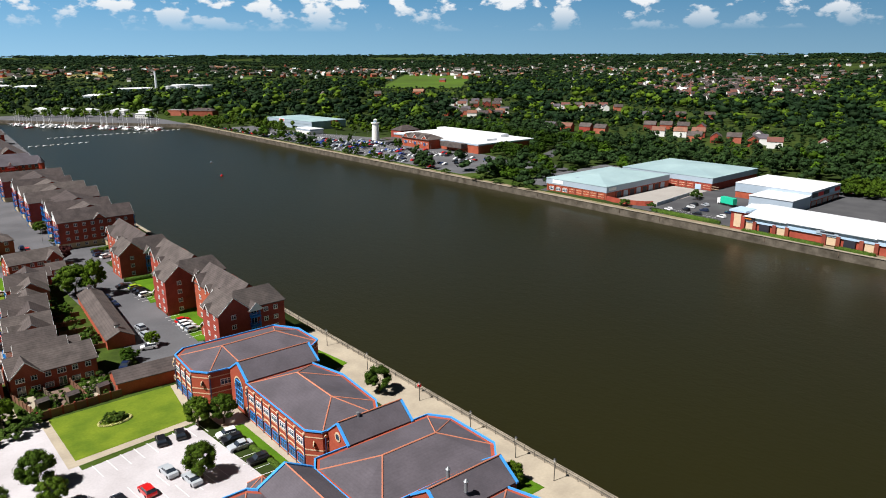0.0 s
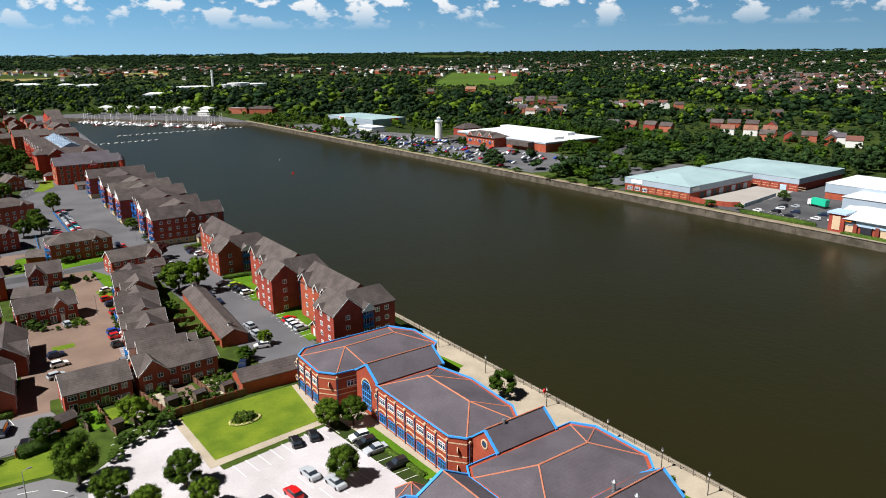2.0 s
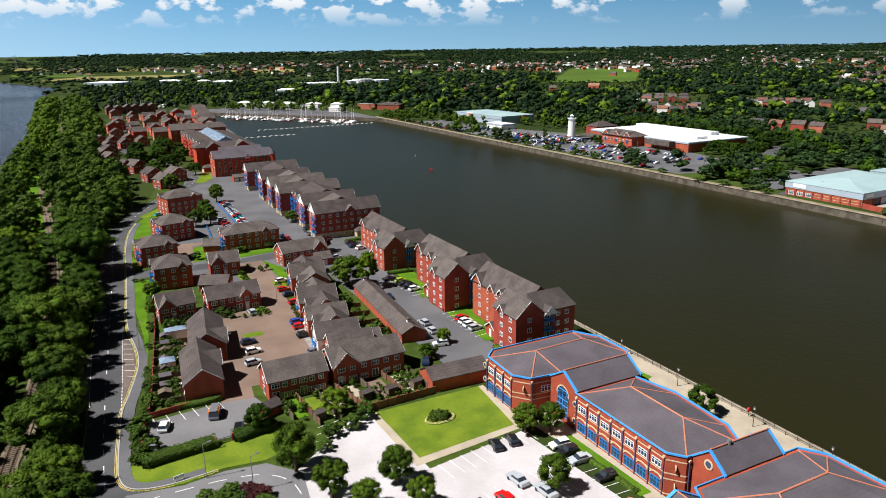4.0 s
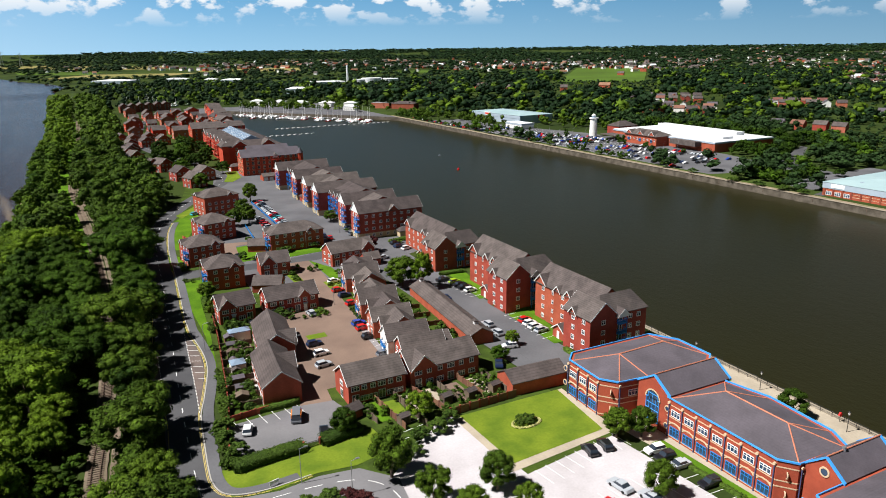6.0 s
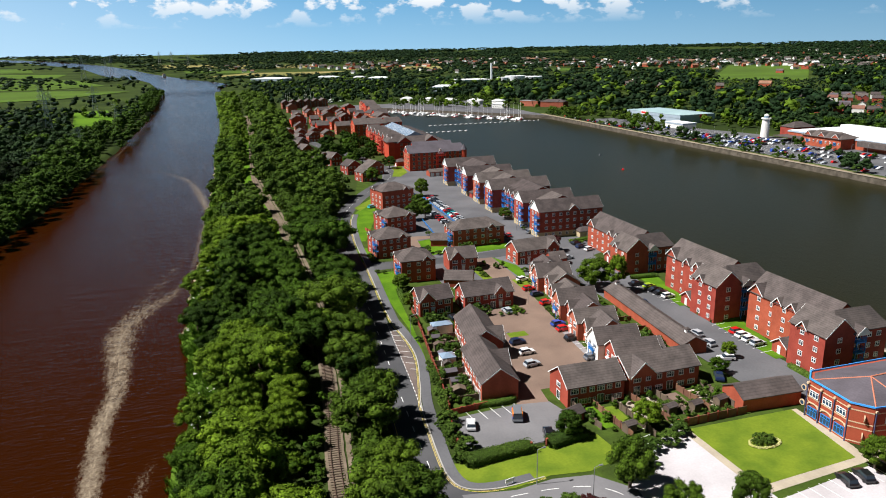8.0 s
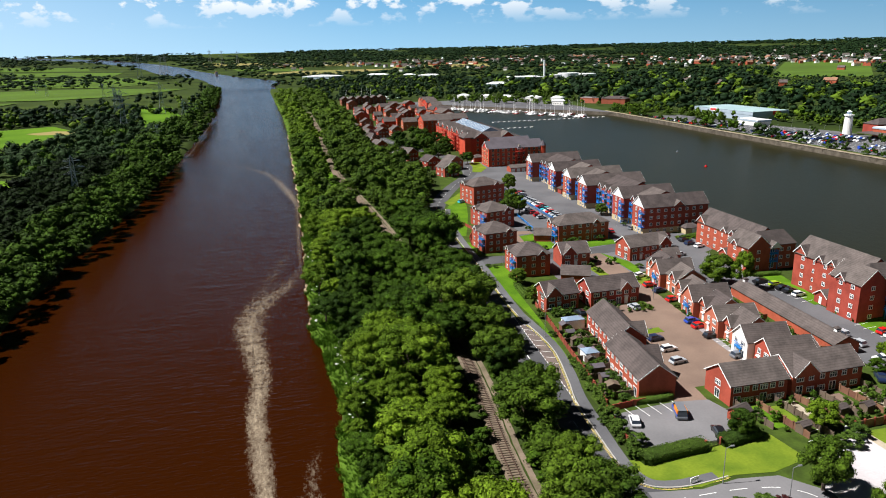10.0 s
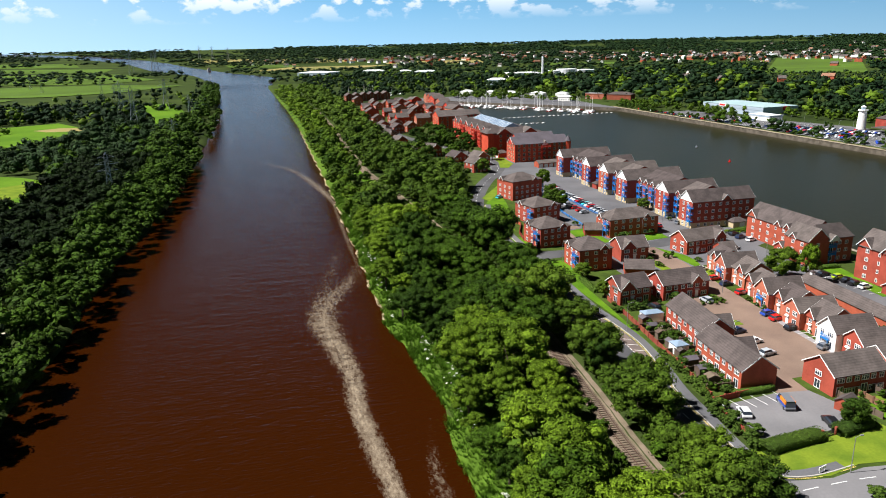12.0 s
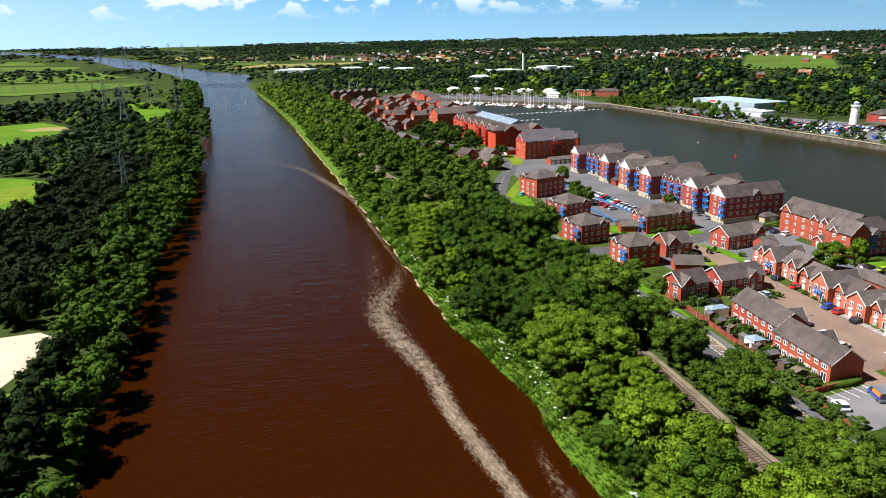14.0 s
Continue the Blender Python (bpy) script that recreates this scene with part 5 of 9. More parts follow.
S_("flats_lawn_a", [(57, 168), (61, 168), (66, 192), (60, 193), (57.4, 190)], 0.06, "grass", "lawn between the flats", "grass")
S_("flats_lawn_b", [(57, 205), (61, 205), (66, 230), (60, 231)], 0.06, "grass", "lawn between the flats", "grass")
for x0, y0, x1, y1 in ((10.6, 215.6, 14.2, 222), (4.0, 199.6, 9.0, 202.6), (13.4, 244.6, 16.6, 258), (21.6, 234.2, 27.0, 242.6)):
    S_("court_grass", [(x0, y0), (x1, y0), (x1, y1), (x0, y1)], 0.075, "lawn", "small mown grass plot beside the paved court", "grass")
S_("warehouse_grass", [(35, 474), (42, 475.5), (39.8, 451.5), (32.5, 439), (28.1, 441), (33.5, 460)], 0.075, "lawn", "grass plot before the brick warehouse", "grass")
S_("road_bank", [(-7.2, 365), (17.6, 404), (18.4, 398), (-5.6, 358)], 0.10, "lawn", "mown grass bank above the road", "grass")
S_("shed_road", [(284, 263), (300, 262), (372, 268), (372, 290), (300, 284), (284, 276)], 0.065, "tarmac_mid", "tarmac road behind the trade sheds", "road")
S_("deck_park", [(14, 304), (30, 300), (33, 345), (20, 350)], 0.05, "tarmac_mid", "tarmac car park with blue railings", "car park")
S_("market_park", [(276, 322), (330, 308), (345, 372), (345, 520), (322, 596), (312, 690), (276, 690)], 0.04, "tarmac_mid", "large supermarket car park", "car park")
S_("north_road", [(274, 255), (300, 262), (340, 330), (420, 372), (420, 366), (350, 320), (330, 262), (330, 252), (275, 251)], 0.04, "asphalt", "service road behind the retail sheds", "road")
S_("retail_park", [(273.6, 60), (380, 60), (400, 150), (382, 200), (327, 205), (274, 204)], 0.04, "asphalt", "tarmac retail car park", "car park")
S_("retail_yard", [(279.6, 214.6), (277.9, 206), (280, 198), (285, 191.6), (312, 193), (338.6, 196), (338, 216.8)], 0.065, "concrete", "pale concrete service yard", "yard")
S_("golf_green", [(-330, 340), (-222, 350), (-213, 412), (-215, 445), (-221, 492), (-240, 512), (-300, 548), (-350, 545)], 0.06, "fairway", "mown golf fairway", "grass")
S_("golf_putting_green", [(-233 + 13 * math.cos(k * 0.5236), 462 + 24 * math.sin(k * 0.5236)) for k in range(12)], 0.10, "lawn", "pale close-mown putting green", "grass")
S_("golf_fairway", [(-350, 552), (-303, 640), (-283, 690), (-264, 745), (-262, 790), (-300, 858), (-380, 810), (-470, 740), (-470, 580)], 0.06, "fairway", "mown golf fairway", "grass")
S_("golf_rough", [(-262, 768), (-258, 792), (-286, 806), (-306, 790), (-290, 772)], 0.10, "straw", "dry tan rough beside the fairway", "grass")
S_("golf_fairway_b", [(-172, 727), (-196, 770), (-214, 860), (-250, 1070), (-212, 1085), (-183, 925), (-174, 850)], 0.06, "fairway", "pale mown fairway by the river", "grass")
S_("sand_lot", [(-230, 215), (-180, 224), (-171, 250), (-178, 258), (-230, 255)], 0.06, "sand", "bare pale sand clearing", "sand")
S_("river_meadow", [(-230, 190), (-175, 196), (-176, 223), (-230, 214)], 0.05, "grass", "grass beside the sand clearing", "grass")
for i, pts in enumerate(([(-1132, 1500), (-430, 1335), (-330, 1390), (-240, 1590), (-430, 1720), (-1132, 1700)], [(-900, 1960), (-430, 1760), (-330, 1900), (-470, 2300), (-1132, 2600)],
                         [(-1150, 2700), (-540, 2420), (-560, 2720), (-1200, 3000)], [(-1300, 3100), (-700, 2900), (-800, 3300), (-1500, 3500)],
                         [(-40, 2900), (250, 2800), (300, 3150), (-60, 3300)], [(-180, 2600), (20, 2450), (60, 2650), (-200, 2800)], [(-120, 2250), (120, 2150), (330, 2420), (20, 2480)], [(330, 2500), (640, 2350), (700, 2620), (380, 2700)], [(-330, 3050), (-80, 3000), (-120, 3400), (-380, 3500)], [(700, 2050), (900, 1950), (1000, 2080), (760, 2180)],
                         [(870, 1285), (1000, 1165), (1545, 1745), (1410, 1920)], [(-1200, 1180), (-480, 1120), (-460, 1290), (-1200, 1330)])):
    gf = Geo()
    cx, cy = sum(p[0] for p in pts) / len(pts), sum(p[1] for p in pts) / len(pts)
    rings = [0.0, 0.25, 0.5, 0.75, 1.0]
    edge = []
    for a, b in zip(pts, pts[1:] + pts[:1]):
        edge += [(a[0] + (b[0] - a[0]) * s / 5, a[1] + (b[1] - a[1]) * s / 5) for s in range(5)]
    ne = len(edge)
    for r in rings[1:]:
        for x, y in edge:
            px, py = cx + (x - cx) * r, cy + (y - cy) * r
            gf.v.append((px, py, rise(px, py) + 1.0))
    gf.v.append((cx, cy, rise(cx, cy) + 1.0))
    for k in range(ne):
        gf.f.append((len(gf.v) - 1, k, (k + 1) % ne))
        for r in range(3):
            gf.f.append((r * ne + k, (r + 1) * ne + k, (r + 1) * ne + (k + 1) % ne, r * ne + (k + 1) % ne))
    gf.m = [0] * len(gf.f)
    ripe = i in (4, 6, 7, 8)
    setting("field", gf, "straw" if ripe else "field", "ripe straw-coloured field" if ripe else "green meadow bounded by hedges", "field")


# ---- warehouses and far blocks on the dock ----
def block(x, y, w, d, h, rise_, rot=0, ridge="x", roof="gable", wall="brick_dark", tiles="roof", label="brick block", category="flats", group="", cols=(0, 0, 0, 0), storeys=3, key="loft_far", first=0.9, pitch=3.0):
    b = thing("apartment_building", label, category, pose(x, y, 0, 0, 0, rot), group)
    m = pose(0, 0, 0)
    mass(b, m, w, d, h, rise_, roof, ridge, wall, tiles, over=0.4, barge=False)
    for side, n in zip("SWEN", cols):
        if n:
            window_rows(b, m, w, d, side, n, [first + pitch * k for k in range(storeys)], key, 1.0)
    return b


b = block(59.3, 462, 34.5, 14, 10.7, 3.8, 1, "x", label="brick warehouse flats with slate roof and pale lintels", cols=(10, 4, 0, 0), storeys=4, pitch=2.6, wall="brick_red", tiles="roof_slate")
mass(b, pose(2, 12.5, 0), 25, 12, 10.7, 4.2, "gable", "x", "brick_red", "roof_slate", over=0.4, barge=False)
gablet(b, pose(2, -7, 0), 3.0, 10.0, 2.4, 5.0, fill=True)
gablet(b, pose(-17.25, 0, 0, 0, 0, -90), 9.0, 10.7, 3.6, 3.0, wall="brick_red")
turret = part("turret", Geo().tube((17.2, -6.6, -0.3), (17.2, -6.6, 11.2), 1.8, None, 8), "brick_red", b)
part("turret_roof", Geo().tube((17.2, -6.6, 11.2), (17.2, -6.6, 14.6), 2.2, 0.05, 8), "roof_slate", turret)
for z in (0.9, 3.5, 6.1, 8.7):
    balcony(b, pose(2, -7, z - 0.2), "balcony_red")
w = thing("apartment_building", "large red warehouse flats with glazed roof and red steel balconies", "flats", pose(59, 543, 0))
mass(w, pose(0, 0, 0), 34, 100, 12.4, 4.0, "hip", wall="brick_red", over=0.5)
for lvl in range(4):
    window_rows(w, pose(0, 0, 0), 34, 100, "S", 6, [1.0 + 3.1 * lvl], "loft_far", 2.0)
    window_rows(w, pose(0, 0, 0), 34, 100, "W", 16, [1.0 + 3.1 * lvl], "loft_far", 2.0)
for gx in (-10, 8):
    gablet(w, pose(gx, -50, 0), 10, 12.4, 3.6, 10, wall="brick_red")
for k, gy in enumerate((-44, -30, -16, -2, 12, 26, 40)):
    gablet(w, pose(-17, gy, 0, 0, 0, -90), 9, 12.4, 3.4, 9, wall="brick_red")
    if k in (1, 2, 4):
        for lvl in range(4):
            balcony(w, pose(-17, gy + 6.5, 2.6 + 2.6 * lvl, 0, 0, -90), "balcony_red")
part("bay", Geo().box(-21, -50, -0.3, -16.9, -36, 13.0), "brick_red", w)
part("bay_roof", hip_geo(6, 14, 13.0, 2.6, 0.4, 3), "roof", w, m=pose(-18.8, -43, 0))
sky_l = part("skylight", Geo().extrude_x([(-7, 14.6), (0, 17.8), (7, 14.6)][::-1], -38, 32).turned(pose(0, 0, 0, 0, 0, 90)), "sky_glass", w, "blue-grey glazed skylight along the ridge")
for k in range(18):
    part("glazing_bar", Geo().extrude_x([(-7.1, 14.66), (0, 17.92), (7.1, 14.66), (0, 17.84)][::-1], -0.12, 0.12).turned(pose(0, -37 + k * 4, 0, 0, 0, 90)), "white_wood", sky_l)
w2 = block(51, 636, 24, 20, 12.0, 4.0, 0, "x", label="tall red brick warehouse flats on the quay", cols=(5, 4, 0, 0), storeys=4, pitch=2.8, wall="brick_red")
for z in (2.6, 5.4, 8.2):
    balcony(w2, pose(9, -10, z), "balcony_red")
garage(42, 478, 7, 5, 2.8, 1.8, 10, "x", 1, "small brick gatehouse with hipped roof", "W", "hip")
far_rng = random.Random(11)
for i in range(9):
    tall = far_rng.choice((6.4, 8.2, 9.6))
    block(80 + i * 3.2 + far_rng.uniform(-3, 2), 680 + i * 30, far_rng.uniform(11, 15), far_rng.uniform(15, 20), tall, 3.6, 8 + far_rng.uniform(-6, 6), far_rng.choice("xy"), label="brick dockside flats with gabled roof", group="brick terraces at the dock head", cols=(3, 3, 0, 0), storeys=int(tall / 2.7), wall=("brick_red", "brick", "brick_pink")[i % 3], pitch=2.6)
for i in range(6):
    block(12 + i * 10, 990 + i * 3, 9.5, 16, 8, 3, 4, "y", label="brick flats with gabled roof", group="brick terraces at the dock head", cols=(2, 3, 0, 0), storeys=3, pitch=2.6)
for i in range(40):
    ex, ey = 4 + 16.5 * (i % 5) + far_rng.uniform(-3, 3) + (i // 5) * 1.2, 680 + 34 * (i // 5) + far_rng.uniform(-8, 8)
    if far_rng.random() < 0.14:
        continue
    block(ex, ey, far_rng.uniform(8, 13), far_rng.uniform(8, 11), far_rng.choice((5.2, 5.2, 7.6)), 3.2, 8 + far_rng.uniform(-5, 5), far_rng.choice("xyy"), label="small brick terrace house with tiled roof", category="house", group="far terraces of the estate", cols=(2, 2, 0, 0), storeys=2, key="pair_far", pitch=2.6, wall=("brick", "brick_red", "brick_pink")[i % 3])
HOUSES_FAR = [(-7, 622, 12), (-11, 664, 12), (-9, 610, 12), (5, 630, 12), (18, 638, 10), (-15, 562, 25), (-13, 572, 25), (-11, 582, 25), (-9, 592, 25), (-10, 548, 25), (-11, 494, 35), (-5, 504, 35), (2, 500, 35), (8, 462, 20), (12, 436, 20), (20, 456, 20), (-2, 655, 8), (10, 662, 8)]
for hx, hy, hr in HOUSES_FAR:
    house(hx, hy, 9.5, 9.0, 5.2, 3.0, hr, "y", label="brick house with pink-brown tiled roof", south=3, west=2, east=2, group="brick houses by the bend", wall="brick", porch=False, far="_far")


# ---- far shore: retail sheds, supermarket, lighthouse ----
def shed(x, y, w, d, h, up, wall_lo, wall_hi, tiles, label, rot=0, ridge="y", lo=2.8, name="retail_shed", hip=None):
    b = thing(name, label, "shed", pose(x, y, 0, 0, 0, rot), "sheds across the dock")
    part("wall", Geo().box(-w / 2, -d / 2, -0.3, w / 2, d / 2, h), wall_lo, b)
    part("cladding", Geo().box(-w / 2 - 0.25, -d / 2 - 0.25, lo, w / 2 + 0.25, d / 2 + 0.25, h + 0.2), wall_hi, b)
    g = hip_geo(w, d, h + 0.25, up, 0.4, hip or min(w, d) / 2)
    part("roof", g, tiles, b)
    return b


a = shed(306, 235, 56, 38, 6.2, 2.6, "brick", "cladding", "roof_blue", "low brick trade shed with grey cladding and blue-grey roof", 2, lo=3.6)
for k in range(3):
    window(a, on_side(pose(0, 0, 0), 56, 38, "W", 15.8 - 4.5 * k, 0.5) @ Matrix.Scale(1.35, 4), "office")
for k in range(9):
    part("pilaster", Geo().box(-0.4, -0.3, 0, 0.4, 0.1, 3.6), "brick_dark", a, m=on_side(pose(0, 0, 0), 56, 38, "W", -18 + 4.5 * k, 0))
for k in range(5):
    for zz in (1.1, 2.3):
        part("band", Geo().box(-1.8, -0.08, zz, 1.8, 0.08, zz + 0.16), "stone_band", a, m=on_side(pose(0, 0, 0), 56, 38, "W", 2.3 - 4.5 * k, 0))
for k in range(8):
    part("pilaster", Geo().box(-0.4, -0.25, 0, 0.4, 0.1, 3.6), "brick_dark", a, m=on_side(pose(0, 0, 0), 56, 38, "S", -20 + 5.6 * k, 0))
    part("shutter", Geo().box(-1.8, -0.1, 0, 1.8, 0.1, 3.0), "cladding" if k % 2 else "sign_dark", a, m=on_side(pose(0, 0, 0), 56, 38, "S", -17.2 + 5.6 * k, 0))
for k in range(5):
    part("rooflight", Geo().box(-0.5, -2.0, -0.05, 0.5, 2.0, 0.08), "cladding", a, m=pose(-20 + 3.2 * k, 4, 7.6, 0, -5, 65))
part("sign", Geo().box(-3.4, -0.15, 0, 3.4, 0.05, 1.9), "roof_white", a, m=on_side(pose(0, 0, 0), 56, 38, "W", 11.5, 4.2, 0.3))
part("sign", Geo().box(-3, -0.15, 0, 3, 0.05, 1.5), "render_white", a, m=on_side(pose(0, 0, 0), 56, 38, "S", -23.5, 4.4, 0.3))
a = shed(364, 223, 50, 55, 6.4, 1.9, "brick", "cladding", "roof_blue", "large brick trade shed with pale blue sheet roof", 2, lo=3.8)
for k in range(6):
    part("pilaster", Geo().box(-0.4, -0.25, 0, 0.4, 0.1, 3.8), "brick_dark", a, m=on_side(pose(0, 0, 0), 50, 55, "W", -3 - 4.8 * k, 0))
    for zz in (1.1, 2.3):
        part("band", Geo().box(-1.9, -0.08, zz, 1.9, 0.08, zz + 0.16), "stone_band", a, m=on_side(pose(0, 0, 0), 50, 55, "W", -5.4 - 4.8 * k, 0))
part("shutter", Geo().box(-1.6, -0.1, 0, 1.6, 0.15, 2.8), "cladding_blue", a, "light blue roller door", m=on_side(pose(0, 0, 0), 50, 55, "W", -19.8, 0, 0.1))
yard_wall = thing("yard_wall", "low curved brick wall round the shed yard", "wall", None)
CURVE = [(278.4, 214.4), (277.6, 210), (277.4, 206), (278.0, 202), (279.4, 198), (281.6, 194.5), (284.4, 192.0)]
for (xa, ya), (xb, yb) in zip(CURVE, CURVE[1:]):
    ln = math.hypot(xb - xa, yb - ya)
    part("panel", Geo().box(0, -0.17, -0.2, ln + 0.05, 0.17, 2.3), "brick", yard_wall, m=pose(xa, ya, 0, 0, 0, math.degrees(math.atan2(yb - ya, xb - xa))))
yard_fence = thing("yard_fence", "pale panel fence along the shed yard", "fence", None)
for k in range(9):
    part("panel", Geo().box(0.06, -0.06, -0.1, 3.75, 0.06, 1.7), "cladding", yard_fence, m=pose(285.6 + 3.85 * k, 190.6 + 0.5 * k, 0, 0, 0, 7.4))
a = shed(352, 161, 34, 36, 7.2, 2.0, "brick", "cladding", "roof_white", "retail shed with white roof and dark shop signs", 2, lo=3.2)
part("wing", Geo().box(-36, -18, -0.3, -16.5, 2, 5.6), "cladding", a)
part("wing_roof", hip_geo(19.5, 20, 5.7, 1.4, 0.3, 9), "roof_white", a, m=pose(-26.3, -8, 0))
for k, mt in enumerate(("sign_dark", "sign_red", "sign_dark", "cladding_blue", "sign_red")):
    part("sign", Geo().box(-2.8, -0.2, 0, 2.8, 0.05, 1.9), mt, a, m=on_side(pose(0, 0, 0), 34, 36, "S", -13 + 6.5 * k, 4.6, 0.3))
    part("shop_window", Geo().box(-2.6, -0.1, 0.2, 2.6, 0.05, 2.7), "glass", a, m=on_side(pose(0, 0, 0), 34, 36, "S", -13 + 6.5 * k, 0))
D = thing("retail_terrace", "long blue-clad retail terrace with white roof and brick piers", "shop", pose(285, 80, 0))
part("wall", Geo().box(-12, -75, -0.3, 14, 64, 4.2), "brick", D)
part("cladding", Geo().box(-12.6, -75.4, 3.6, 14.4, 64.4, 6.2), "cladding_blue", D)
part("roof", Geo().extrude_x([(-13.4, 6.0), (-13.4, 6.3), (0, 8.6), (15, 6.3), (15, 6.0)][::-1], -75.8, 64.8).turned(pose(0, 0, 0, 0, 0, 90) @ Matrix.Scale(-1, 4, (0, 1, 0))), "roof_white", D)
for k, yy in enumerate((52, 20, -12, -44)):
    part("gable", Geo().extrude_x([(-9, 5.8), (0, 9.2), (9, 5.8)][::-1], -13.6, 2).turned(pose(0, yy, 0)), "roof_white", D)
    part("entrance", Geo().box(-12.9, yy - 2, 0, -12.0, yy + 2, 3.6), "sign_dark", D)
    for s in (-9, -4, 4, 9):
        part("pier", Geo().box(-13.0, yy + s - 0.7, 0, -12.0, yy + s + 0.7, 4.2), "brick_dark", D)
    part("panel", Geo().box(-12.3, yy + 5, 0.4, -11.9, yy + 8.2, 3.4), "stone_band", D)
    part("panel", Geo().box(-12.3, yy - 8.2, 0.4, -11.9, yy - 5, 3.4), "stone_band", D)
    sg = part("sign", Geo().box(-13.0, yy - 4 + 8, 4.3, -12.5, yy + 4 + 8, 5.8), ("sign_dark", "cladding", "sign_green", "sign_dark")[k], D)
    part("sign_bar", Geo().box(-13.1, yy + 5.5, 4.8, -13.0, yy + 10.5, 5.3), ("sign_orange", "sign_dark", "roof_white", "sign_orange")[k], sg, "illegible sign lettering as a bar")
T = part("corner_tower", Geo().box(-13.4, 60, -0.3, -6, 66, 7.2), "brick", D)
part("tower_panel", Geo().box(-13.55, 61.5, 1.0, -13.4, 64.5, 6.4), "stone_band", T)
part("tower_roof", Geo().box(-14, 59.4, 7.2, -5, 66.6, 7.9), "cladding_blue", T)

mk = thing("supermarket", "large brick supermarket with flat white roof and grey gables", "supermarket", pose(343, 380, 0))
part("wall", Geo().box(0, 0, -0.3, 58, 104, 6.4), "brick", mk)
part("parapet", Geo().box(-0.4, -0.4, 5.9, 58.4, 104.4, 6.9), "cladding", mk)
part("roof", hip_geo(58, 104, 7.0, 2.0, 0.0, 24), "roof_white", mk, m=pose(29, 52, 0))
part("roof_unit", Geo().box(36, 14, 8, 44, 92, 10.4), "roof_white", mk)
part("plant_room", Geo().box(14, 6, 7.6, 24, 16, 9.2), "roof_white", mk)
fr = part("front_block", Geo().box(-11, 44, -0.3, 4, 78, 7.0), "brick", mk)
part("front_roof", hip_geo(16, 35, 7.0, 3.8, 0.5, 8), "roof", fr, m=pose(-3.5, 61, 0))
for yy in (49, 61, 73):
    gablet(mk, pose(-11, yy, 0, 0, 0, -90), 7, 7.0, 3.2, 6)
    window(mk, pose(-11.3, yy, 2.5, 0, 0, -90), "arch")
for k in range(9):
    window(mk, pose(-11.05, 46 + 3.6 * k, 3.2, 0, 0, -90), "tall")
part("canopy", Geo().box(-12, 78, 3.2, 4, 106, 3.7), "roof", mk)
part("canopy", Geo().extrude_x([(-8, 3.2), (0, 6.5), (6, 6.5), (6, 3.2)][::-1], -14, 10).turned(pose(0, 26, 0, 0, 0, 90)), "roof", mk)
lh = thing("lighthouse", "white lighthouse tower beside the supermarket", "lighthouse", pose(333, 497, 0))
part("tower", Geo().tube((0, 0, -0.3), (0, 0, 14.5), 3.3, 2.7, 20), "render_white", lh)
part("gallery", Geo().tube((0, 0, 14.5), (0, 0, 15.3), 3.5, 3.5, 20), "render_white", lh)
part("lantern", Geo().tube((0, 0, 15.3), (0, 0, 17.2), 1.7, 1.7, 12), "sky_glass", lh)
part("dome", Geo().tube((0, 0, 17.2), (0, 0, 18.4), 1.9, 0.3, 12), "render_white", lh)
hs = thing("kiosk_hall", "brick hall with grey hipped roof by the supermarket", "shop", pose(366, 500, 0))
mass(hs, pose(0, 0, 0), 20, 14, 7, 4, "hip", tiles="roof")
dy = shed(352.4, 651.6, 40, 80, 7.6, 2.0, "cladding", "cladding", "roof_blue", "large grey retail warehouse with red sign", 5, lo=5.0)
part("sign", Geo().box(-4, -0.3, 0, 4, 0.1, 3.0), "sign_red", dy, m=on_side(pose(0, 0, 0), 40, 80, "S", 6, 4.6, 0.4))
part("sign", Geo().box(-5, -0.3, 0, 5, 0.1, 3.2), "roof_white", dy, m=on_side(pose(0, 0, 0), 40, 80, "W", 12, 5.4, 0.4))
part("sign_bar", Geo().box(-4, -0.4, 0.8, 4, -0.3, 2.4), "sign_red", dy, "red sign bar", m=on_side(pose(0, 0, 0), 40, 80, "W", 12, 5.4, 0.4))
sm = shed(320, 586, 14, 24, 4.5, 1.2, "render_white", "cladding", "roof_white", "small white roadside shop", 4, lo=3.4)
for fx, fy, fw, fd, fr_ in ((191, 990, 24, 16, -50), (212, 960, 24, 14, -50), (238, 927, 26, 14, -50), (244, 852, 22, 16, -50), (168, 1015, 22, 14, -50), (262, 905, 20, 12, -50)):
    q = shed(fx + 14, fy + 10, fw * 0.72, fd * 0.8, 4.6, 2.2, "render_white", "render_white", "roof_white", "white pavilion office by the marina", fr_, lo=4.6, name="marina_office")
    for k in range(5):
        window(q, on_side(pose(0, 0, 0), fw * 0.72, fd * 0.8, "S", (-fw / 2 + 2.5 + k * (fw - 5) / 4) * 0.72, 1.2), "wide")
q = shed(322, 846, 30, 15, 6, 3, "brick_dark", "brick_dark", "roof", "dark brick harbour office with brown roof", -50, lo=5.6, name="harbour_office")
q = shed(303, 872, 24, 14, 6.4, 0.5, "brick_pink", "brick_pink", "tarmac_pale", "flat-roofed brick harbour store", -50, lo=5.6, name="harbour_office")
fac = thing("factory", "white factory with silos and a tall chimney", "factory", pose(434, 1390, 0))
part("hall", Geo().box(-60, 0, 0, 10, 60, 11), "roof_white", fac)
for sx, sr, sh in ((26, 12, 15), (52, 20, 17), (84, 24, 15)):
    part("silo", Geo().tube((sx, -20, 0), (sx, -20, sh), sr, sr, 20), "roof_white", fac)
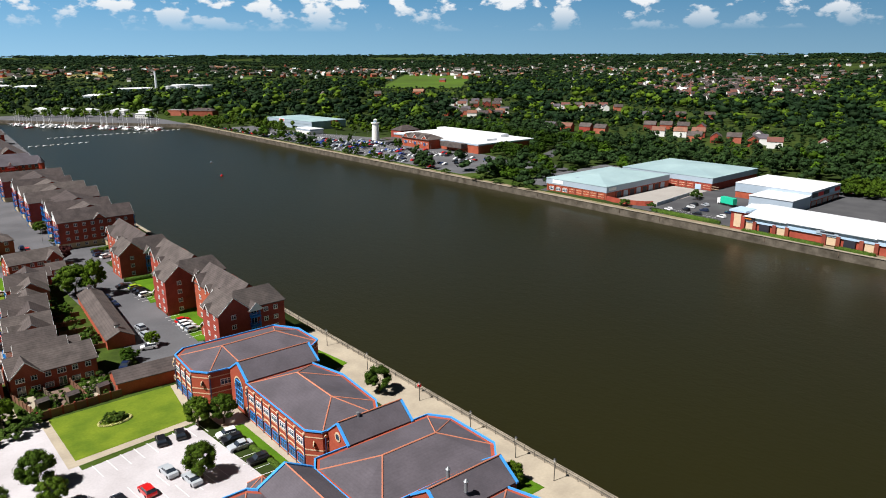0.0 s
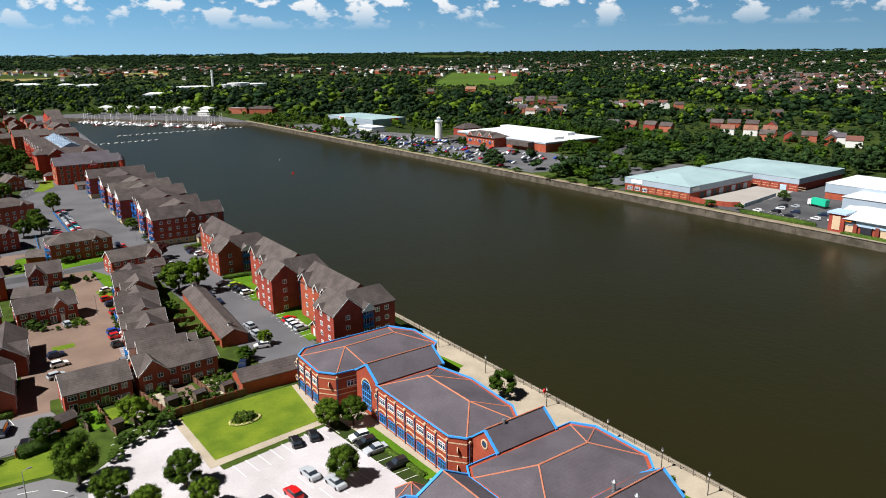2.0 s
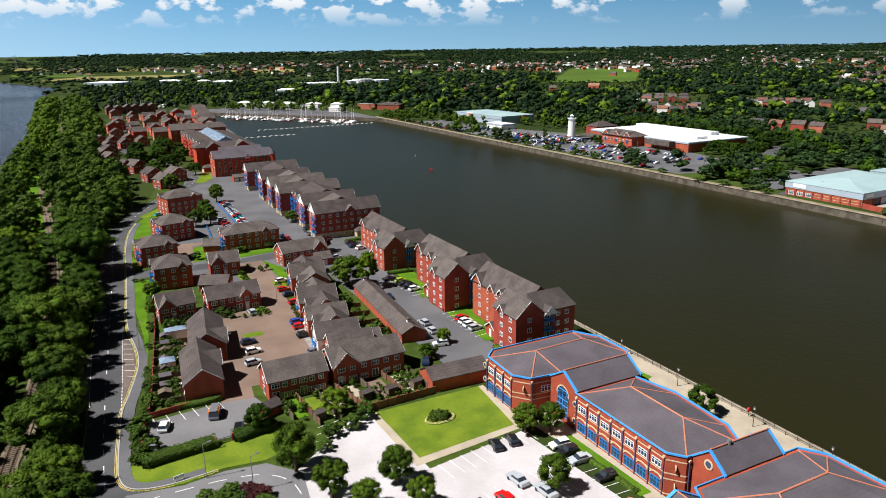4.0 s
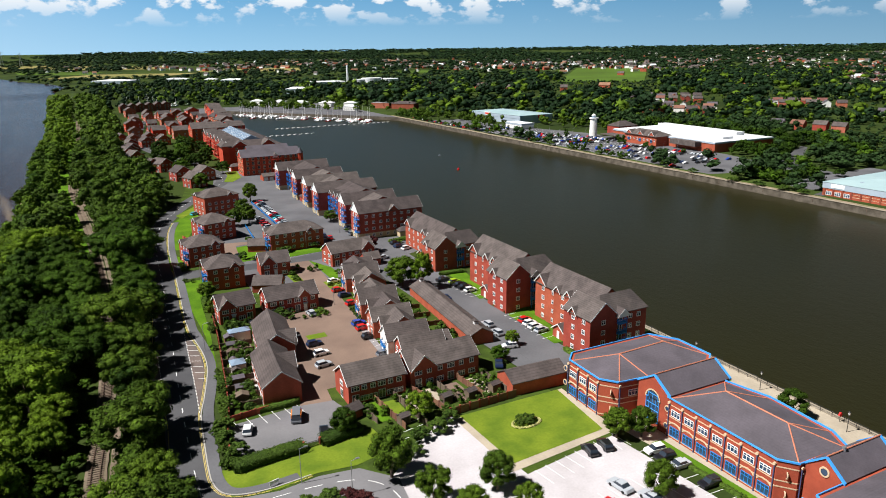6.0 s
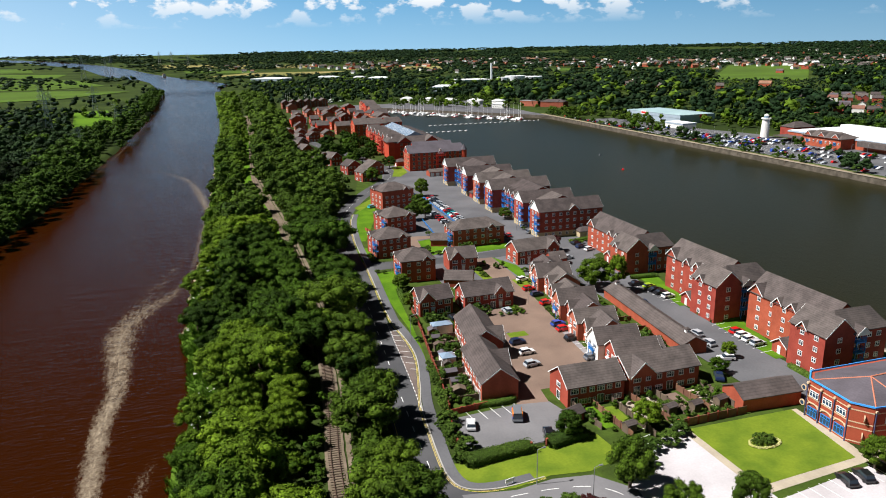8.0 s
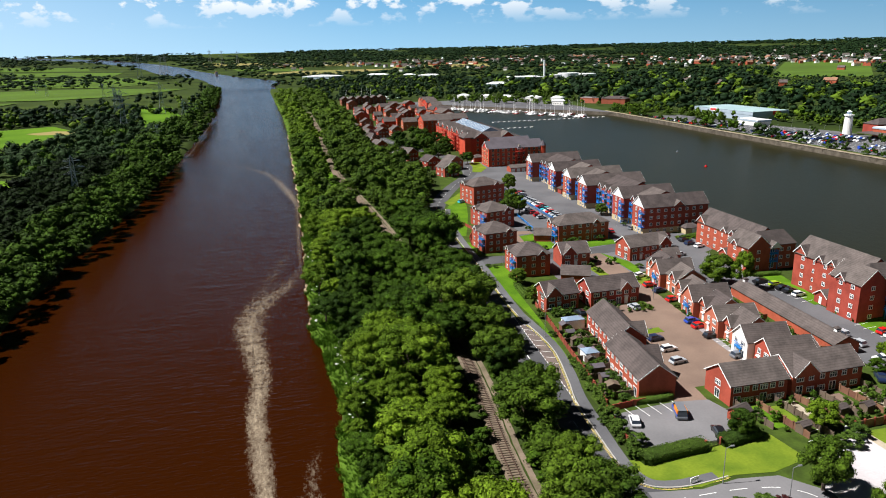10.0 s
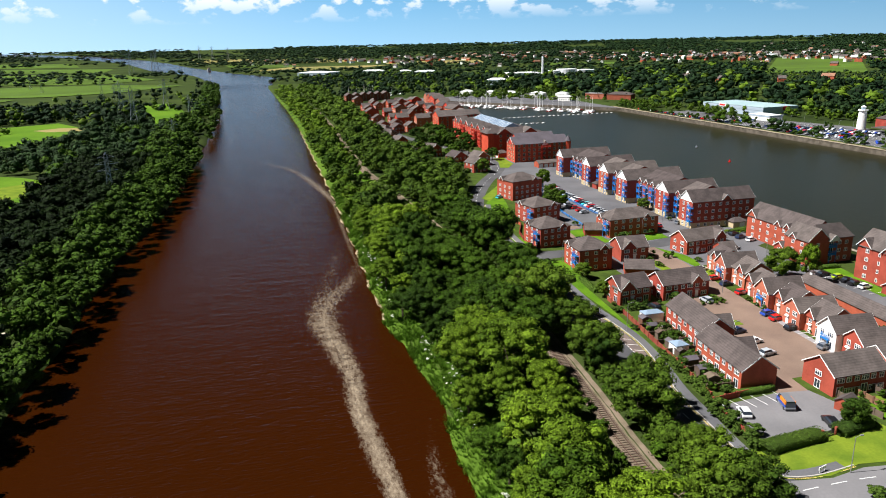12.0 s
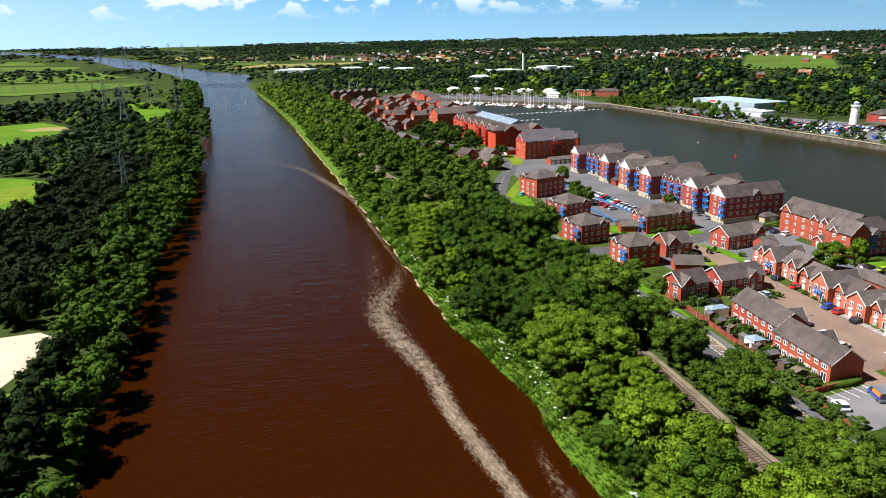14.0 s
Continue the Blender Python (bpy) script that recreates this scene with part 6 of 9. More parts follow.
part("chimney", Geo().tube((6, -10, 0), (6, -10, 42), 2.2, 1.8, 10), "roof_white", fac)
for sx, sy, sw, sd in ((52, 1880, 85, 60), (-55, 2840, 105, 40), (186, 1860, 55, 22), (250, 1780, 30, 18), (286, 1715, 50, 20), (340, 1330, 40, 18), (300, 1240, 36, 18), (395, 1190, 40, 20)):
    shed(sx, sy, sw, sd, 8, 3, "cladding", "cladding", "roof_white", "far white industrial shed among trees", -35, lo=6, name="industrial_shed")


# ---- vegetation ----
def icosphere(level):
    bm = bmesh.new()
    bmesh.ops.create_icosphere(bm, subdivisions=level, radius=1.0)
    v = np.array([p.co[:] for p in bm.verts])
    f = np.array([[q.index for q in t.verts] for t in bm.faces])
    bm.free()
    return v, f


ICO1, ICO2 = icosphere(1), icosphere(2)
nrng = np.random.default_rng(5)


def crown_arrays(lumps, leaves, leaf, rng, flat=0.85, base=0.25, spread=0.33, size=(0.13, 0.2), reach=(0.55, 1.1)):
    """Leaf sprays over a crown about 1 wide and 1 high, standing on z = 0: rough inner lumps, then many small leaf clumps."""
    vs, fs = [], []
    cent = []
    mid = (1 + base) / 2
    high = (1 - base) / 2
    for i in range(lumps):
        d = rng.normal(size=3)
        d /= np.linalg.norm(d)
        if d[2] < -0.75:
            d[2] = -d[2]
        k = rng.uniform(*reach)
        r = rng.uniform(*size)
        c = np.array([d[0] * spread * k, d[1] * spread * k, mid + d[2] * (high - 0.13) * k])
        cent.append((c, r))
        v = ICO1[0] * (1 + rng.uniform(-0.22, 0.22, (len(ICO1[0]), 1))) * r * np.array([1, 1, flat]) * 0.8 + c
        fs.append(ICO1[1] + sum(len(x) for x in vs))
        vs.append(v)
    per = leaves // lumps
    for c, r in cent:
        d = rng.normal(size=(per, 3))
        d /= np.linalg.norm(d, axis=1)[:, None]
        d[:, 2] = np.where(d[:, 2] < -0.45, -d[:, 2], d[:, 2])
        p = c + d * r * rng.uniform(0.8, 1.2, (per, 1)) * np.array([1, 1, flat])
        u = np.cross(d, rng.normal(size=(per, 3)))
        u /= np.linalg.norm(u, axis=1)[:, None]
        w = np.cross(d, u)
        # tilt each spray away from the surface
        u = u + d * rng.uniform(-0.5, 0.5, (per, 1))
        s = leaf * rng.uniform(0.6, 1.3, (per, 1))
        q = np.stack([p - u * s, p - w * s * 0.8 + d * s * 0.25, p + (u + w) * s * 0.8 + d * s * 0.1], axis=1).reshape(-1, 3)
        k = sum(len(x) for x in vs)
        fs.append(np.arange(per * 3).reshape(-1, 3) + k)
        vs.append(q)
    return np.concatenate(vs), np.concatenate(fs)


def fast_mesh(name, v, f, mat):
    me = bpy.data.meshes.new(name)
    me.vertices.add(len(v))
    me.vertices.foreach_set("co", np.asarray(v, dtype=np.float32).ravel())
    me.loops.add(len(f) * 3)
    me.loops.foreach_set("vertex_index", np.asarray(f, dtype=np.int32).ravel())
    me.polygons.add(len(f))
    me.polygons.foreach_set("loop_start", np.arange(len(f), dtype=np.int32) * 3)
    me.materials.append(M[mat])
    me.update(calc_edges=True)
    return me


NEAR = {}
for key, mat, count in (("oak", "leaf", 4), ("willow", "leaf_light", 3), ("bush", "leaf_bush", 2), ("copper", "leaf_copper", 1), ("dark", "leaf_shade", 3), ("verge", "leaf_garden", 3)):
    NEAR[key] = []
    for i in range(count):
        big = key in ("oak", "willow", "dark", "verge")
        v, f = crown_arrays(62 if big else 24, 6200 if big else 1500, 0.0185 if big else 0.042, nrng, base=0.02 if key == "bush" else 0.10, size=(0.06, 0.125) if big else (0.075, 0.15), spread=0.38, reach=(0.6, 1.1))
        NEAR[key].append(fast_mesh("crown", v, f, mat))
NEAR["round"] = []
for i in range(3):
    v, f = crown_arrays(60, 5400, 0.0195, nrng, base=0.06, size=(0.08, 0.13), spread=0.37, reach=(0.75, 1.02))
    NEAR["round"].append(fast_mesh("crown", v, f, "leaf_garden"))
NEAR["gold"] = [fast_mesh("crown", *crown_arrays(24, 1500, 0.042, nrng, base=0.02, size=(0.075, 0.15), spread=0.38, reach=(0.6, 1.1)), "leaf_light")]
FAR = [crown_arrays(7, 98, 0.08, nrng, base=0.05, size=(0.16, 0.25), spread=0.29) for i in range(6)]
MID = [crown_arrays(18, 432, 0.048, nrng, base=0.06, size=(0.10, 0.19), spread=0.35) for i in range(5)]
DOT = [crown_arrays(1, 7, 0.2, nrng, base=0.0, size=(0.34, 0.42), spread=0.08) for i in range(8)]
SPECK = [crown_arrays(2, 8, 0.19, nrng, base=0.0, size=(0.26, 0.36), spread=0.2) for i in range(10)]


def trunk_mesh():
    g = Geo()
    g.tube((0, 0, -0.05), (0.01, 0, 0.3), 0.035, 0.024, 7)
    for a in range(4):
        c, s = math.cos(a * 1.7), math.sin(a * 1.7)
        g.tube((0, 0, 0.22), (c * 0.16, s * 0.16, 0.5), 0.016, 0.007, 5)
    return g.mesh("trunk", "bark")


TRUNK = trunk_mesh()
trng = random.Random(21)


def tree(x, y, h, wide, key="oak", z=0.0, label="", group="", name="tree"):
    lab = label or {"round": "round-headed green broadleaf tree on its trunk", "oak": "leafy dark green broadleaf tree", "verge": "leafy mid-green roadside tree", "dark": "dense broadleaf tree with shade put into its leaf colour", "willow": "light green spreading willow tree", "bush": "rounded leafy green garden shrub", "gold": "low yellow-green hedge shrub", "copper": "dark copper-leaved ornamental tree"}[key]
    t = thing("shrub" if key in ("bush", "gold") else name, lab, "shrub" if key in ("bush", "gold") else "tree", pose(x, y, z, 0, 0, trng.uniform(0, 360)), group)
    sc = Matrix.Diagonal((wide, wide, h, 1))
    part("crown", trng.choice(NEAR[key]), None, t, m=sc)
    if key not in ("bush", "gold"):
        part("trunk", TRUNK, None, t, m=Matrix.Diagonal((h, h, h, 1)))
    return t


def woods(name, spots, mat, label, forms=None):
    """Far trees, each of lumps and leaf sprays, joined into one."""
    vs, fs, k = [], [], 0
    for x, y, z, w, h in spots:
        v, f = trng.choice(forms or FAR)
        a = trng.uniform(0, 6.28)
        c, s = math.cos(a) * w, math.sin(a) * w
        vs.append(np.stack([v[:, 0] * c - v[:, 1] * s + x, v[:, 0] * s + v[:, 1] * c + y, v[:, 2] * h + z], axis=1))
        fs.append(f + k)
        k += len(v)
    if vs:
        tagged(new(name, fast_mesh(name, np.concatenate(vs), np.concatenate(fs), mat)), label, "trees", "", "stuff")


def track_x(y):
    return min(TRACK, key=lambda p: abs(p.y - y)).x


def road_x(y):
    return min(ROAD[:110], key=lambda p: abs(p.y - y)).x


# grass strip beside the railway
S_("rail_verge", [(track_x(q) - 6.8, q) for q in range(215, 900, 12)] + [(track_x(q) - 1.9, q) for q in range(887, 214, -12)], 0.07, "grass", "strip of rough grass beside the railway", "grass")

# belt of trees between river, railway and road
belt = []
y = 60.0
while y < 1250:
    step = 6.8 if y < 200 else 7.6
    r = bank_right(y)
    east = road_x(y) - 6.0 if y < 345 else min(-8, road_x(y) - 6) if y < 478 else (-16 if y < 700 else -8)
    x = r + (6.0 if y < 270 else 5.0)
    while x < east + 1.5:
        px, py = min(east, x + trng.uniform(-2.4, 2.4)), y + trng.uniform(-3.0, 3.0)
        x += step
        off = px - track_x(py)
        closed = 196 < py < 300
        if closed and abs(off) < 2.6 or not closed and -(5.0 if py < 196 else trng.uniform(3.6, 5.6)) < off < (4.4 if py < 196 else trng.uniform(2.6, 4.0)):
            continue
        if 300 < py < 470 and -62 < px < -49 and trng.random() < 0.4:
            continue
        edge = min(1, (px - r) / 15)
        big = trng.uniform(6.0, 15.0) * (0.6 + 0.4 * edge)
        if off > 0:
            big *= 0.85 if py < 190 else 1.25 if py < 330 else 1.0
        elif off > -9 and not closed:
            big *= 0.7
        wll = px < track_x(py) - 3 and noise.noise((px * 0.03, py * 0.02, 9)) > -0.12
        belt.append((px, py, big, big * trng.uniform(0.95, 1.3), "willow" if wll else "verge" if off > 0 and py < 230 else "oak"))
    y += step
near_belt = sorted((b for b in belt if b[1] > 90), key=lambda b: math.hypot(b[0] + 100, b[1] - 60))
for px, py, hh, ww, kk in near_belt[:150]:
    tree(px, py, hh, ww, kk, -0.2, group="tree belt between river and railway")
rest = near_belt[150:] + [b for b in belt if b[1] <= 90]
woods("tree_belt", [(px, py, -0.3, ww, hh) for px, py, hh, ww, kk in rest if kk != "willow" and py < 620], "leaf_garden", "dense belt of trees along the river bank", MID)
woods("tree_belt_far", [(px, py, -0.3, ww, hh) for px, py, hh, ww, kk in rest if kk != "willow" and py >= 620], "leaf_garden", "dense belt of trees along the river bank")
woods("willow_belt", [(px, py, -0.3, ww, hh) for px, py, hh, ww, kk in rest if kk == "willow" and py < 620], "leaf_light", "dense belt of trees along the river bank", MID)
woods("willow_belt_far", [(px, py, -0.3, ww, hh) for px, py, hh, ww, kk in rest if kk == "willow" and py >= 620], "leaf_light", "dense belt of trees along the river bank")

def inside(poly, x, y):
    hit = False
    for (ax, ay), (bx, by) in zip(poly, poly[1:] + poly[:1]):
        if (ay > y) != (by > y) and x < (bx - ax) * (y - ay) / (by - ay) + ax:
            hit = not hit
    return hit


LOW = [[(-330, 330), (-205, 335), (-185, 300), (-300, 280)], [(-300, 640), (-262, 760), (-232, 690), (-270, 600)]]


OPEN = [[(-335, 335), (-218, 345), (-209, 412), (-211, 447), (-217, 495), (-238, 516), (-300, 552), (-355, 548)], [(-355, 548), (-300, 638), (-279, 688), (-255, 740), (-256, 795), (-300, 864), (-385, 815), (-475, 745), (-475, 575)],
        [(-300, 545), (-345, 545), (-330, 600), (-310, 610)], [(-170, 715), (-198, 765), (-218, 860), (-255, 1075), (-208, 1090), (-180, 925), (-171, 850)], [(-156, 560), (-143, 560), (-146, 1010), (-164, 960)],
        [(-240, 185), (-172, 190), (-168, 255), (-240, 262)],
        [(-1200, 1090), (-420, 1090), (-215, 1330), (-215, 1650), (-430, 1760), (-1200, 1760)],
        [(268, -320), (274, -320), (274, 1000), (268, 1000)],
        [(270, 40), (402, 40), (402, 254), (340, 254), (334, 262), (270, 256)], [(284, 318), (330, 308), (345, 350), (420, 368), (415, 516), (388, 532), (380, 600), (385, 695), (320, 700), (270, 790)],
        [(320, 260), (336, 258), (360, 320), (425, 366), (420, 374), (345, 332)],
        [(860, 1285), (1000, 1155), (1560, 1745), (1415, 1935)], [(80, 660), (330, 760), (300, 900), (200, 1030), (0, 1010), (-10, 660)],
        [(370, 1340), (550, 1340), (550, 1460), (370, 1460)], [(-40, 1760), (110, 1720), (150, 1930), (0, 1990)],
        [(-120, 2250), (120, 2150), (330, 2420), (20, 2480)], [(330, 2500), (640, 2350), (700, 2620), (380, 2700)], [(700, 2050), (900, 1950), (1000, 2080), (760, 2180)]]
OPEN.append([(280, 261), (372, 264), (372, 292), (300, 286), (280, 278)])
OPEN.append([f[0] for f in FAR_RIVER] + [f[1] for f in FAR_RIVER[::-1]])

# far bank
left = []
y = 60.0
while y < 1500:
    l0 = bank_left(y)
    depth = 60 if y < 520 else (38 if y < 800 else 16)
    x = l0 + 1.0
    while x > l0 - depth:
        px, py = x + trng.uniform(-2, 2), y + trng.uniform(-3, 3)
        x -= 8.0
        if any(inside(o, px, py) for o in OPEN[3:5]) and trng.random() < 0.9:
            continue
        if 205 < py < 262 and px < -170 and py > 190 or (190 < py <= 224 and px < -174):
            continue
        hh = trng.uniform(8.5, 14) * (0.72 if px > l0 - 6 else 1)
        if any(inside(o, px, py) for o in LOW):
            hh *= 0.4
        left.append((px, py, hh, hh * trng.uniform(1.0, 1.35)))
    y += 8.0
near_left = sorted(left, key=lambda q: math.hypot(q[0] + 130, q[1] - 100))[:40]
left = [q for q in left if q not in near_left]
# trees behind the water's edge take the leaves with shade in their colour
for px, py, hh, ww in near_left:
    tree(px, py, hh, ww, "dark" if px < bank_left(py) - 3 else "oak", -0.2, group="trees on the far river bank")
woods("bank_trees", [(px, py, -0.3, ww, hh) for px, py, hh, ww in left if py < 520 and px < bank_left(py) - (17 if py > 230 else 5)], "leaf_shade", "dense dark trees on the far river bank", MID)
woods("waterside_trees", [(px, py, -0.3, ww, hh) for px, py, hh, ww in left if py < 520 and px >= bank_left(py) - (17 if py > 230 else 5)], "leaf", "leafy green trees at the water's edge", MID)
woods("bank_trees_far", [(px, py, -0.3, ww, hh) for px, py, hh, ww in left if py >= 520], "leaf", "dense dark trees on the far river bank")


TOWNS = [[(455, 235), (560, 215), (690, 330), (610, 420), (520, 490), (470, 380)], [(620, 560), (690, 400), (800, 440), (840, 560), (830, 720), (680, 640)], [(480, 560), (560, 560), (790, 760), (710, 850)]]
# low scrub before the playing field
COPSE = [(620, 960), (760, 860), (1010, 1150), (850, 1290)]
SUBURB = [(1371, 1019), (930, 590), (1060, 450), (1935, 800), (1958, 1148)]

wood_spots = []
wr = random.Random(77)
# woods on the near side of the far shore
y = 60.0
while y < 1500:
    x = 275.0
    while x < 1750:
        d = math.hypot(x, y)
        step = 10.5 if d < 800 else 18.0
        px, py = x + wr.uniform(-4, 4), y + wr.uniform(-4, 4)
        x += step
        if any(inside(o, px, py) for o in OPEN):
            continue
        town = any(inside(o, px, py) for o in TOWNS)
        if inside(SUBURB, px, py) and wr.random() < 0.82:
            continue
        if wr.random() < (0.5 if town else 0.12) or noise.noise((px * 0.006, py * 0.006, 1)) < -0.42:
            continue
        hh = wr.uniform(7, 12.5) * (0.6 if town or inside(COPSE, px, py) else 1.45 if d > 800 else 1)
        wood_spots.append((px, py, -0.3, hh * wr.uniform(1.05, 1.5), hh))
    y += 10.5 if y < 700 else 16.0
# dense woods about the golf course
y = 130.0
while y < 1010:
    x = -470.0
    while x < -156:
        px, py = x + wr.uniform(-4, 4), y + wr.uniform(-4, 4)
        x += 9.5
        if px > bank_left(py) - (58 if py < 520 else 36 if py < 800 else 14) or any(inside(o, px, py) for o in OPEN):
            continue
        if noise.noise((px * 0.010, py * 0.010, 5)) < -0.5 or wr.random() < 0.04:
            continue
        hh = wr.uniform(7.5, 13) * (0.38 if any(inside(o, px, py) for o in LOW) else 1)
        wood_spots.append((px, py, -0.3, hh * wr.uniform(1.0, 1.35), hh))
    y += 9.5
# woods and hedges left of the river and ahead
for i in range(5200):
    px, py = wr.uniform(-1500, 300), wr.uniform(1000, 1800)
    if bank_left(py) - 12 < px < -12 or (px > -12 and py < 1030):
        continue
    if any(inside(o, px, py) for o in OPEN):
        continue
    if px < -160 and wr.random() < 0.7:
        continue
    if px < -160 and noise.noise((px * 0.008, py * 0.008, 5)) < -0.25:
        continue
    hh = wr.uniform(8, 13)
    wood_spots.append((px, py, -0.3, hh * wr.uniform(0.95, 1.3), hh))
for cx, cy, n, sp in ((-306, 664, 5, 7), (-336, 640, 7, 12), (-268, 536, 7, 8), (-285, 520, 8, 12), (-345, 770, 8, 14), (-400, 690, 10, 20), (-320, 430, 8, 14), (-205, 965, 5, 8), (-228, 985, 6, 12)):
    for i in range(n):
        hh = wr.uniform(8, 12)
        wood_spots.append((cx + wr.gauss(0, sp), cy + wr.gauss(0, sp), -0.3, hh * wr.uniform(1.0, 1.3), hh))
golf = [s for s in wood_spots if s[0] < -150 and s[1] < 460]
# leaf colour darkened here for the sides turned from the sun
woods("golf_woods", [s for s in golf if s[1] < 280], "leaf_shade", "trees along the golf course, shade put into leaf colour", MID)
woods("golf_woods_far", [s for s in golf if s[1] >= 280], "leaf_shade", "trees along the golf course, shade put into leaf colour")
wood_spots = [s for s in wood_spots if not (s[0] < -150 and s[1] < 460)]
close = [s for s in wood_spots if math.hypot(s[0] + 50, s[1]) < 760]
woods("woodland", [s for i, s in enumerate(close) if i % 10], "leaf_far", "mixed broadleaf woodland between houses and fields")
woods("light_woodland", close[::10], "leaf", "lighter green trees among the woodland")
beyond = [s for s in wood_spots if math.hypot(s[0] + 50, s[1]) >= 760]
woods("woodland_far", [s for i, s in enumerate(beyond) if i % 5], "leaf_far", "mixed broadleaf woodland between houses and fields", SPECK)
woods("light_woodland_far", beyond[::5], "leaf_garden", "lighter green trees among the woodland", SPECK)
spots = []
for i in range(30000):
    a, r = wr.uniform(-0.62, 1.25), 1450 + 3450 * wr.random() ** 0.6
    px, py = math.sin(a) * r - 60, math.cos(a) * r
    if py < 200 or abs(px) > 4700 or any(inside(o, px, py) for o in OPEN):
        continue
    nn = noise.noise((px * 0.0022, py * 0.0022, 8)) + 0.5 * noise.noise((px * 0.009, py * 0.009, 2))
    if nn < (0.05 if a < -0.02 else -0.22):
        continue
    if a < 0.03 and py < 3900 and wr.random() < 0.4:
        continue
    hh = wr.uniform(7, 14)
    ww = hh * wr.uniform(1.1, 2.2) * (1.0 + 0.8 * (r - 1450) / 3450)
    spots.append((px, py, rise(px, py) - 1, ww, hh))
woods("distant_woods", spots, "leaf_far", "distant woods fading towards low hills", DOT)


# ---- cars ----
def wheel_mesh():
    g = Geo().tube((0, -0.1, 0), (0, 0.1, 0), 0.31, None, 12)
    return g.mesh("wheel", "rubber")


WHEEL = wheel_mesh()
CARS = {}


def car_meshes(kind, mat):
    L, W = {"hatch": (3.9, 1.72), "saloon": (4.5, 1.78), "van": (5.0, 1.95)}[kind]
    h = L / 2
    low = [(-h, 0.3), (-h - 0.02, 0.62), (-h + 0.12, 0.92), (-h * 0.45, 0.98), (h * 0.52, 0.95), (h * 0.93, 0.80), (h, 0.55), (h - 0.02, 0.3)]
    body = Geo().extrude_x([(a, z) for a, z in low], -W / 2, W / 2).turned(pose(0, 0, 0, 0, 0, -90))
    top = {"hatch": 1.48, "saloon": 1.42, "van": 2.05}[kind]
    x0, x1, x2, x3 = {"hatch": (-h + 0.1, -h + 0.42, 0.25, 0.95), "saloon": (-h + 0.75, -h + 1.35, 0.3, 1.05), "van": (-h + 0.05, -h + 0.2, 1.25, 1.95)}[kind]
    w0, w1 = W / 2 - 0.06, W / 2 - 0.2
    glass = Geo().add([(x0, -w0, 0.93), (x3, -w0, 0.9), (x3, w0, 0.9), (x0, w0, 0.93), (x1, -w1, top - 0.03), (x2, -w1, top - 0.03), (x2, w1, top - 0.03), (x1, w1, top - 0.03)],
                      [(0, 1, 5, 4), (1, 2, 6, 5), (2, 3, 7, 6), (3, 0, 4, 7), (4, 5, 6, 7)])
    roof = Geo().box(x1 - 0.05, -w1 - 0.02, top - 0.05, x2 + 0.05, w1 + 0.02, top + 0.02)
    prof = low[:3] + [(x0, 0.95), (x1, top), (x2, top), (x3, 0.93)] + low[5:]
    shell = Geo().extrude_x(prof, -W / 2 + 0.04, W / 2 - 0.04).turned(pose(0, 0, 0, 0, 0, -90))
    band = Geo().add([(x0 + 0.12, -W / 2 - 0.01, 0.97), (x3 - 0.1, -W / 2 - 0.01, 0.97), (x2 - 0.02, -W / 2 - 0.01, top - 0.1), (x1 + 0.04, -W / 2 - 0.01, top - 0.1),
                      (x0 + 0.12, W / 2 + 0.01, 0.97), (x3 - 0.1, W / 2 + 0.01, 0.97), (x2 - 0.02, W / 2 + 0.01, top - 0.1), (x1 + 0.04, W / 2 + 0.01, top - 0.1)],
                     [(0, 1, 2, 3), (7, 6, 5, 4), (1, 5, 6, 2), (0, 3, 7, 4)])
    return body.mesh("body", mat), glass.mesh("cabin_glass", "glass"), roof.mesh("car_roof", mat), L, W, shell.mesh("car", mat), band.mesh("cabin_glass", "glass")


def car(x, y, rot, colour, kind="hatch", wheels=True, group="parked cars"):
    key = (kind, colour)
    if key not in CARS:
        CARS[key] = car_meshes(kind, "car_" + colour)
    body, glass, roof, L, W, shell, band = CARS[key]
    lab = f"{colour} parked {'van' if kind == 'van' else 'car'} standing on the tarmac"
    if not wheels:
        c = thing("car", lab, "car", pose(x, y, 0.04, 0, 0, rot), group, "", shell)
        part("cabin_glass", band, None, c)
        return c
    c = thing("van" if kind == "van" else "car", lab, "van" if kind == "van" else "car", pose(x, y, 0.06, 0, 0, rot), group)
    part("body", body, None, c)
    part("cabin_glass", glass, None, c)
    part("car_roof", roof, None, c)
    for sx in (-1, 1):
        for sy in (-1, 1):
            part("wheel", WHEEL, None, c, m=pose(sx * L * 0.31, sy * (W / 2 - 0.08), 0.31))
    return c


for x, y, col, rot in ((33.6, 124.9, "black", 80), (37.2, 125.0, "black", 78), (31.2, 113.9, "silver", 96), (33.5, 109.0, "silver", 96), (44.0, 119.4, "white", 175), (44.0, 116.9, "black", 177),
                       (44.2, 113.8, "silver", 178), (44.8, 107.5, "black", 178), (26.6, 110.4, "red", 96), (22.3, 110.4, "black", 96)):
    car(x, y, rot, col, "hatch" if col != "silver" else "saloon", group="cars in the office car park")
for x, y, col, rot in ((24.5, 240.5, "white", 15), (22.8, 231.6, "red", 5), (23.0, 226.2, "navy", 5), (22.6, 218.8, "red", 10), (18.8, 203.1, "blue", 5), (18.6, 199.6, "red", 5), (9.7, 216.5, "silver", 95),
                       (-6.0, 216.6, "black", 95), (17.9, 193.4, "black", 5), (17.2, 181.7, "grey", 5), (4.2, 195.6, "navy", 5), (4.0, 189.3, "white", 5), (2.5, 182.8, "silver", 8)):
    car(x, y, rot, col, group="cars in the paved court")
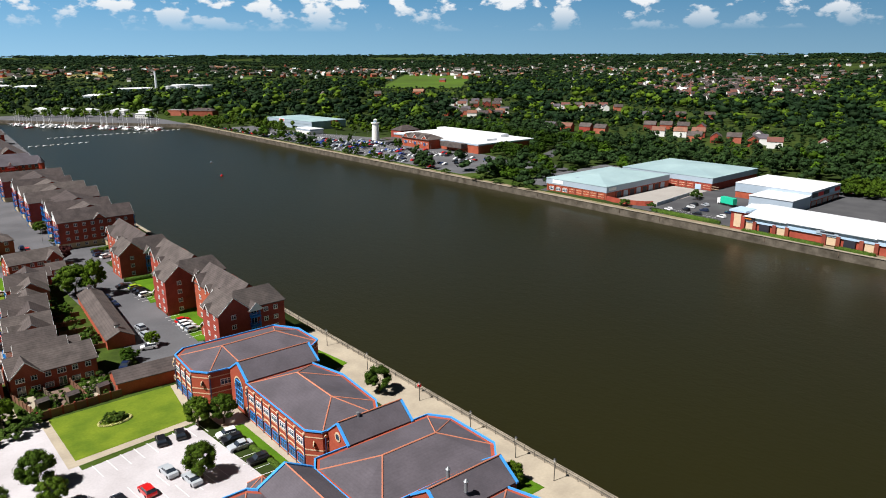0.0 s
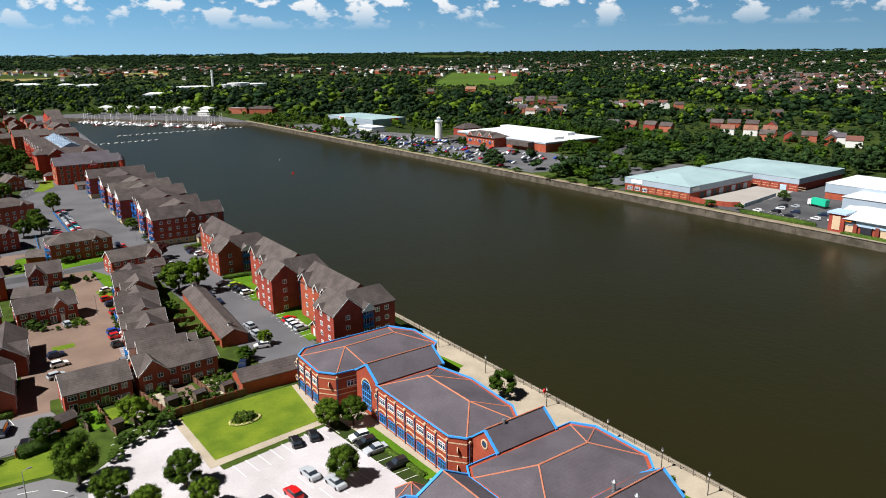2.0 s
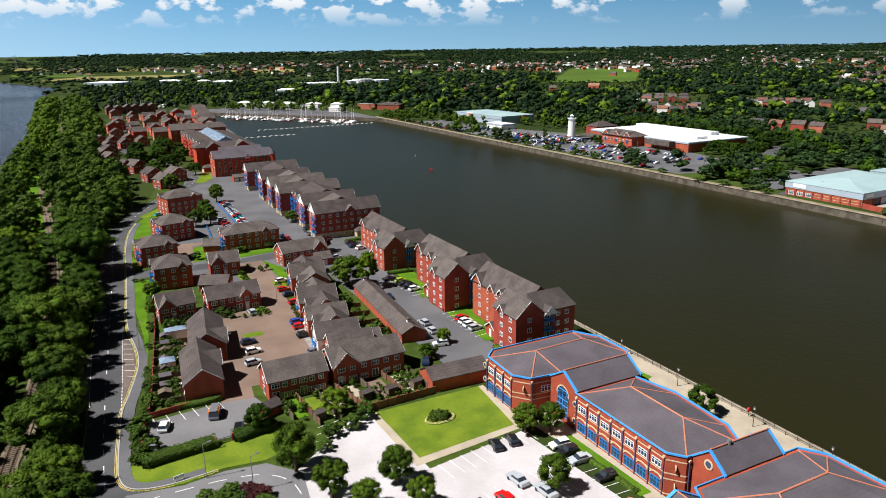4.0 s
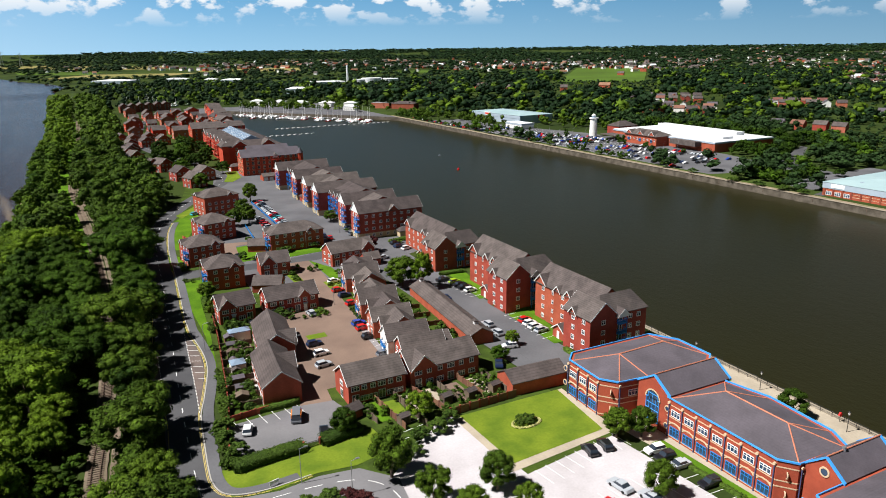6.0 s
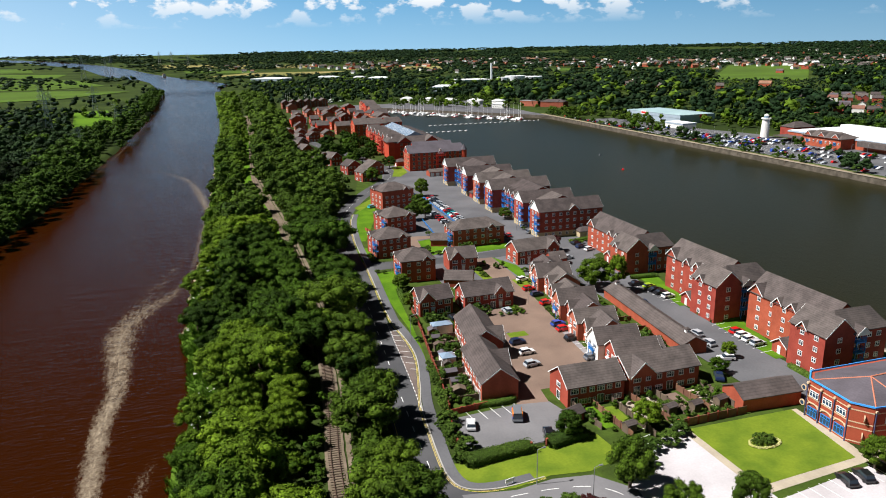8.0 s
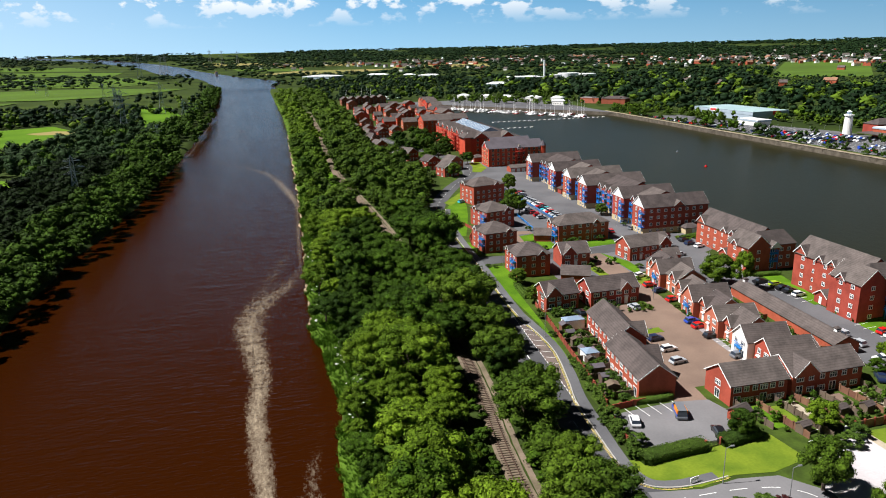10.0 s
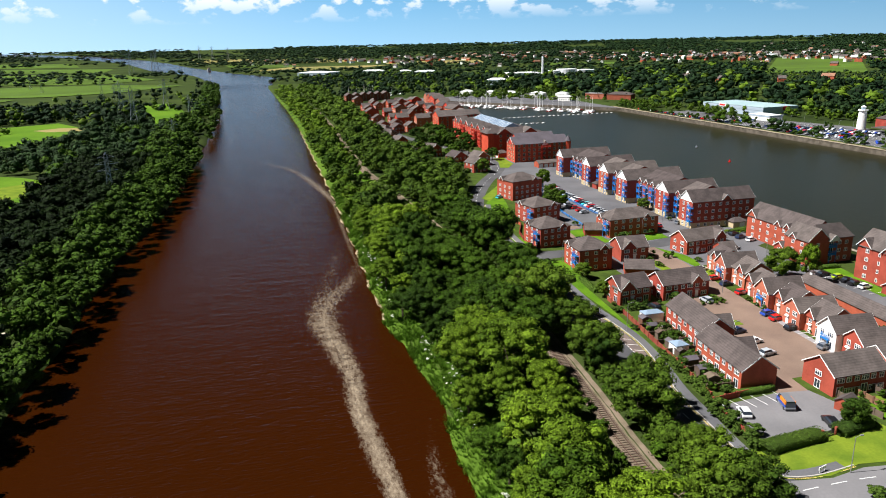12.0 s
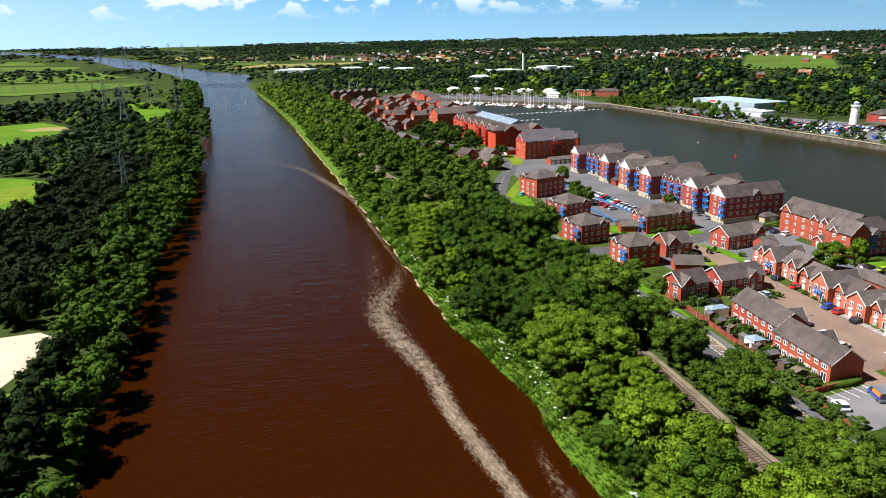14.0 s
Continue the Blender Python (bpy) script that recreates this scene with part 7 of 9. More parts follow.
for x, y, col, rot in ((58.6, 181.2, "white", 5), (58.5, 178.6, "white", 5), (58.6, 175.9, "silver", 5), (58.8, 183.8, "red", 8), (58.0, 212.2, "white", 5), (57.8, 215.6, "black", 5), (57.6, 218.2, "black", 5), (57.6, 221.4, "lime", 5),
                       (55.2, 225.0, "black", 5), (48.1, 209.7, "navy", 95), (47.9, 217.2, "navy", 95), (47.6, 180.0, "silver", 95), (45.9, 171.2, "white", 165), (48.4, 186, "silver", 95), (38.4, 163.9, "navy", 60)):
    car(x, y, rot, col, "saloon" if col in ("navy", "black") else "hatch", group="cars by the flats")
for x, y, col, rot in ((59.5, 272.8, "black", 15), (59.0, 268.4, "navy", 15), (60.3, 264.2, "white", 15), (47.6, 261.5, "silver", 10), (48.4, 257.0, "silver", 10), (52.5, 323, "white", 30), (52.0, 303.5, "grey", 20), (50.5, 294, "grey", 20),
                       (40.3, 292.2, "red", 90), (39.2, 296.4, "navy", 90), (-19.6, 161.5, "white", 72), (-6.8, 154.0, "black", 74), (0.7, 362.7, "teal", 30), (11.7, 481.0, "red", 40), (38.3, 488.3, "navy", 90), (3.5, 284, "black", 95)):
    car(x, y, rot, col, group="cars about the estate")
van = car(-9.8, 162.2, 72, "grey", "van")
part("side_stripe", Geo().box(-2.2, -1.0, 1.25, 0.4, 1.0, 1.9), "sign_orange", van, "bright orange side panels")
part("side_panel", Geo().box(-2.3, -1.01, 0.6, 1.8, 1.01, 1.2), "car_blue", van, "blue lower side panels")
crng = random.Random(3)
for i, y in enumerate(range(318, 374, 3)):
    car(30.8 + 0.02 * i + (y - 318) * 0.01, y + crng.uniform(-0.3, 0.3), 185, crng.choice(("silver", "white", "white", "red", "silver", "teal", "black")), group="cars in the railed car park")
for y in (322, 326, 331, 338):
    car(24.0, y, 5, crng.choice(("white", "red", "silver")), group="cars in the railed car park")
# supermarket and retail car parks
COLS = ("white", "silver", "grey", "black", "navy", "blue", "red", "silver", "white", "black")
for row in range(8):
    x = 279 + row * 6.6 + (1.2 if row % 2 else 0)
    y = 340.0
    while y < (600 if row < 5 else 505):
        y += 2.7
        busy = 0.75 if y > 430 else 0.42
        if crng.random() < busy * 0.66 and int(y / 22) % 5:
            car(x + crng.uniform(-0.3, 0.3), y, crng.choice((0, 180)) + crng.uniform(-3, 3), crng.choice(COLS), crng.choice(("hatch", "saloon")), False, "cars in the supermarket car park")
for k in range(34):
    car(277.0 + crng.uniform(-0.3, 0.3), 610 + k * 3.4, crng.uniform(-4, 4), crng.choice(COLS), "hatch", False, "cars along the far quay")
for x, y, col in ((282, 182, "white"), (287, 176, "black"), (283, 168, "black"), (292, 170, "navy"), (294, 178, "white"), (300, 180, "black"), (303, 176, "silver"), (286, 158, "white"), (288, 152, "white"), (296, 160, "navy"), (386, 146, "red"), (392, 152, "silver")):
    car(x, y, crng.uniform(60, 120), col, "hatch", False, "cars in the retail car park")
lorry = thing("lorry", "green and white box lorry parked in the yard", "lorry", pose(312, 170, 0.1, 0, 0, 75))
part("box_body", Geo().box(-4.5, -1.25, 1.0, 3.2, 1.25, 3.9), "sign_green", lorry)
part("cab", Geo().extrude_x([(-1.2, 0.5), (-1.2, 3.0), (1.2, 3.0), (1.2, 0.5)][::-1], 3.4, 5.2), "car_white", lorry)
part("windscreen", Geo().box(5.15, -1.1, 1.7, 5.25, 1.1, 2.8), "glass", lorry)
part("chassis", Geo().box(-4.4, -1.0, 0.5, 5.0, 1.0, 1.0), "iron", lorry)
for sx in (-3.2, -2.0, 4.0):
    for sy in (-1, 1):
        part("wheel", WHEEL, None, lorry, m=pose(sx, sy * 1.05, 0.42) @ Matrix.Scale(1.5, 4))

# ---- parking bays and other markings ----
def bays(name, x, y, dx, dy, n, step, length, turn):
    g = Geo()
    for i in range(n):
        m = pose(x + dx * step * i, y + dy * step * i, 0.075, 0, 0, turn)
        g.join(Geo().box(-length / 2, -0.06, -0.02, length / 2, 0.06, 0.0), m)
    setting(name, g, "paint_white", "white painted parking bay lines", "road marking")


bays("bay_lines", 22, 122.5, 0.98, 0.16, 9, 2.5, 4.8, 98)
bays("bay_lines_mid", 20, 111.0, 0.98, 0.16, 8, 2.5, 4.8, 98)
bays("bay_lines_low", 19, 105.5, 0.98, 0.16, 9, 2.5, 4.8, 98)
bays("bay_lines_side", 44.0, 120.7, 0.04, -1, 8, 2.5, 4.6, 178)
bays("bay_lines_west", 5.5, 138, 0.35, 0.94, 6, 2.6, 4.6, 10)
bays("bay_lines_flats", 58.2, 172, 0, 1, 8, 2.6, 4.2, 5)
bays("bay_lines_flats_b", 57.4, 208, -0.05, 1, 8, 2.6, 4.2, 5)
bays("bay_lines_visitor", -21, 165, 1, 0.06, 6, 2.6, 4.2, 100)
bays("bay_lines_court", 18.6, 180, 0.05, 1, 10, 2.7, 3.6, 5)
bays("bay_lines_retail", 284, 160, 0, 1, 10, 2.6, 4.6, 0)
for row in range(8):
    bays("bay_lines_market", 279 + row * 6.6, 386, 0, 1, 70, 2.7, 4.4, 0)
drive = smooth_line([(-26, 138.5), (-19, 138.6), (-12, 138.2), (-6, 136.5), (-2.5, 132), (-2, 124)], 8)
setting("drive_marks", dashes(drive, 0, 0.06, 0.16, 3.0, 2.4), "paint_white", "dashed white lines on the drive", "road marking")
hatch = Geo()
for k in range(8):
    yy = 190 + 3.4 * k
    half = 1.15 if 192 < yy < 212 else 0.7
    hatch.join(Geo().box(-half, -0.07, 0, half, 0.07, 0.01), pose(-23.5 + 0.04 * (yy - 195), yy, 0.045, 0, 0, -28))
setting("road_hatching", hatch, "paint_white", "hatched white marks in the widened road", "road marking")
lay = smooth_line([(-26.8, 172), (-25.6, 187), (-24.4, 205.2), (-23.4, 220)], 6)
setting("road_bay_line", dashes(lay, 0, 0.052, 0.16, 1.0, 0.7), "paint_white", "broken white line round the hatched bay", "road marking")
setting("lay_by_line", dashes(smooth_line([(-32.4, 178), (-32.2, 186), (-31.2, 207)], 6), 0, 0.052, 0.16, 1.0, 0.7), "paint_white", "broken white line along the lay-by", "road marking")

# ---- hedges, beds, shrubs and trees of the estate ----
hr = random.Random(9)


def hedge(pts, width, height, label="clipped green garden hedge row"):
    """A clipped hedge along a line: a rounded leafy bank with small sprays standing out of it."""
    line = smooth_line(pts, 5)
    outline = [(-0.5, 0.0), (-0.52, 0.7), (-0.4, 0.95), (0.0, 1.03), (0.4, 0.95), (0.52, 0.7), (0.5, 0.0)]
    v, f, n = [], [], len(line)
    for i, p in enumerate(line):
        d = (line[min(i + 1, n - 1)] - line[max(i - 1, 0)]).normalized()
        k = 0.55 if i in (0, n - 1) else 1.0
        for a, z in outline:
            q = p + Vector((d.y, -d.x)) * a * width * k * hr.uniform(0.92, 1.08)
            v.append((q.x, q.y, z * height * (0.8 if k < 1 else 1) * hr.uniform(0.94, 1.06) - 0.05))
    c = len(outline)
    for i in range(n - 1):
        for k in range(c - 1):
            a = i * c + k
            f += [(a, a + 1, a + c + 1), (a, a + c + 1, a + c)]
    f += [(0, k, k + 1) for k in range(1, c - 1)] + [((n - 1) * c, (n - 1) * c + k + 1, (n - 1) * c + k) for k in range(1, c - 1)]
    length = sum((b - a).length for a, b in zip(line, line[1:]))
    for s in range(int(length * (width + 2 * height) * 16)):
        t = hr.random() * (n - 1.001)
        i = int(t)
        p = line[i] + (line[i + 1] - line[i]) * (t - i)
        d = (line[i + 1] - line[i]).normalized()
        u = hr.random() * (c - 1.001)
        k = int(u)
        a = outline[k][0] + (outline[k + 1][0] - outline[k][0]) * (u - k)
        z = outline[k][1] + (outline[k + 1][1] - outline[k][1]) * (u - k)
        q = p + Vector((d.y, -d.x)) * a * width * 1.04
        o = Vector((q.x, q.y, z * height * 1.04))
        r = [Vector((hr.uniform(-1, 1), hr.uniform(-1, 1), hr.uniform(-0.8, 0.8))) * 0.17 for _ in range(3)]
        b = len(v)
        v += [tuple(o + x) for x in r]
        f.append((b, b + 1, b + 2))
    return tagged(new("hedge", fast_mesh("hedge", v, f, "leaf_bush")), label, "hedge", "hedges of the estate")


hedge([(-24.8, 149.3), (-19, 150.2), (-11.5, 150.8)], 3.0, 1.7, "long clipped hedge before the parking yard")
hedge([(-8.6, 150.6), (-4, 151.5), (0, 152.2)], 3.0, 1.7, "clipped hedge beside the gate")
hedge([(-17.5, 168.5), (-10, 168.2), (-7.5, 168.8)], 1.4, 1.2)
hedge([(45.2, 121), (46.2, 110), (46.8, 102)], 1.0, 0.6)
hedge([(-15.5, 232), (-14.5, 244)], 1.6, 1.5)
hedge([(58.5, 193), (58, 199)], 1.4, 1.0)
hedge([(57.3, 192.0), (68, 191.0)], 1.2, 0.9)
hedge([(57, 231), (66, 230)], 1.6, 1.2)
hedge([(57, 156), (57, 164)], 1.4, 1.0)
hedge([(269.8, 90), (270.2, 104)], 1.5, 1.2)
hedge([(269.8, 108), (270.2, 140)], 1.5, 1.2)
hedge([(274.6, 152), (275, 186)], 1.8, 1.5)
hedge([(60, 276), (72, 279)], 2.0, 1.2)
TREES_A = ((41.3, 126.6, 5.4, 5.2, "oak"), (45.6, 124.6, 5.4, 5.2, "oak"), (35.2, 109.0, 6.0, 5.4, "oak"), (13.1, 123.2, 6.2, 5.9, "oak"), (13.9, 115.2, 5.0, 4.6, "verge"), (-1.0, 134.8, 8.2, 7.4, "oak"), (2.0, 124.6, 6.0, 5.6, "verge"),
           (6.0, 119.2, 4.6, 5.0, "verge"), (11.4, 149.6, 6.0, 5.6, "willow"), (-3.4, 152.2, 4.8, 5.0, "oak"))
TREES_B = ((42.0, 226.5, 8.5, 10, "oak"), (46.4, 221.6, 10.0, 6.6, "willow"), (47.3, 268.5, 5.5, 6.5, "copper"), (50.0, 320, 4.5, 5.5, "oak"), (12.2, 332.2, 6.5, 6.5, "oak"), (18.6, 334.3, 7, 6.5, "oak"), (47.3, 172.3, 3.6, 3.4, "willow"),
           (40.0, 166.0, 3.2, 4.2, "willow"), (-14.6, 228.3, 4.6, 4.6, "oak"), (-13.5, 245.0, 4.5, 5.5, "oak"), (18.3, 344.0, 8, 7, "oak"), (29.3, 379.8, 8, 7, "oak"), (76.3, 116.0, 5.4, 5.6, "oak"), (74.5, 74, 3.6, 3.6, "willow"))
TREES_C = ((6.8, 507.8, 11, 12, "oak"), (17.3, 516.1, 11, 12, "oak"), (20.2, 492.1, 10, 10, "oak"), (4.9, 535.8, 10, 11, "oak"), (14.2, 430.0, 7, 8, "oak"), (8.7, 571.7, 10, 11, "oak"), (27, 500, 9, 9, "oak"), (20, 540, 11, 11, "oak"), (28, 600, 7, 8, "willow"), (30, 625, 7, 8, "oak"), (33, 470, 7, 8, "oak"), (34, 532, 9, 9, "oak"), (35, 562, 9, 9, "oak"), (24, 578, 10, 10, "oak"), (31, 588, 9, 9, "oak"), (11, 482, 8, 9, "oak"), (26, 556, 10, 10, "oak"))
for x, y, h, w, k in TREES_A + TREES_B + TREES_C:
    tree(x, y, h * 1.2, w * 1.22, "oak" if y > 460 else "round" if k == "oak" else k, 0.0)
SHRUBS = ((17.7, 149, 2.4, 3), (21.1, 282.0, 2.6, 3.2), (31.4, 283.0, 2.4, 3.2), (1.9, 219.0, 2.6, 4), (-16.5, 216.5, 2, 3), (29.0, 249.1, 1.6, 3), (14.5, 249.3, 1.6, 3), (-14.2, 195.0, 2, 3), (-16.2, 178, 2.6, 4), (-20.0, 174.1, 2.4, 3.4),
          (-17.3, 170.0, 2, 3), (-24.2, 158.9, 3.4, 4), (-22.8, 154.6, 2.4, 4), (-25.5, 151, 2, 3), (-23.2, 164, 3, 4), (60.6, 166.5, 1.6, 2.5), (-7.8, 209, 2.4, 3.5), (12.7, 217.6, 1.3, 3.2), (20.8, 213.5, 1.4, 1.8), (20.5, 206.5, 1.5, 2), (20.4, 209.8, 1.1, 1.5), (20.2, 193.7, 1.3, 2), (20.4, 190, 1.2, 1.8), (2.2, 220.2, 2.8, 3.6), (5.4, 220.3, 1.6, 2.2), (25.4, 236.2, 1.4, 2.4), (22.6, 238.4, 1.2, 2.2), (24, 241, 1.6, 2.4), (15.2, 248, 1.2, 2), (15, 254.7, 1.5, 2.4), (-17, 264, 1.3, 2.2), (-14.9, 262.7, 1.2, 2), (-15.8, 283, 1.5, 3), (4.9, 280.8, 3, 3.4), (12.9, 298.2, 1.4, 3), (19.3, 281.6, 2.6, 3), (33.4, 285, 2.2, 3), (3.5, 157, 2.2, 3), (8.4, 143.4, 2.8, 4.6), (12.6, 144.2, 3.0, 4.4), (16.2, 146.2, 3.0, 4.2), (5.6, 139.4, 2.0, 3.8), (20, 156, 1.8, 3), (26, 155, 1.6, 3), (30, 157, 2, 3))
for x, y, h, w in SHRUBS:
    tree(x, y, h, w, "bush", 0.0)
for x, y, h, w in ((59.2, 276.2, 1.3, 2.6), (61.8, 273.4, 1.2, 3.2), (65.2, 275.4, 1.1, 3.4), (68.8, 276.2, 1.2, 3.0)):
    tree(x, y, h, w, "gold", 0.0)
for x, y, k in ((-16.2, 133.6, "bush"), (-13.8, 132.4, "bush"), (-12.2, 133.8, "bush"), (-14.4, 130.6, "bush"), (-11.8, 130.4, "bush"), (-9.6, 132.4, "copper"), (-7.8, 130.4, "copper"), (-9.8, 129.2, "copper"), (-8.2, 127.8, "bush")):
    tree(x, y, 1.9, 4.2, k, 0.0)
SHRUBS_B = ((274.4, 201, 3.6, 6.5), (278.6, 188.6, 3.2, 5), (312.6, 187.4, 5.5, 6), (318, 189, 3, 5), (270, 258, 3, 7), (270.5, 270, 3, 8), (270.2, 284, 2.6, 8), (270, 300, 2.4, 8), (271, 330, 3, 7), (271, 352, 5, 7), (272, 392, 3, 6), (272, 415, 3, 6), (272, 445, 3.4, 6), (272, 470, 4, 7), (272, 492, 4, 8), (273, 560, 4, 8), (276, 592, 7, 9), (272, 640, 3.4, 7),
            (-18.5, 205, 1.4, 2.5), (0, 305, 2, 3.5), (8, 278, 1.6, 3), (50, 300, 1.5, 2.5), (58, 340, 1.4, 2.4), (12, 305, 1.8, 3))
for x, y, h, w in SHRUBS_B:
    tree(x, y, h, w, "bush", 0.0)
bed = [(32.0 + 3.2 * math.cos(a * 0.5236), 139.0 + 2.0 * math.sin(a * 0.5236)) for a in range(12)]
vs, fs, k = [], [], 0
for i in range(70):
    a = i * 0.0898
    v, f = FAR[i % len(FAR)]
    vs.append(np.stack([v[:, 0] * 0.7 + 29.3 + 3.0 * math.cos(a), v[:, 1] * 0.7 + 139.0 + 1.7 * math.sin(a), v[:, 2] * 0.4 + 0.05], axis=1))
    fs.append(f + k)
    k += len(v)
tagged(new("flower_border", fast_mesh("flower_border", np.concatenate(vs), np.concatenate(fs), "flower")), "border of pale yellow flowers round the bed", "flowers", "", "stuff")
for x, y, h in ((27.8, 139.2, 1.2), (29.6, 138.4, 1.5), (28.6, 140.0, 1.8), (30.6, 139.4, 1.6), (29.4, 139.4, 2.0)):
    tree(x, y, h, 2.3, "bush", 0.0)

# weeds and reeds on the river bank
tuft_v, tuft_f = [], []
for i in range(16):
    a, lean = i * 2.4, 0.25 + 0.5 * hr.random()
    cx, cy = math.cos(a), math.sin(a)
    b = len(tuft_v)
    tuft_v += [(-cy * 0.06 + cx * 0.1, cx * 0.06 + cy * 0.1, 0), (cy * 0.06 + cx * 0.1, -cx * 0.06 + cy * 0.1, 0), (cx * lean, cy * lean, 0.6 + 0.5 * hr.random())]
    tuft_f.append((b, b + 1, b + 2))
tuft_v, tuft_f = np.array(tuft_v), np.array(tuft_f)
vs, fs, k = [], [], 0
for i in range(9000):
    y = 95 + 330 * hr.random() ** 1.3
    x = bank_right(y) + hr.uniform(-0.5, 7.5)
    s = hr.uniform(0.35, 1.3) * (1.5 if noise.noise((x * 0.2, y * 0.2, 4)) > 0.1 else 0.8)
    vs.append(np.stack([tuft_v[:, 0] * s + x, tuft_v[:, 1] * s + y, tuft_v[:, 2] * s * 0.9 + ground_z(x, y)], axis=1))
    fs.append(tuft_f + k)
    k += len(tuft_v)
M["bank_grass"] = material("rank_grass", (0.075, 0.135, 0.014), 0.95, 0.3, 0.3, 2.0, hue=(0.05, 0.095, 0.010), spec=0.06)
M["weeds"] = leaf_material("bank_weeds", (0.055, 0.125, 0.008), (0.15, 0.27, 0.022))
tagged(new("bank_weeds", fast_mesh("bank_weeds", np.concatenate(vs), np.concatenate(fs), "weeds")), "rank light green weeds on the river bank", "weeds", "", "stuff")
bank_line = [Vector((bank_right(yy) + 5.0, yy)) for yy in range(60, 1200, 3)]
g = Geo()
cols = 6
for p in bank_line:
    for c in range(cols):
        x = p.x - 5.2 + 12.0 * c / (cols - 1)
        g.v.append((x, p.y, ground_z(x, p.y) + 0.07))
for i in range(len(bank_line) - 1):
    for c in range(cols - 1):
        a = i * cols + c
        g.f.append((a, a + 1, a + cols + 1, a + cols))
        g.m.append(0)
setting("bank_grass", g, "bank_grass", "rough bright grass on the river bank", "grass", smooth=True)
scrub = []
while len(scrub) < 900:
    y = hr.uniform(80, 420)
    x = hr.uniform(bank_right(y) + 9, road_x(y) - 5.5 if y < 345 else -18)
    if abs(x - track_x(y) - 0.8) < 3.0:
        continue
    s = hr.uniform(1.6, 3.4)
    scrub.append((x, y, -0.2, s * 1.4, s))
woods("scrub", scrub, "leaf", "low bushes and brambles under the tree belt")
edge = [Vector((bank_right(yy) + 0.4 * math.sin(yy * 0.37) + hr.uniform(-0.3, 0.3), yy)) for yy in range(236, 700, 2)]
setting("bank_mud", ribbon(edge, 0.9, WATER_RIVER + 0.12, jitter=0.7), "mud", "pale mud and scum along the waterline", "mud")


def foam(name, pts, label):
    """A drift of foam on the river: pts of x, y, width and thickness of cover."""
    line = smooth_line([(p[0], p[1]) for p in pts], 10)
    wd = np.interp(np.linspace(0, len(pts) - 1, len(line)), range(len(pts)), [p[2] for p in pts])
    cover = np.interp(np.linspace(0, len(pts) - 1, len(line)), range(len(pts)), [p[3] for p in pts])
    g, dens = Geo(), []
    cols = 9
    for i, p in enumerate(line):
        d = (line[min(i + 1, len(line) - 1)] - line[max(i - 1, 0)]).normalized()
        for c in range(cols):
            s = c / (cols - 1) * 2 - 1
            q = p + Vector((d.y, -d.x)) * s * wd[i] / 2
            g.v.append((q.x, q.y, WATER_RIVER + 0.06))
            dens.append(cover[i] * (1 - abs(s) ** 1.6))
    for i in range(len(line) - 1):
        for c in range(cols - 1):
            a = i * cols + c
            g.f.append((a, a + 1, a + cols + 1, a + cols))
            g.m.append(0)
    ob = tagged(new(name, g.mesh(name, "foam")), label, "foam", "", "structure")
    at = ob.data.attributes.new("cover", "FLOAT", "POINT")
    at.data.foreach_set("value", dens)


foam("foam_streak", [(-83, 95, 11, 0.74), (-86, 130, 10, 0.78), (-87.6, 158, 9, 0.8), (-88.6, 172, 10, 0.8), (-89.6, 189, 10, 0.82), (-88.8, 204, 11, 0.8), (-90, 218, 14, 0.8), (-92, 235, 19, 0.78), (-91.4, 247, 22, 0.74), (-88, 259, 25, 0.68), (-81, 271, 20, 0.64), (-76.5, 288, 9, 0.6)], "long tan foam streak drifting on the river")
foam("foam_wisps", [(-90, 200, 14, 0.5), (-91, 225, 26, 0.57), (-90, 250, 36, 0.60), (-87, 272, 34, 0.59), (-82, 300, 22, 0.56), (-77, 330, 12, 0.5)], "thin wisps of foam spreading beside the streak")
foam("foam_edge", [(-79, 100, 14, 0.64), (-80.5, 140, 13, 0.66), (-79.5, 165, 10, 0.62), (-76, 190, 3, 0.45), (-77, 240, 4, 0.5), (-76, 290, 6, 0.62), (-74.5, 350, 6, 0.66), (-73, 400, 6, 0.62)], "thin foam along the river's edge")
foam("foam_far", [(-72.5, 375, 6, 0.7), (-73.5, 400, 9, 0.72), (-77, 435, 15, 0.70), (-82, 468, 17, 0.66), (-88, 495, 17, 0.64), (-100, 520, 15, 0.62), (-112, 535, 18, 0.58), (-122, 560, 18, 0.54)], "pale foam line slanting across the river")
foam("foam_drift", [(-96, 600, 20, 0.5), (-104, 680, 34, 0.56), (-112, 760, 36, 0.55), (-120, 840, 20, 0.5)], "faint patch of foam in midstream")
foam("foam_far_edge", [(-143.5, 520, 5, 0.6), (-142, 640, 5, 0.6), (-143, 760, 6, 0.6), (-145, 900, 6, 0.58)], "foam along the far bank")

# ---- promenade railings, lamps, lifebuoy ----
rail_ob = thing("dock_railing", "black iron railing along the quay edge", "railing", pose(83.4, 0, 0.1))
post_me = Geo().tube((0, 0, 0), (0, 0, 1.15), 0.05, None, 6).mesh("post", "iron")
for i in range(96):
    part("post", post_me, None, rail_ob, m=pose(0, -30 + i * 2.5, 0))
for z in (0.6, 1.12):
    part("rail", Geo().tube((0, -31, z), (0, 212, z), 0.035, None, 6), "iron", rail_ob)


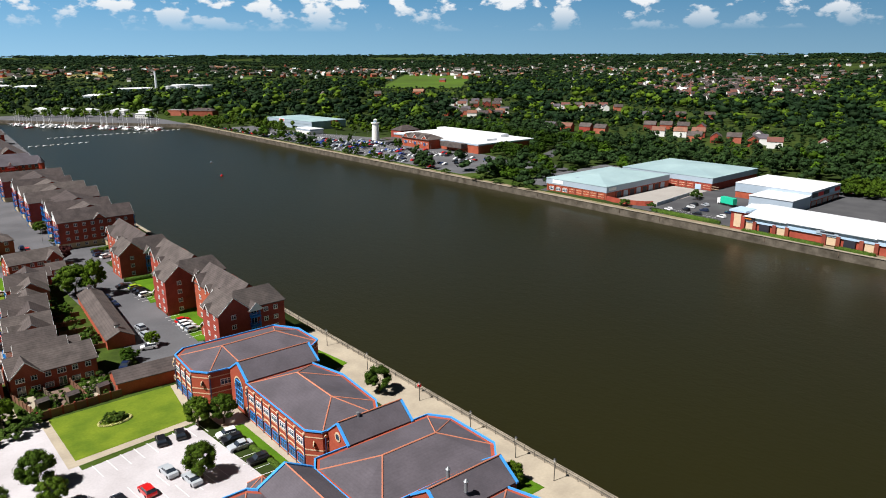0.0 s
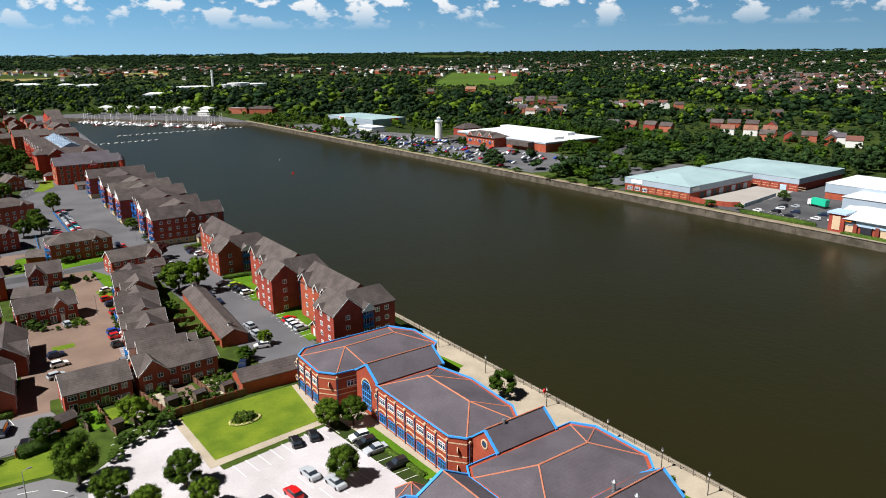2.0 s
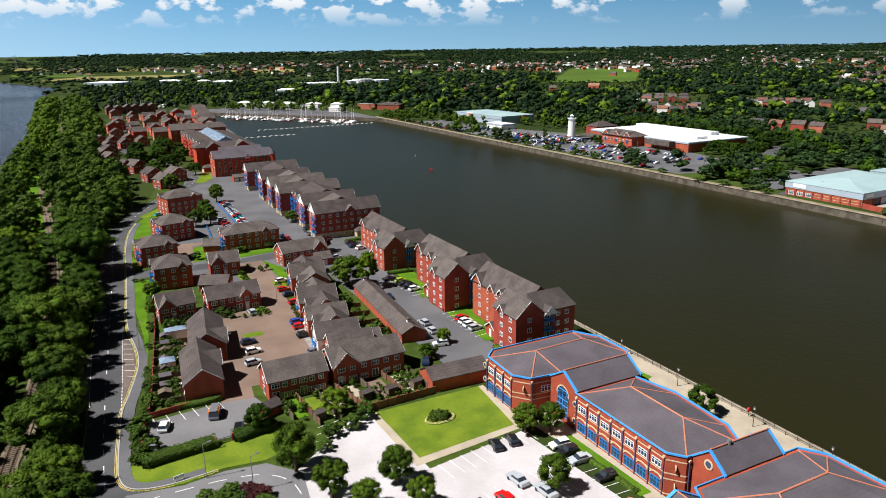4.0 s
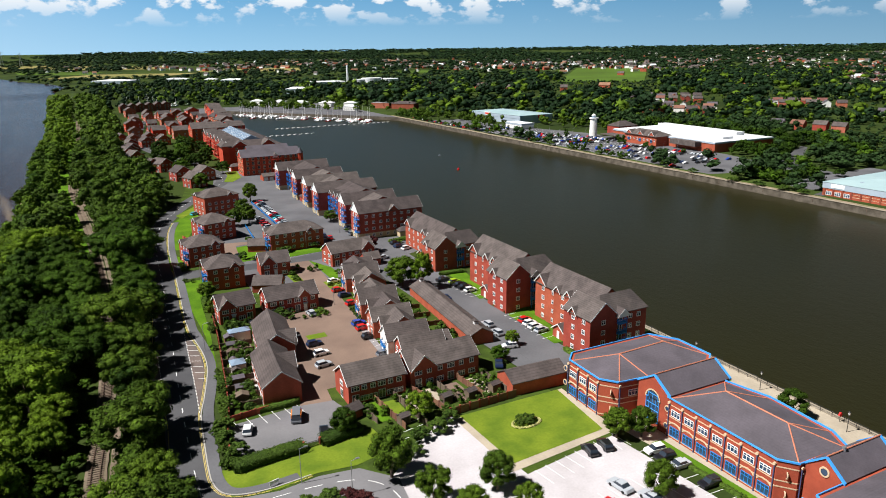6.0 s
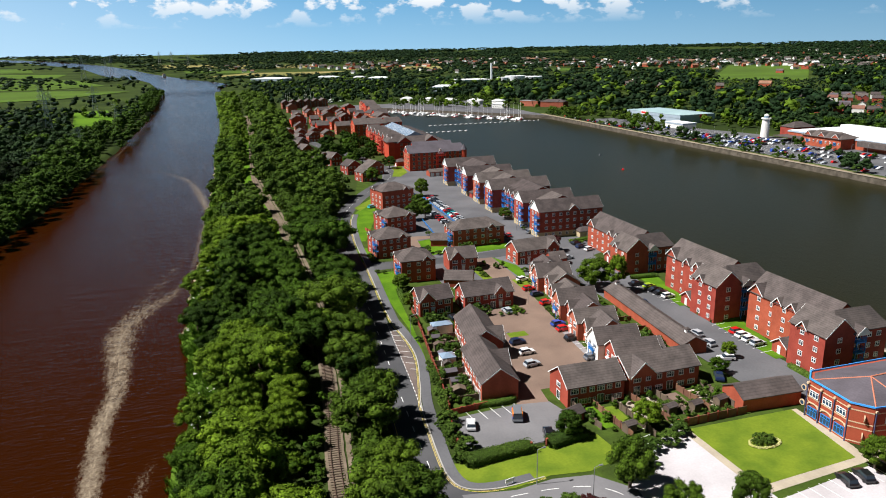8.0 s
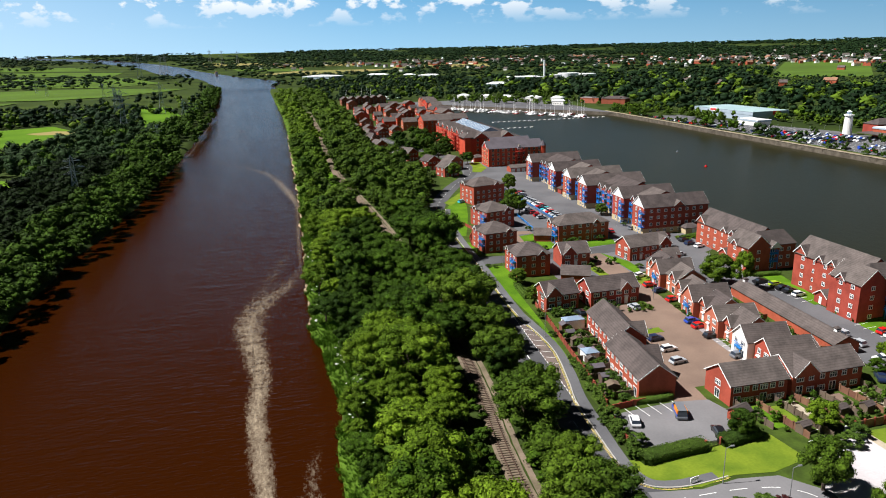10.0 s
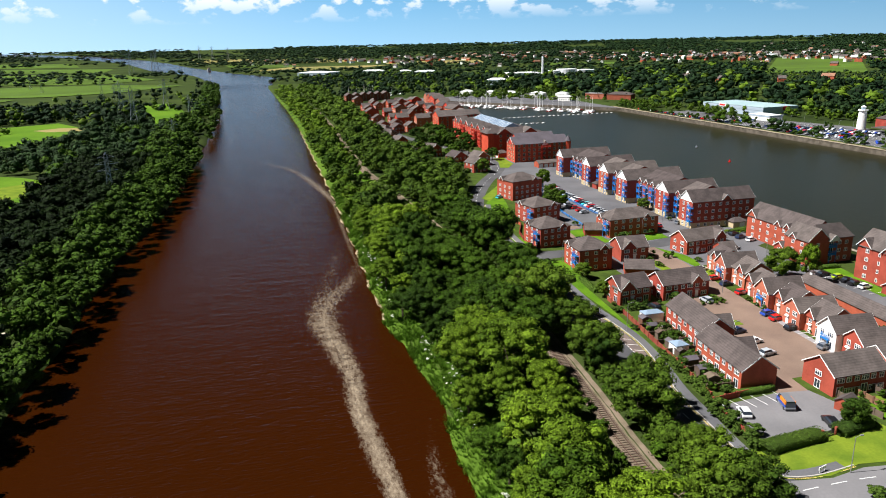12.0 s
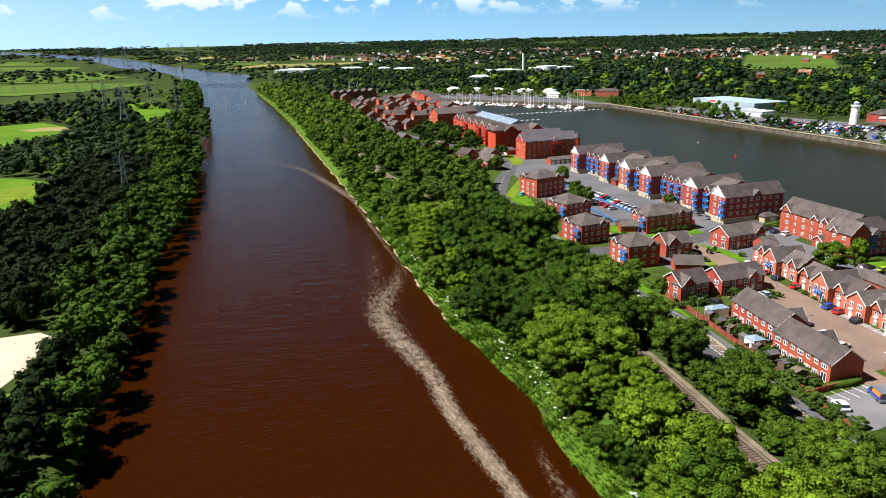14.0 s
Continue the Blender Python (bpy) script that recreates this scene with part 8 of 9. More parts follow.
def lamp(x, y, h, label="slim black street lamp", arm=0.0, rot=0, mat="iron"):
    l = thing("street_lamp", label, "lamp", pose(x, y, 0.05, 0, 0, rot), "street lamps")
    part("pole", Geo().tube((0, 0, 0), (0, 0, h), 0.08, 0.05, 8), mat, l)
    if arm:
        part("arm", Geo().tube((0, 0, h), (arm, 0, h + 0.25), 0.05, 0.04, 6), mat, l)
        part("lantern", Geo().box(arm - 0.1, -0.14, h + 0.16, arm + 0.55, 0.14, h + 0.32), "steel", l)
    else:
        part("lantern", Geo().tube((0, 0, h), (0, 0, h + 0.5), 0.14, 0.26, 8), "white_wood", l)
        part("cap", Geo().tube((0, 0, h + 0.5), (0, 0, h + 0.75), 0.32, 0.05, 8), mat, l)


for y in (70.3, 79.4, 91.5, 107.5, 127.0, 145):
    lamp(80.6, y, 3.6, "black promenade lamp post by the dock", rot=0)
for x, y, h in ((-15.2, 140.4, 6.5), (-2.3, 189.0, 6), (28.4, 283.3, 6), (18.0, 221.1, 5.5), (-8.8, 132.9, 6.5), (-20.5, 205, 7), (-12.5, 262, 7), (52, 246, 6), (47, 300, 6)):
    lamp(x, y, h, "grey steel street lamp with a short arm", 0.9, 0, "steel")
for k in range(16):
    lamp(285 + 13 * (k % 4), 395 + 50 * (k // 4), 8, "tall car park lamp column", 0.8, 0, "steel")
lb = thing("lifebuoy_stand", "red lifebuoy on a post by the dock", "lifebuoy", pose(83.0, 110.6, 0.1))
part("post", Geo().tube((0, 0, 0), (0, 0, 2.6), 0.05, None, 6), "iron", lb)
part("buoy_case", Geo().tube((0, -0.15, 1.5), (0, 0.15, 1.5), 0.45, None, 12), "sign_red", lb)
sg = thing("estate_sign", "small white sign board on the grass", "sign", pose(-19.5, 141.8, 0.05, 0, 0, 15))
part("board", Geo().box(-0.9, -0.05, 0.5, 0.9, 0.05, 1.1), "white_wood", sg)
for sx in (-0.7, 0.7):
    part("leg", Geo().box(sx - 0.05, -0.04, 0, sx + 0.05, 0.04, 0.5), "white_wood", sg)

# ---- boundary walls, fences and garden clutter ----
def wall_run(name, pts, h, mat, label, category, posts=None, step=2.4):
    o = thing(name, label, category)
    for a, b in zip(pts, pts[1:]):
        a, b = Vector(a), Vector(b)
        n = max(1, round((b - a).length / step))
        turn = math.degrees(math.atan2((b - a).y, (b - a).x))
        ln = (b - a).length / n
        pan = Geo().box(0, -0.06, -0.1, ln, 0.06, h).mesh("panel", mat)
        pil = Geo().box(-0.17, -0.17, -0.1, 0.17, 0.17, h + 0.18).mesh("pier", posts or mat)
        for i in range(n):
            p = a + (b - a) * i / n
            part("panel", pan, None, o, m=pose(p.x, p.y, 0, 0, 0, turn))
            part("pier", pil, None, o, m=pose(p.x, p.y, 0, 0, 0, turn))
    return o


wall_run("garden_wall", [(17.6, 148.6), (33.6, 149.2)], 1.7, "fence_wood", "timber-panelled brick wall beside the lawn", "wall", "brick_dark", 2.3)
wall_run("estate_wall", [(-21.6, 169), (-20.0, 180), (-18.0, 197), (-16.2, 212), (-15, 226)], 1.3, "brick_dark", "brick and timber wall along the back gardens", "wall", "brick_dark", 2.6)
wall_run("verge_wall", [(-14.8, 291), (-13, 300), (-8, 312), (-10, 322)], 1.2, "brick", "low brick wall along the verge", "wall", "brick_dark", 2.6)
wall_run("yard_wall", [(-24.5, 153), (-22.5, 167), (-13.8, 168)], 1.3, "brick", "brick wall round the parking yard", "wall", "brick_dark", 2.6)
for k, (xa, ya, xb, yb) in enumerate(((2.4, 162, 3.6, 152.5), (6.6, 162, 7.6, 148), (10.8, 162, 11.8, 147), (15.2, 162, 17.6, 151), (21, 162, 22, 152), (26.5, 162, 27.5, 152), (32.5, 163, 33, 152))):
    wall_run("garden_fence", [(xa, ya), (xb, yb)], 1.4, "fence_wood" if k % 2 else "timber", "timber panel fence between back gardens", "fence", None, 1.9)
for yy in (172, 176, 180.5, 185, 190, 195, 200, 205):
    xw = -20.5 + (yy - 172) * 0.11
    wall_run("garden_fence", [(xw, yy), (-13.4 + (yy - 172) * 0.13, yy - 0.5)], 1.3, "timber", "timber panel fence between back gardens", "fence", None, 1.9)
for yy in (180, 187, 194, 201, 208):
    wall_run("garden_fence", [(29.5 + (yy - 180) * 0.1, yy), (38.5, yy - 1)], 1.3, "fence_wood", "timber panel fence between back gardens", "fence", None, 1.9)
gr = random.Random(14)
for yy in (173.5, 178, 182.5, 187.5, 192.5, 197.5, 202.5, 207):
    xw = -19.5 + (yy - 172) * 0.11
    sh = thing("garden_shed", "small timber garden shed with felt roof", "shed", pose(xw + 1.4, yy + 0.6, 0, 0, 0, gr.uniform(-8, 8)), "garden sheds")
    mass(sh, pose(0, 0, 0), gr.uniform(1.6, 3.0), gr.uniform(1.4, 2.2), gr.uniform(1.5, 1.9), 0.5, "gable", gr.choice("xy"), gr.choice(("timber", "fence_wood", "timber")), gr.choice(("roof", "timber", "roof_slate")), 0.12, False)
    pv = thing("patio", "pale paved garden patio", "patio", pose(xw + 4.6, yy + 1.2, 0.02))
    part("slab", Geo().box(-1.8, -1.2, -0.1, 1.8, 1.2, 0.05), gr.choice(("flag_paving", "sand", "block_paving")), pv)
    for q in range(2):
        tree(xw + 2.4 + gr.uniform(-1.2, 2.6), yy - 1.2 + gr.uniform(-0.6, 0.8), gr.uniform(1.0, 2.8), gr.uniform(1.5, 3.2), "bush", 0.0)
    if gr.random() < 0.6:
        tb = thing("garden_table", "small white garden table on the patio", "table", pose(xw + 4.4 + gr.uniform(-0.5, 0.5), yy + 1.2, 0.08))
        part("tabletop", Geo().tube((0, 0, 0.68), (0, 0, 0.73), 0.6, None, 12), "white_wood", tb)
        part("leg", Geo().tube((0, 0, 0), (0, 0, 0.68), 0.06, None, 6), "white_wood", tb)
cons = thing("conservatory", "white glazed conservatory at the back of a house", "conservatory", pose(-15.6, 190.0, 0))
part("frame", Geo().box(-1.6, -1.6, 0, 1.6, 1.6, 2.2), "white_wood", cons)
part("glass_roof", hip_geo(3.2, 3.2, 2.2, 0.9, 0.1, 1.6), "sky_glass", cons)
cons = thing("conservatory", "white glazed conservatory at the back of a house", "conservatory", pose(-11.4, 209, 0))
part("frame", Geo().box(-2.6, -1.4, 0, 2.6, 1.4, 2.3), "white_wood", cons)
part("glass_roof", hip_geo(5.2, 2.8, 2.3, 0.8, 0.1, 1.4), "sky_glass", cons)
for x, y, k in ((5, 157, "grass"), (9, 156, "lawn"), (13, 157, "flag_paving"), (18.5, 157, "flag_paving"), (24, 157, "block_paving"), (29.8, 157, "flag_paving")):
    gd = thing("garden_plot", "small back garden plot between fences", "garden", pose(x, y, 0.0))
    part("surface", Geo().box(-1.7, -4.2, -0.1, 1.7, 4.2, 0.06), k, gd)
for x, y in ((8.3, 150.5), (19.5, 154), (25, 153.5), (31, 153.8)):
    sh = thing("garden_shed", "small timber garden shed with felt roof", "shed", pose(x, y, 0, 0, 0, 10), "garden sheds")
    mass(sh, pose(0, 0, 0), 2.2, 1.7, 1.7, 0.5, "gable", "x", "timber", "roof", 0.12, False)
gate = thing("yard_gate", "black iron gate between brick piers", "gate", pose(-10.2, 150.6, 0, 0, 0, 5))
for sx in (-1.6, 1.6):
    part("pier", Geo().box(sx - 0.2, -0.2, 0, sx + 0.2, 0.2, 1.6), "brick_dark", gate)
part("leaf", lattice([-1.4 + 0.14 * i + (0.04 if j else 0) for i in range(20) for j in (0, 1)], [0.1, 0.16, 1.1, 1.16], -0.02, 0.02), "iron", gate)
# blue railings of the raised car park
br = thing("car_park_railing", "blue painted railing round the car park", "railing")
bp_me = Geo().box(-0.05, -0.05, 0, 0.05, 0.05, 1.1).mesh("post", "blue_metal")
for (xa, ya), (xb, yb) in (((27.5, 300), (28.6, 375)), ((14, 303), (27.5, 300)), ((14, 303), (16, 330))):
    n = int(math.hypot(xb - xa, yb - ya) / 1.5)
    for i in range(n + 1):
        part("post", bp_me, None, br, m=pose(xa + (xb - xa) * i / n, ya + (yb - ya) * i / n, 0))
    for z in (0.35, 0.7, 1.05):
        part("rail", Geo().bar((xa, ya, z), (xb, yb, z), 0.05), "blue_metal", br)

# ---- sleepers ----
track_ob = bpy.data.objects["railway_bed"]
sl_me = Geo().box(-1.25, -0.13, 0, 1.25, 0.13, 0.13).mesh("sleeper", "timber")
run, made = 0.0, 0
for a, b in zip(TRACK, TRACK[1:]):
    d = b - a
    ln = d.length
    while run < ln and made < 290:
        p = a + d * (run / ln)
        if p.y > 95:
            part("sleeper", sl_me, None, track_ob, m=pose(p.x, p.y, 0.19, 0, 0, math.degrees(math.atan2(d.y, d.x)) - 90))
            made += 1
        run += 0.75
    run -= ln

# ---- boats, pontoons, buoys ----
def boat_meshes(L, mat):
    n = 7
    g = Geo()
    for z, k in ((0.0, 0.72), (0.9, 1.0)):
        for s in (-1, 1):
            for i in range(n):
                t = i / (n - 1)
                w = L * 0.15 * k * (1 - max(0, t - 0.45) ** 2 * 3.2)
                g.v.append((L * (t - 0.5) * (1 if z else 0.93), s * max(0.03, w), z))
    def id_(l, s, i):
        return l * 2 * n + s * n + i
    for i in range(n - 1):
        g.f += [(id_(0, 0, i), id_(0, 0, i + 1), id_(1, 0, i + 1), id_(1, 0, i)), (id_(0, 1, i + 1), id_(0, 1, i), id_(1, 1, i), id_(1, 1, i + 1)),
                (id_(1, 0, i), id_(1, 0, i + 1), id_(1, 1, i + 1), id_(1, 1, i))]
    g.f.append((id_(0, 0, 0), id_(1, 0, 0), id_(1, 1, 0), id_(0, 1, 0)))
    g.m = [0] * len(g.f)
    cab = Geo().add([(-L * 0.2, -L * 0.09, 0.9), (L * 0.18, -L * 0.08, 0.9), (L * 0.18, L * 0.08, 0.9), (-L * 0.2, L * 0.09, 0.9),
                     (-L * 0.16, -L * 0.07, 1.9), (L * 0.06, -L * 0.06, 1.8), (L * 0.06, L * 0.06, 1.8), (-L * 0.16, L * 0.07, 1.9)],
                    [(0, 1, 5, 4), (1, 2, 6, 5), (2, 3, 7, 6), (3, 0, 4, 7), (4, 5, 6, 7)])
    return g.mesh("hull", mat), cab.mesh("cabin", "white_wood"), Geo().tube((0, 0, 0.9), (0, 0, L * 1.2), 0.13, 0.08, 6).mesh("mast", "white_wood")


BOATS = [boat_meshes(11, "car_white"), boat_meshes(15, "car_white"), boat_meshes(10, "car_navy"), boat_meshes(13, "car_white"), boat_meshes(12, "car_red"), boat_meshes(9, "car_white")]
brng = random.Random(8)
for i in range(112):
    t = brng.random()
    if i < 88:
        x, y = 128 + 112 * t + brng.uniform(-4, 4), 918 - 150 * t + brng.uniform(-44, 6)
    else:
        x, y = 20 + 80 * brng.random(), 1060 + 60 * brng.random()
    hull, cab, mast = brng.choice(BOATS)
    z = WATER_DOCK - 0.15 if i < 88 else 0.3
    b = thing("boat", "moored white yacht in the marina" if i < 88 else "yacht laid up ashore", "boat", pose(x, y, z, 0, 0, brng.choice((40, 220)) + brng.uniform(-8, 8)), "boats in the marina")
    part("hull", hull, None, b)
    part("cabin", cab, None, b)
    if brng.random() < 0.6:
        part("mast", mast, None, b)
for (xa, ya), (xb, yb) in (((133, 732.3), (257.5, 735.1)), ((90.5, 673.4), (157.5, 677.1))):
    pn = thing("floating_boom", "line of white floats across the dock", "floats", None, "floating booms")
    n = int(math.hypot(xb - xa, yb - ya) / 5.2)
    fl = Geo().box(-1.7, -0.7, 0, 1.7, 0.7, 0.45).mesh("float", "white_wood")
    for i in range(n):
        part("float", fl, None, pn, m=pose(xa + (xb - xa) * i / n, ya + (yb - ya) * i / n, WATER_DOCK - 0.05, 0, 0, 35))
for k in range(5):
    xa, ya = 140 + k * 22, 915 - k * 30
    pn = thing("pontoon", "grey timber mooring pontoon", "pontoon", None, "pontoons")
    part("deck", Geo().box(-0.9, -16, 0, 0.9, 16, 0.5), "tarmac_pale", pn, m=pose(xa, ya, WATER_DOCK - 0.1, 0, 0, 40))
for x, y, mt in ((187.4, 487.5, "car_grey"), (170.5, 428.0, "car_red")):
    bu = thing("mooring_buoy", "red mooring buoy afloat in the dock" if mt == "car_red" else "dark mooring buoy afloat in the dock", "buoy", pose(x, y, WATER_DOCK))
    part("float", Geo().tube((0, 0, -0.3), (0, 0, 0.6), 0.9, 0.8, 12), mt, bu)
    part("top", Geo().tube((0, 0, 0.6), (0, 0, 1.5), 0.5, 0.1, 10), mt, bu)

# ---- pylons ----
def pylon(x, y, h, rot, z=0.0):
    t = thing("pylon", "grey steel lattice electricity pylon", "pylon", pose(x, y, z, 0, 0, rot), "pylons")
    b, m_, r = h * 0.10, h * 0.032, 0.05 + h * 0.0028
    lev = [0, 0.16, 0.3, 0.43, 0.55, 0.66, 0.78, 0.9, 1.0]
    half = [b + (m_ - b) * min(1, l / 0.6) if l < 0.95 else 0.1 for l in lev]
    for sx, sy in ((-1, -1), (1, -1), (1, 1), (-1, 1)):
        g = Geo()
        for i in range(len(lev)):
            g.v += [(sx * half[i] + dx * r, sy * half[i] + dy * r, lev[i] * h) for dx, dy in ((-1, -1), (1, -1), (1, 1), (-1, 1))]
        g.f = [(4 * i + k, 4 * i + (k + 1) % 4, 4 * i + 4 + (k + 1) % 4, 4 * i + 4 + k) for i in range(len(lev) - 1) for k in range(4)]
        g.m = [0] * len(g.f)
        part("leg", g, "steel", t)
    g = Geo()
    for i in range(len(lev) - 1):
        a, c, za, zc = half[i], half[i + 1], lev[i] * h, lev[i + 1] * h
        for (ax, ay), (bx, by) in (((-1, -1), (1, -1)), ((1, -1), (1, 1)), ((1, 1), (-1, 1)), ((-1, 1), (-1, -1))):
            g.bar((ax * a, ay * a, za), (bx * c, by * c, zc), r * 0.6)
            g.bar((bx * a, by * a, za), (ax * c, ay * c, zc), r * 0.6)
    part("bracing", g, "steel", t)
    for l, w in ((0.66, 0.17), (0.78, 0.20), (0.9, 0.15)):
        part("cross_arm", Geo().bar((-h * w, 0, l * h), (h * w, 0, l * h), r).bar((-h * w, 0, l * h), (0, 0, (l + 0.06) * h), r * 0.7).bar((h * w, 0, l * h), (0, 0, (l + 0.06) * h), r * 0.7), "steel", t)


PYLONS = ((-210.6, 743.7, 40), (-173.3, 410.7, 25), (-208.4, 972, 37), (-248.5, 917, 38), (-167, 632, 19), (-174.6, 882, 22), (-345, 1330, 27), (-300, 1180, 24), (-640, 1700, 28), (-820, 1500, 26), (-520, 1600, 26), (-470, 1480, 24))
for x, y, h in PYLONS:
    pylon(x, y, h, 12)


def power_line(a, b, off, za, zb, sag):
    """One wire hung between two pylons."""
    p = [Vector((a[0] + (b[0] - a[0]) * i / 12 + off, a[1] + (b[1] - a[1]) * i / 12, za + (zb - za) * i / 12 - sag * 4 * (i / 12) * (1 - i / 12))) for i in range(13)]
    ring = [q + Vector((c * 0.028, 0, d * 0.028)) for q in p for c, d in ((-1, 0), (0, -1), (1, 0), (0, 1))]
    g = Geo().add([tuple(q) for q in ring], [(i * 4 + k, i * 4 + (k + 1) % 4, i * 4 + 4 + (k + 1) % 4, i * 4 + 4 + k) for i in range(12) for k in range(4)])
    w = thing("power_line", "thin sagging electricity wire between pylons", "wire", None, "power lines")
    part("wire", g, "rubber", w)


for off in (-4.4, 4.4):
    for lvl in (0.66, 0.78, 0.9):
        power_line((-200, 175), (-173.3, 410.7), off, 24 * lvl, 25 * lvl, 4)
        power_line((-173.3, 410.7), (-167, 632), off * 0.9, 25 * lvl, 19 * lvl, 3)
pylon(-200, 175, 24, 12)
for x, y, h in ((-445, 2323, 72), (-395, 2400, 60), (-420, 2700, 64), (-266, 3300, 62), (-202, 3280, 56), (-330, 3500, 60)):
    pylon(x, y, h, 12, rise(x, y) - 1)


# ---- the town across the dock ----
def far_house_meshes(w, d, h, up, wall, tiles):
    out = gable_outline(d, h, up, 0.3, 0.2)
    body = Geo().extrude_x([(-d / 2, -0.5), (-d / 2, h), (0, h + up), (d / 2, h), (d / 2, -0.5)][::-1], -w / 2, w / 2)
    wins = Geo()
    for s in (-1, 1):
        for i in range(3):
            x = -w / 2 + w * (i + 0.5) / 3
            for z in (0.8, 3.2):
                wins.box(x - 0.7, s * d / 2 - 0.06, z, x + 0.7, s * d / 2 + 0.06, z + 1.2)
    return body.mesh("wall", wall), Geo().extrude_x(out[::-1], -w / 2 - 0.3, w / 2 + 0.3).mesh("roof", tiles), wins.mesh("window_row", "glass"), Geo().box(-0.6, -0.4, 0, 0.6, 0.4, 2.0).mesh("chimney", wall), h + up


FAR_KINDS = [far_house_meshes(11, 8, 5.2, 3.0, a, b) for a, b in (("brick", "roof"), ("render_white", "roof"), ("brick", "roof_rust"), ("render_white", "roof_rust"), ("brick_pink", "roof"), ("brick_dark", "roof"), ("render_white", "roof_slate"))]
hrng = random.Random(31)


def far_house(x, y, rot, size=1.0):
    wall, roof, wins, stack, top = hrng.choice(FAR_KINDS)
    hs = thing("house", "far two-storey suburban house among trees", "house", pose(x, y, rise(x, y), 0, 0, rot) @ Matrix.Scale(size, 4), "suburban houses across the dock", "", wall)
    part("roof", roof, None, hs)
    return hs


for cx, cy, n, rows, rot in ((565, 322, 6, 2, 26), (610, 380, 4, 1, 24), (530, 440, 5, 1, 15), (560, 250, 4, 1, 24), (720, 450, 5, 1, 35), (750, 610, 6, 2, 45), (585, 640, 5, 3, 40), (690, 770, 6, 3, 45), (1010, 560, 8, 2, 50), (1090, 520, 8, 2, 55)):
    ca, sa = math.cos(radians(rot)), math.sin(radians(rot))
    for r in range(rows):
        for i in range(n):
            if hrng.random() < 0.15:
                continue
            u, v = (i - n / 2) * 16 + hrng.uniform(-2, 2), (r - rows / 2) * 30 + hrng.uniform(-4, 4)
            far_house(cx + u * sa + v * ca, cy - u * ca + v * sa, rot - 90 + hrng.choice((0, 0, 90)), 1.0)
suburb = Geo()
for i in range(620):
    x, y = hrng.uniform(940, 1950), hrng.uniform(460, 1140)
    if not inside(SUBURB, x, y):
        continue
    d = 9
    for k in range(hrng.choice((1, 2, 3))):
        m = pose(x + 15 * k, y - 8 * k, 0, 0, 0, hrng.choice((-28, -28, 62)) + hrng.uniform(-6, 6))
        w, h = hrng.uniform(9, 14), hrng.uniform(5.2, 6.5)
        suburb.join(Geo().extrude_x([(-d / 2, -1), (-d / 2, h), (0, h + 3.6), (d / 2, h), (d / 2, -1)][::-1], -w / 2, w / 2, hrng.choice((0, 1, 1, 1))), m)
        suburb.join(Geo().extrude_x(gable_outline(d, h, 3.6, 0.3, 0.3)[::-1], -w / 2 - 0.3, w / 2 + 0.3, hrng.choice((2, 2, 2, 3))), m)
tagged(new("suburb", suburb.mesh("suburb", ["brick_pink", "render_white", "roof", "roof_rust"])), "close-set suburban houses with pale walls and tiled roofs", "houses", "", "stuff")
town = Geo()
kinds = [(M_, T_) for M_, T_ in (("brick", "roof"), ("render_white", "roof_rust"))]
slots = ["brick", "render_white", "roof", "roof_rust", "roof_white"]
for cx, cy, n, spread in ((652, 2808, 60, 170), (1021, 2821, 70, 200), (1334, 2206, 60, 160), (1469, 2055, 60, 150), (1893, 1931, 70, 250), (2332, 1753, 70, 300), (3192, 1272, 60, 400), (640, 1139, 12, 60), (1680, 1470, 70, 200), (1646, 708, 60, 200), (400, 2700, 30, 200), (2200, 900, 60, 300), (900, 2300, 30, 160), (2600, 2300, 60, 400)):
    for i in range(n):
        x, y = cx + hrng.gauss(0, spread * 1.5), cy + hrng.gauss(0, spread * 1.1)
        z = rise(x, y)
        m = pose(x, y, z, 0, 0, hrng.uniform(0, 180))
        w, d, h = hrng.uniform(9, 22), 9, hrng.uniform(5, 8)
        wall = hrng.choice((0, 0, 1, 1))
        town.join(Geo().extrude_x([(-d / 2, -2), (-d / 2, h), (0, h + 4), (d / 2, h), (d / 2, -2)][::-1], -w / 2, w / 2, wall), m)
        town.join(Geo().extrude_x(gable_outline(d, h, 4, 0.4, 0.4)[::-1], -w / 2 - 0.4, w / 2 + 0.4, hrng.choice((2, 2, 2, 3, 4 if hrng.random() < 0.3 else 2))), m)
tagged(new("distant_town", town.mesh("distant_town", slots)), "distant houses scattered among trees", "houses", "", "stuff")

woods("car_park_trees", [(280 + 6.6 * hrng.randrange(8) + 3, hrng.uniform(384, 610), 0, hrng.uniform(3.5, 6), hrng.uniform(3.5, 6.5)) for i in range(32)] + [(273 + hrng.uniform(0, 3), 390 + i * 4.2, 0, hrng.uniform(4, 6.5), hrng.uniform(3, 6)) for i in range(90) if hrng.random() < 0.5], "leaf", "small trees between the rows of the car park")
woods("quay_end_trees", [(x + hrng.uniform(-6, 6), y + hrng.uniform(-6, 6), 0, hrng.uniform(7, 10), hrng.uniform(6, 9)) for x, y in ((150, 972), (182, 938), (206, 900), (232, 862), (254, 838), (160, 980), (190, 945), (214, 912), (240, 875), (140, 1003), (275, 850), (290, 830), (120, 1000), (284, 770), (300, 760), (172, 966), (226, 896))], "leaf_light", "bright green trees before the marina offices", MID)

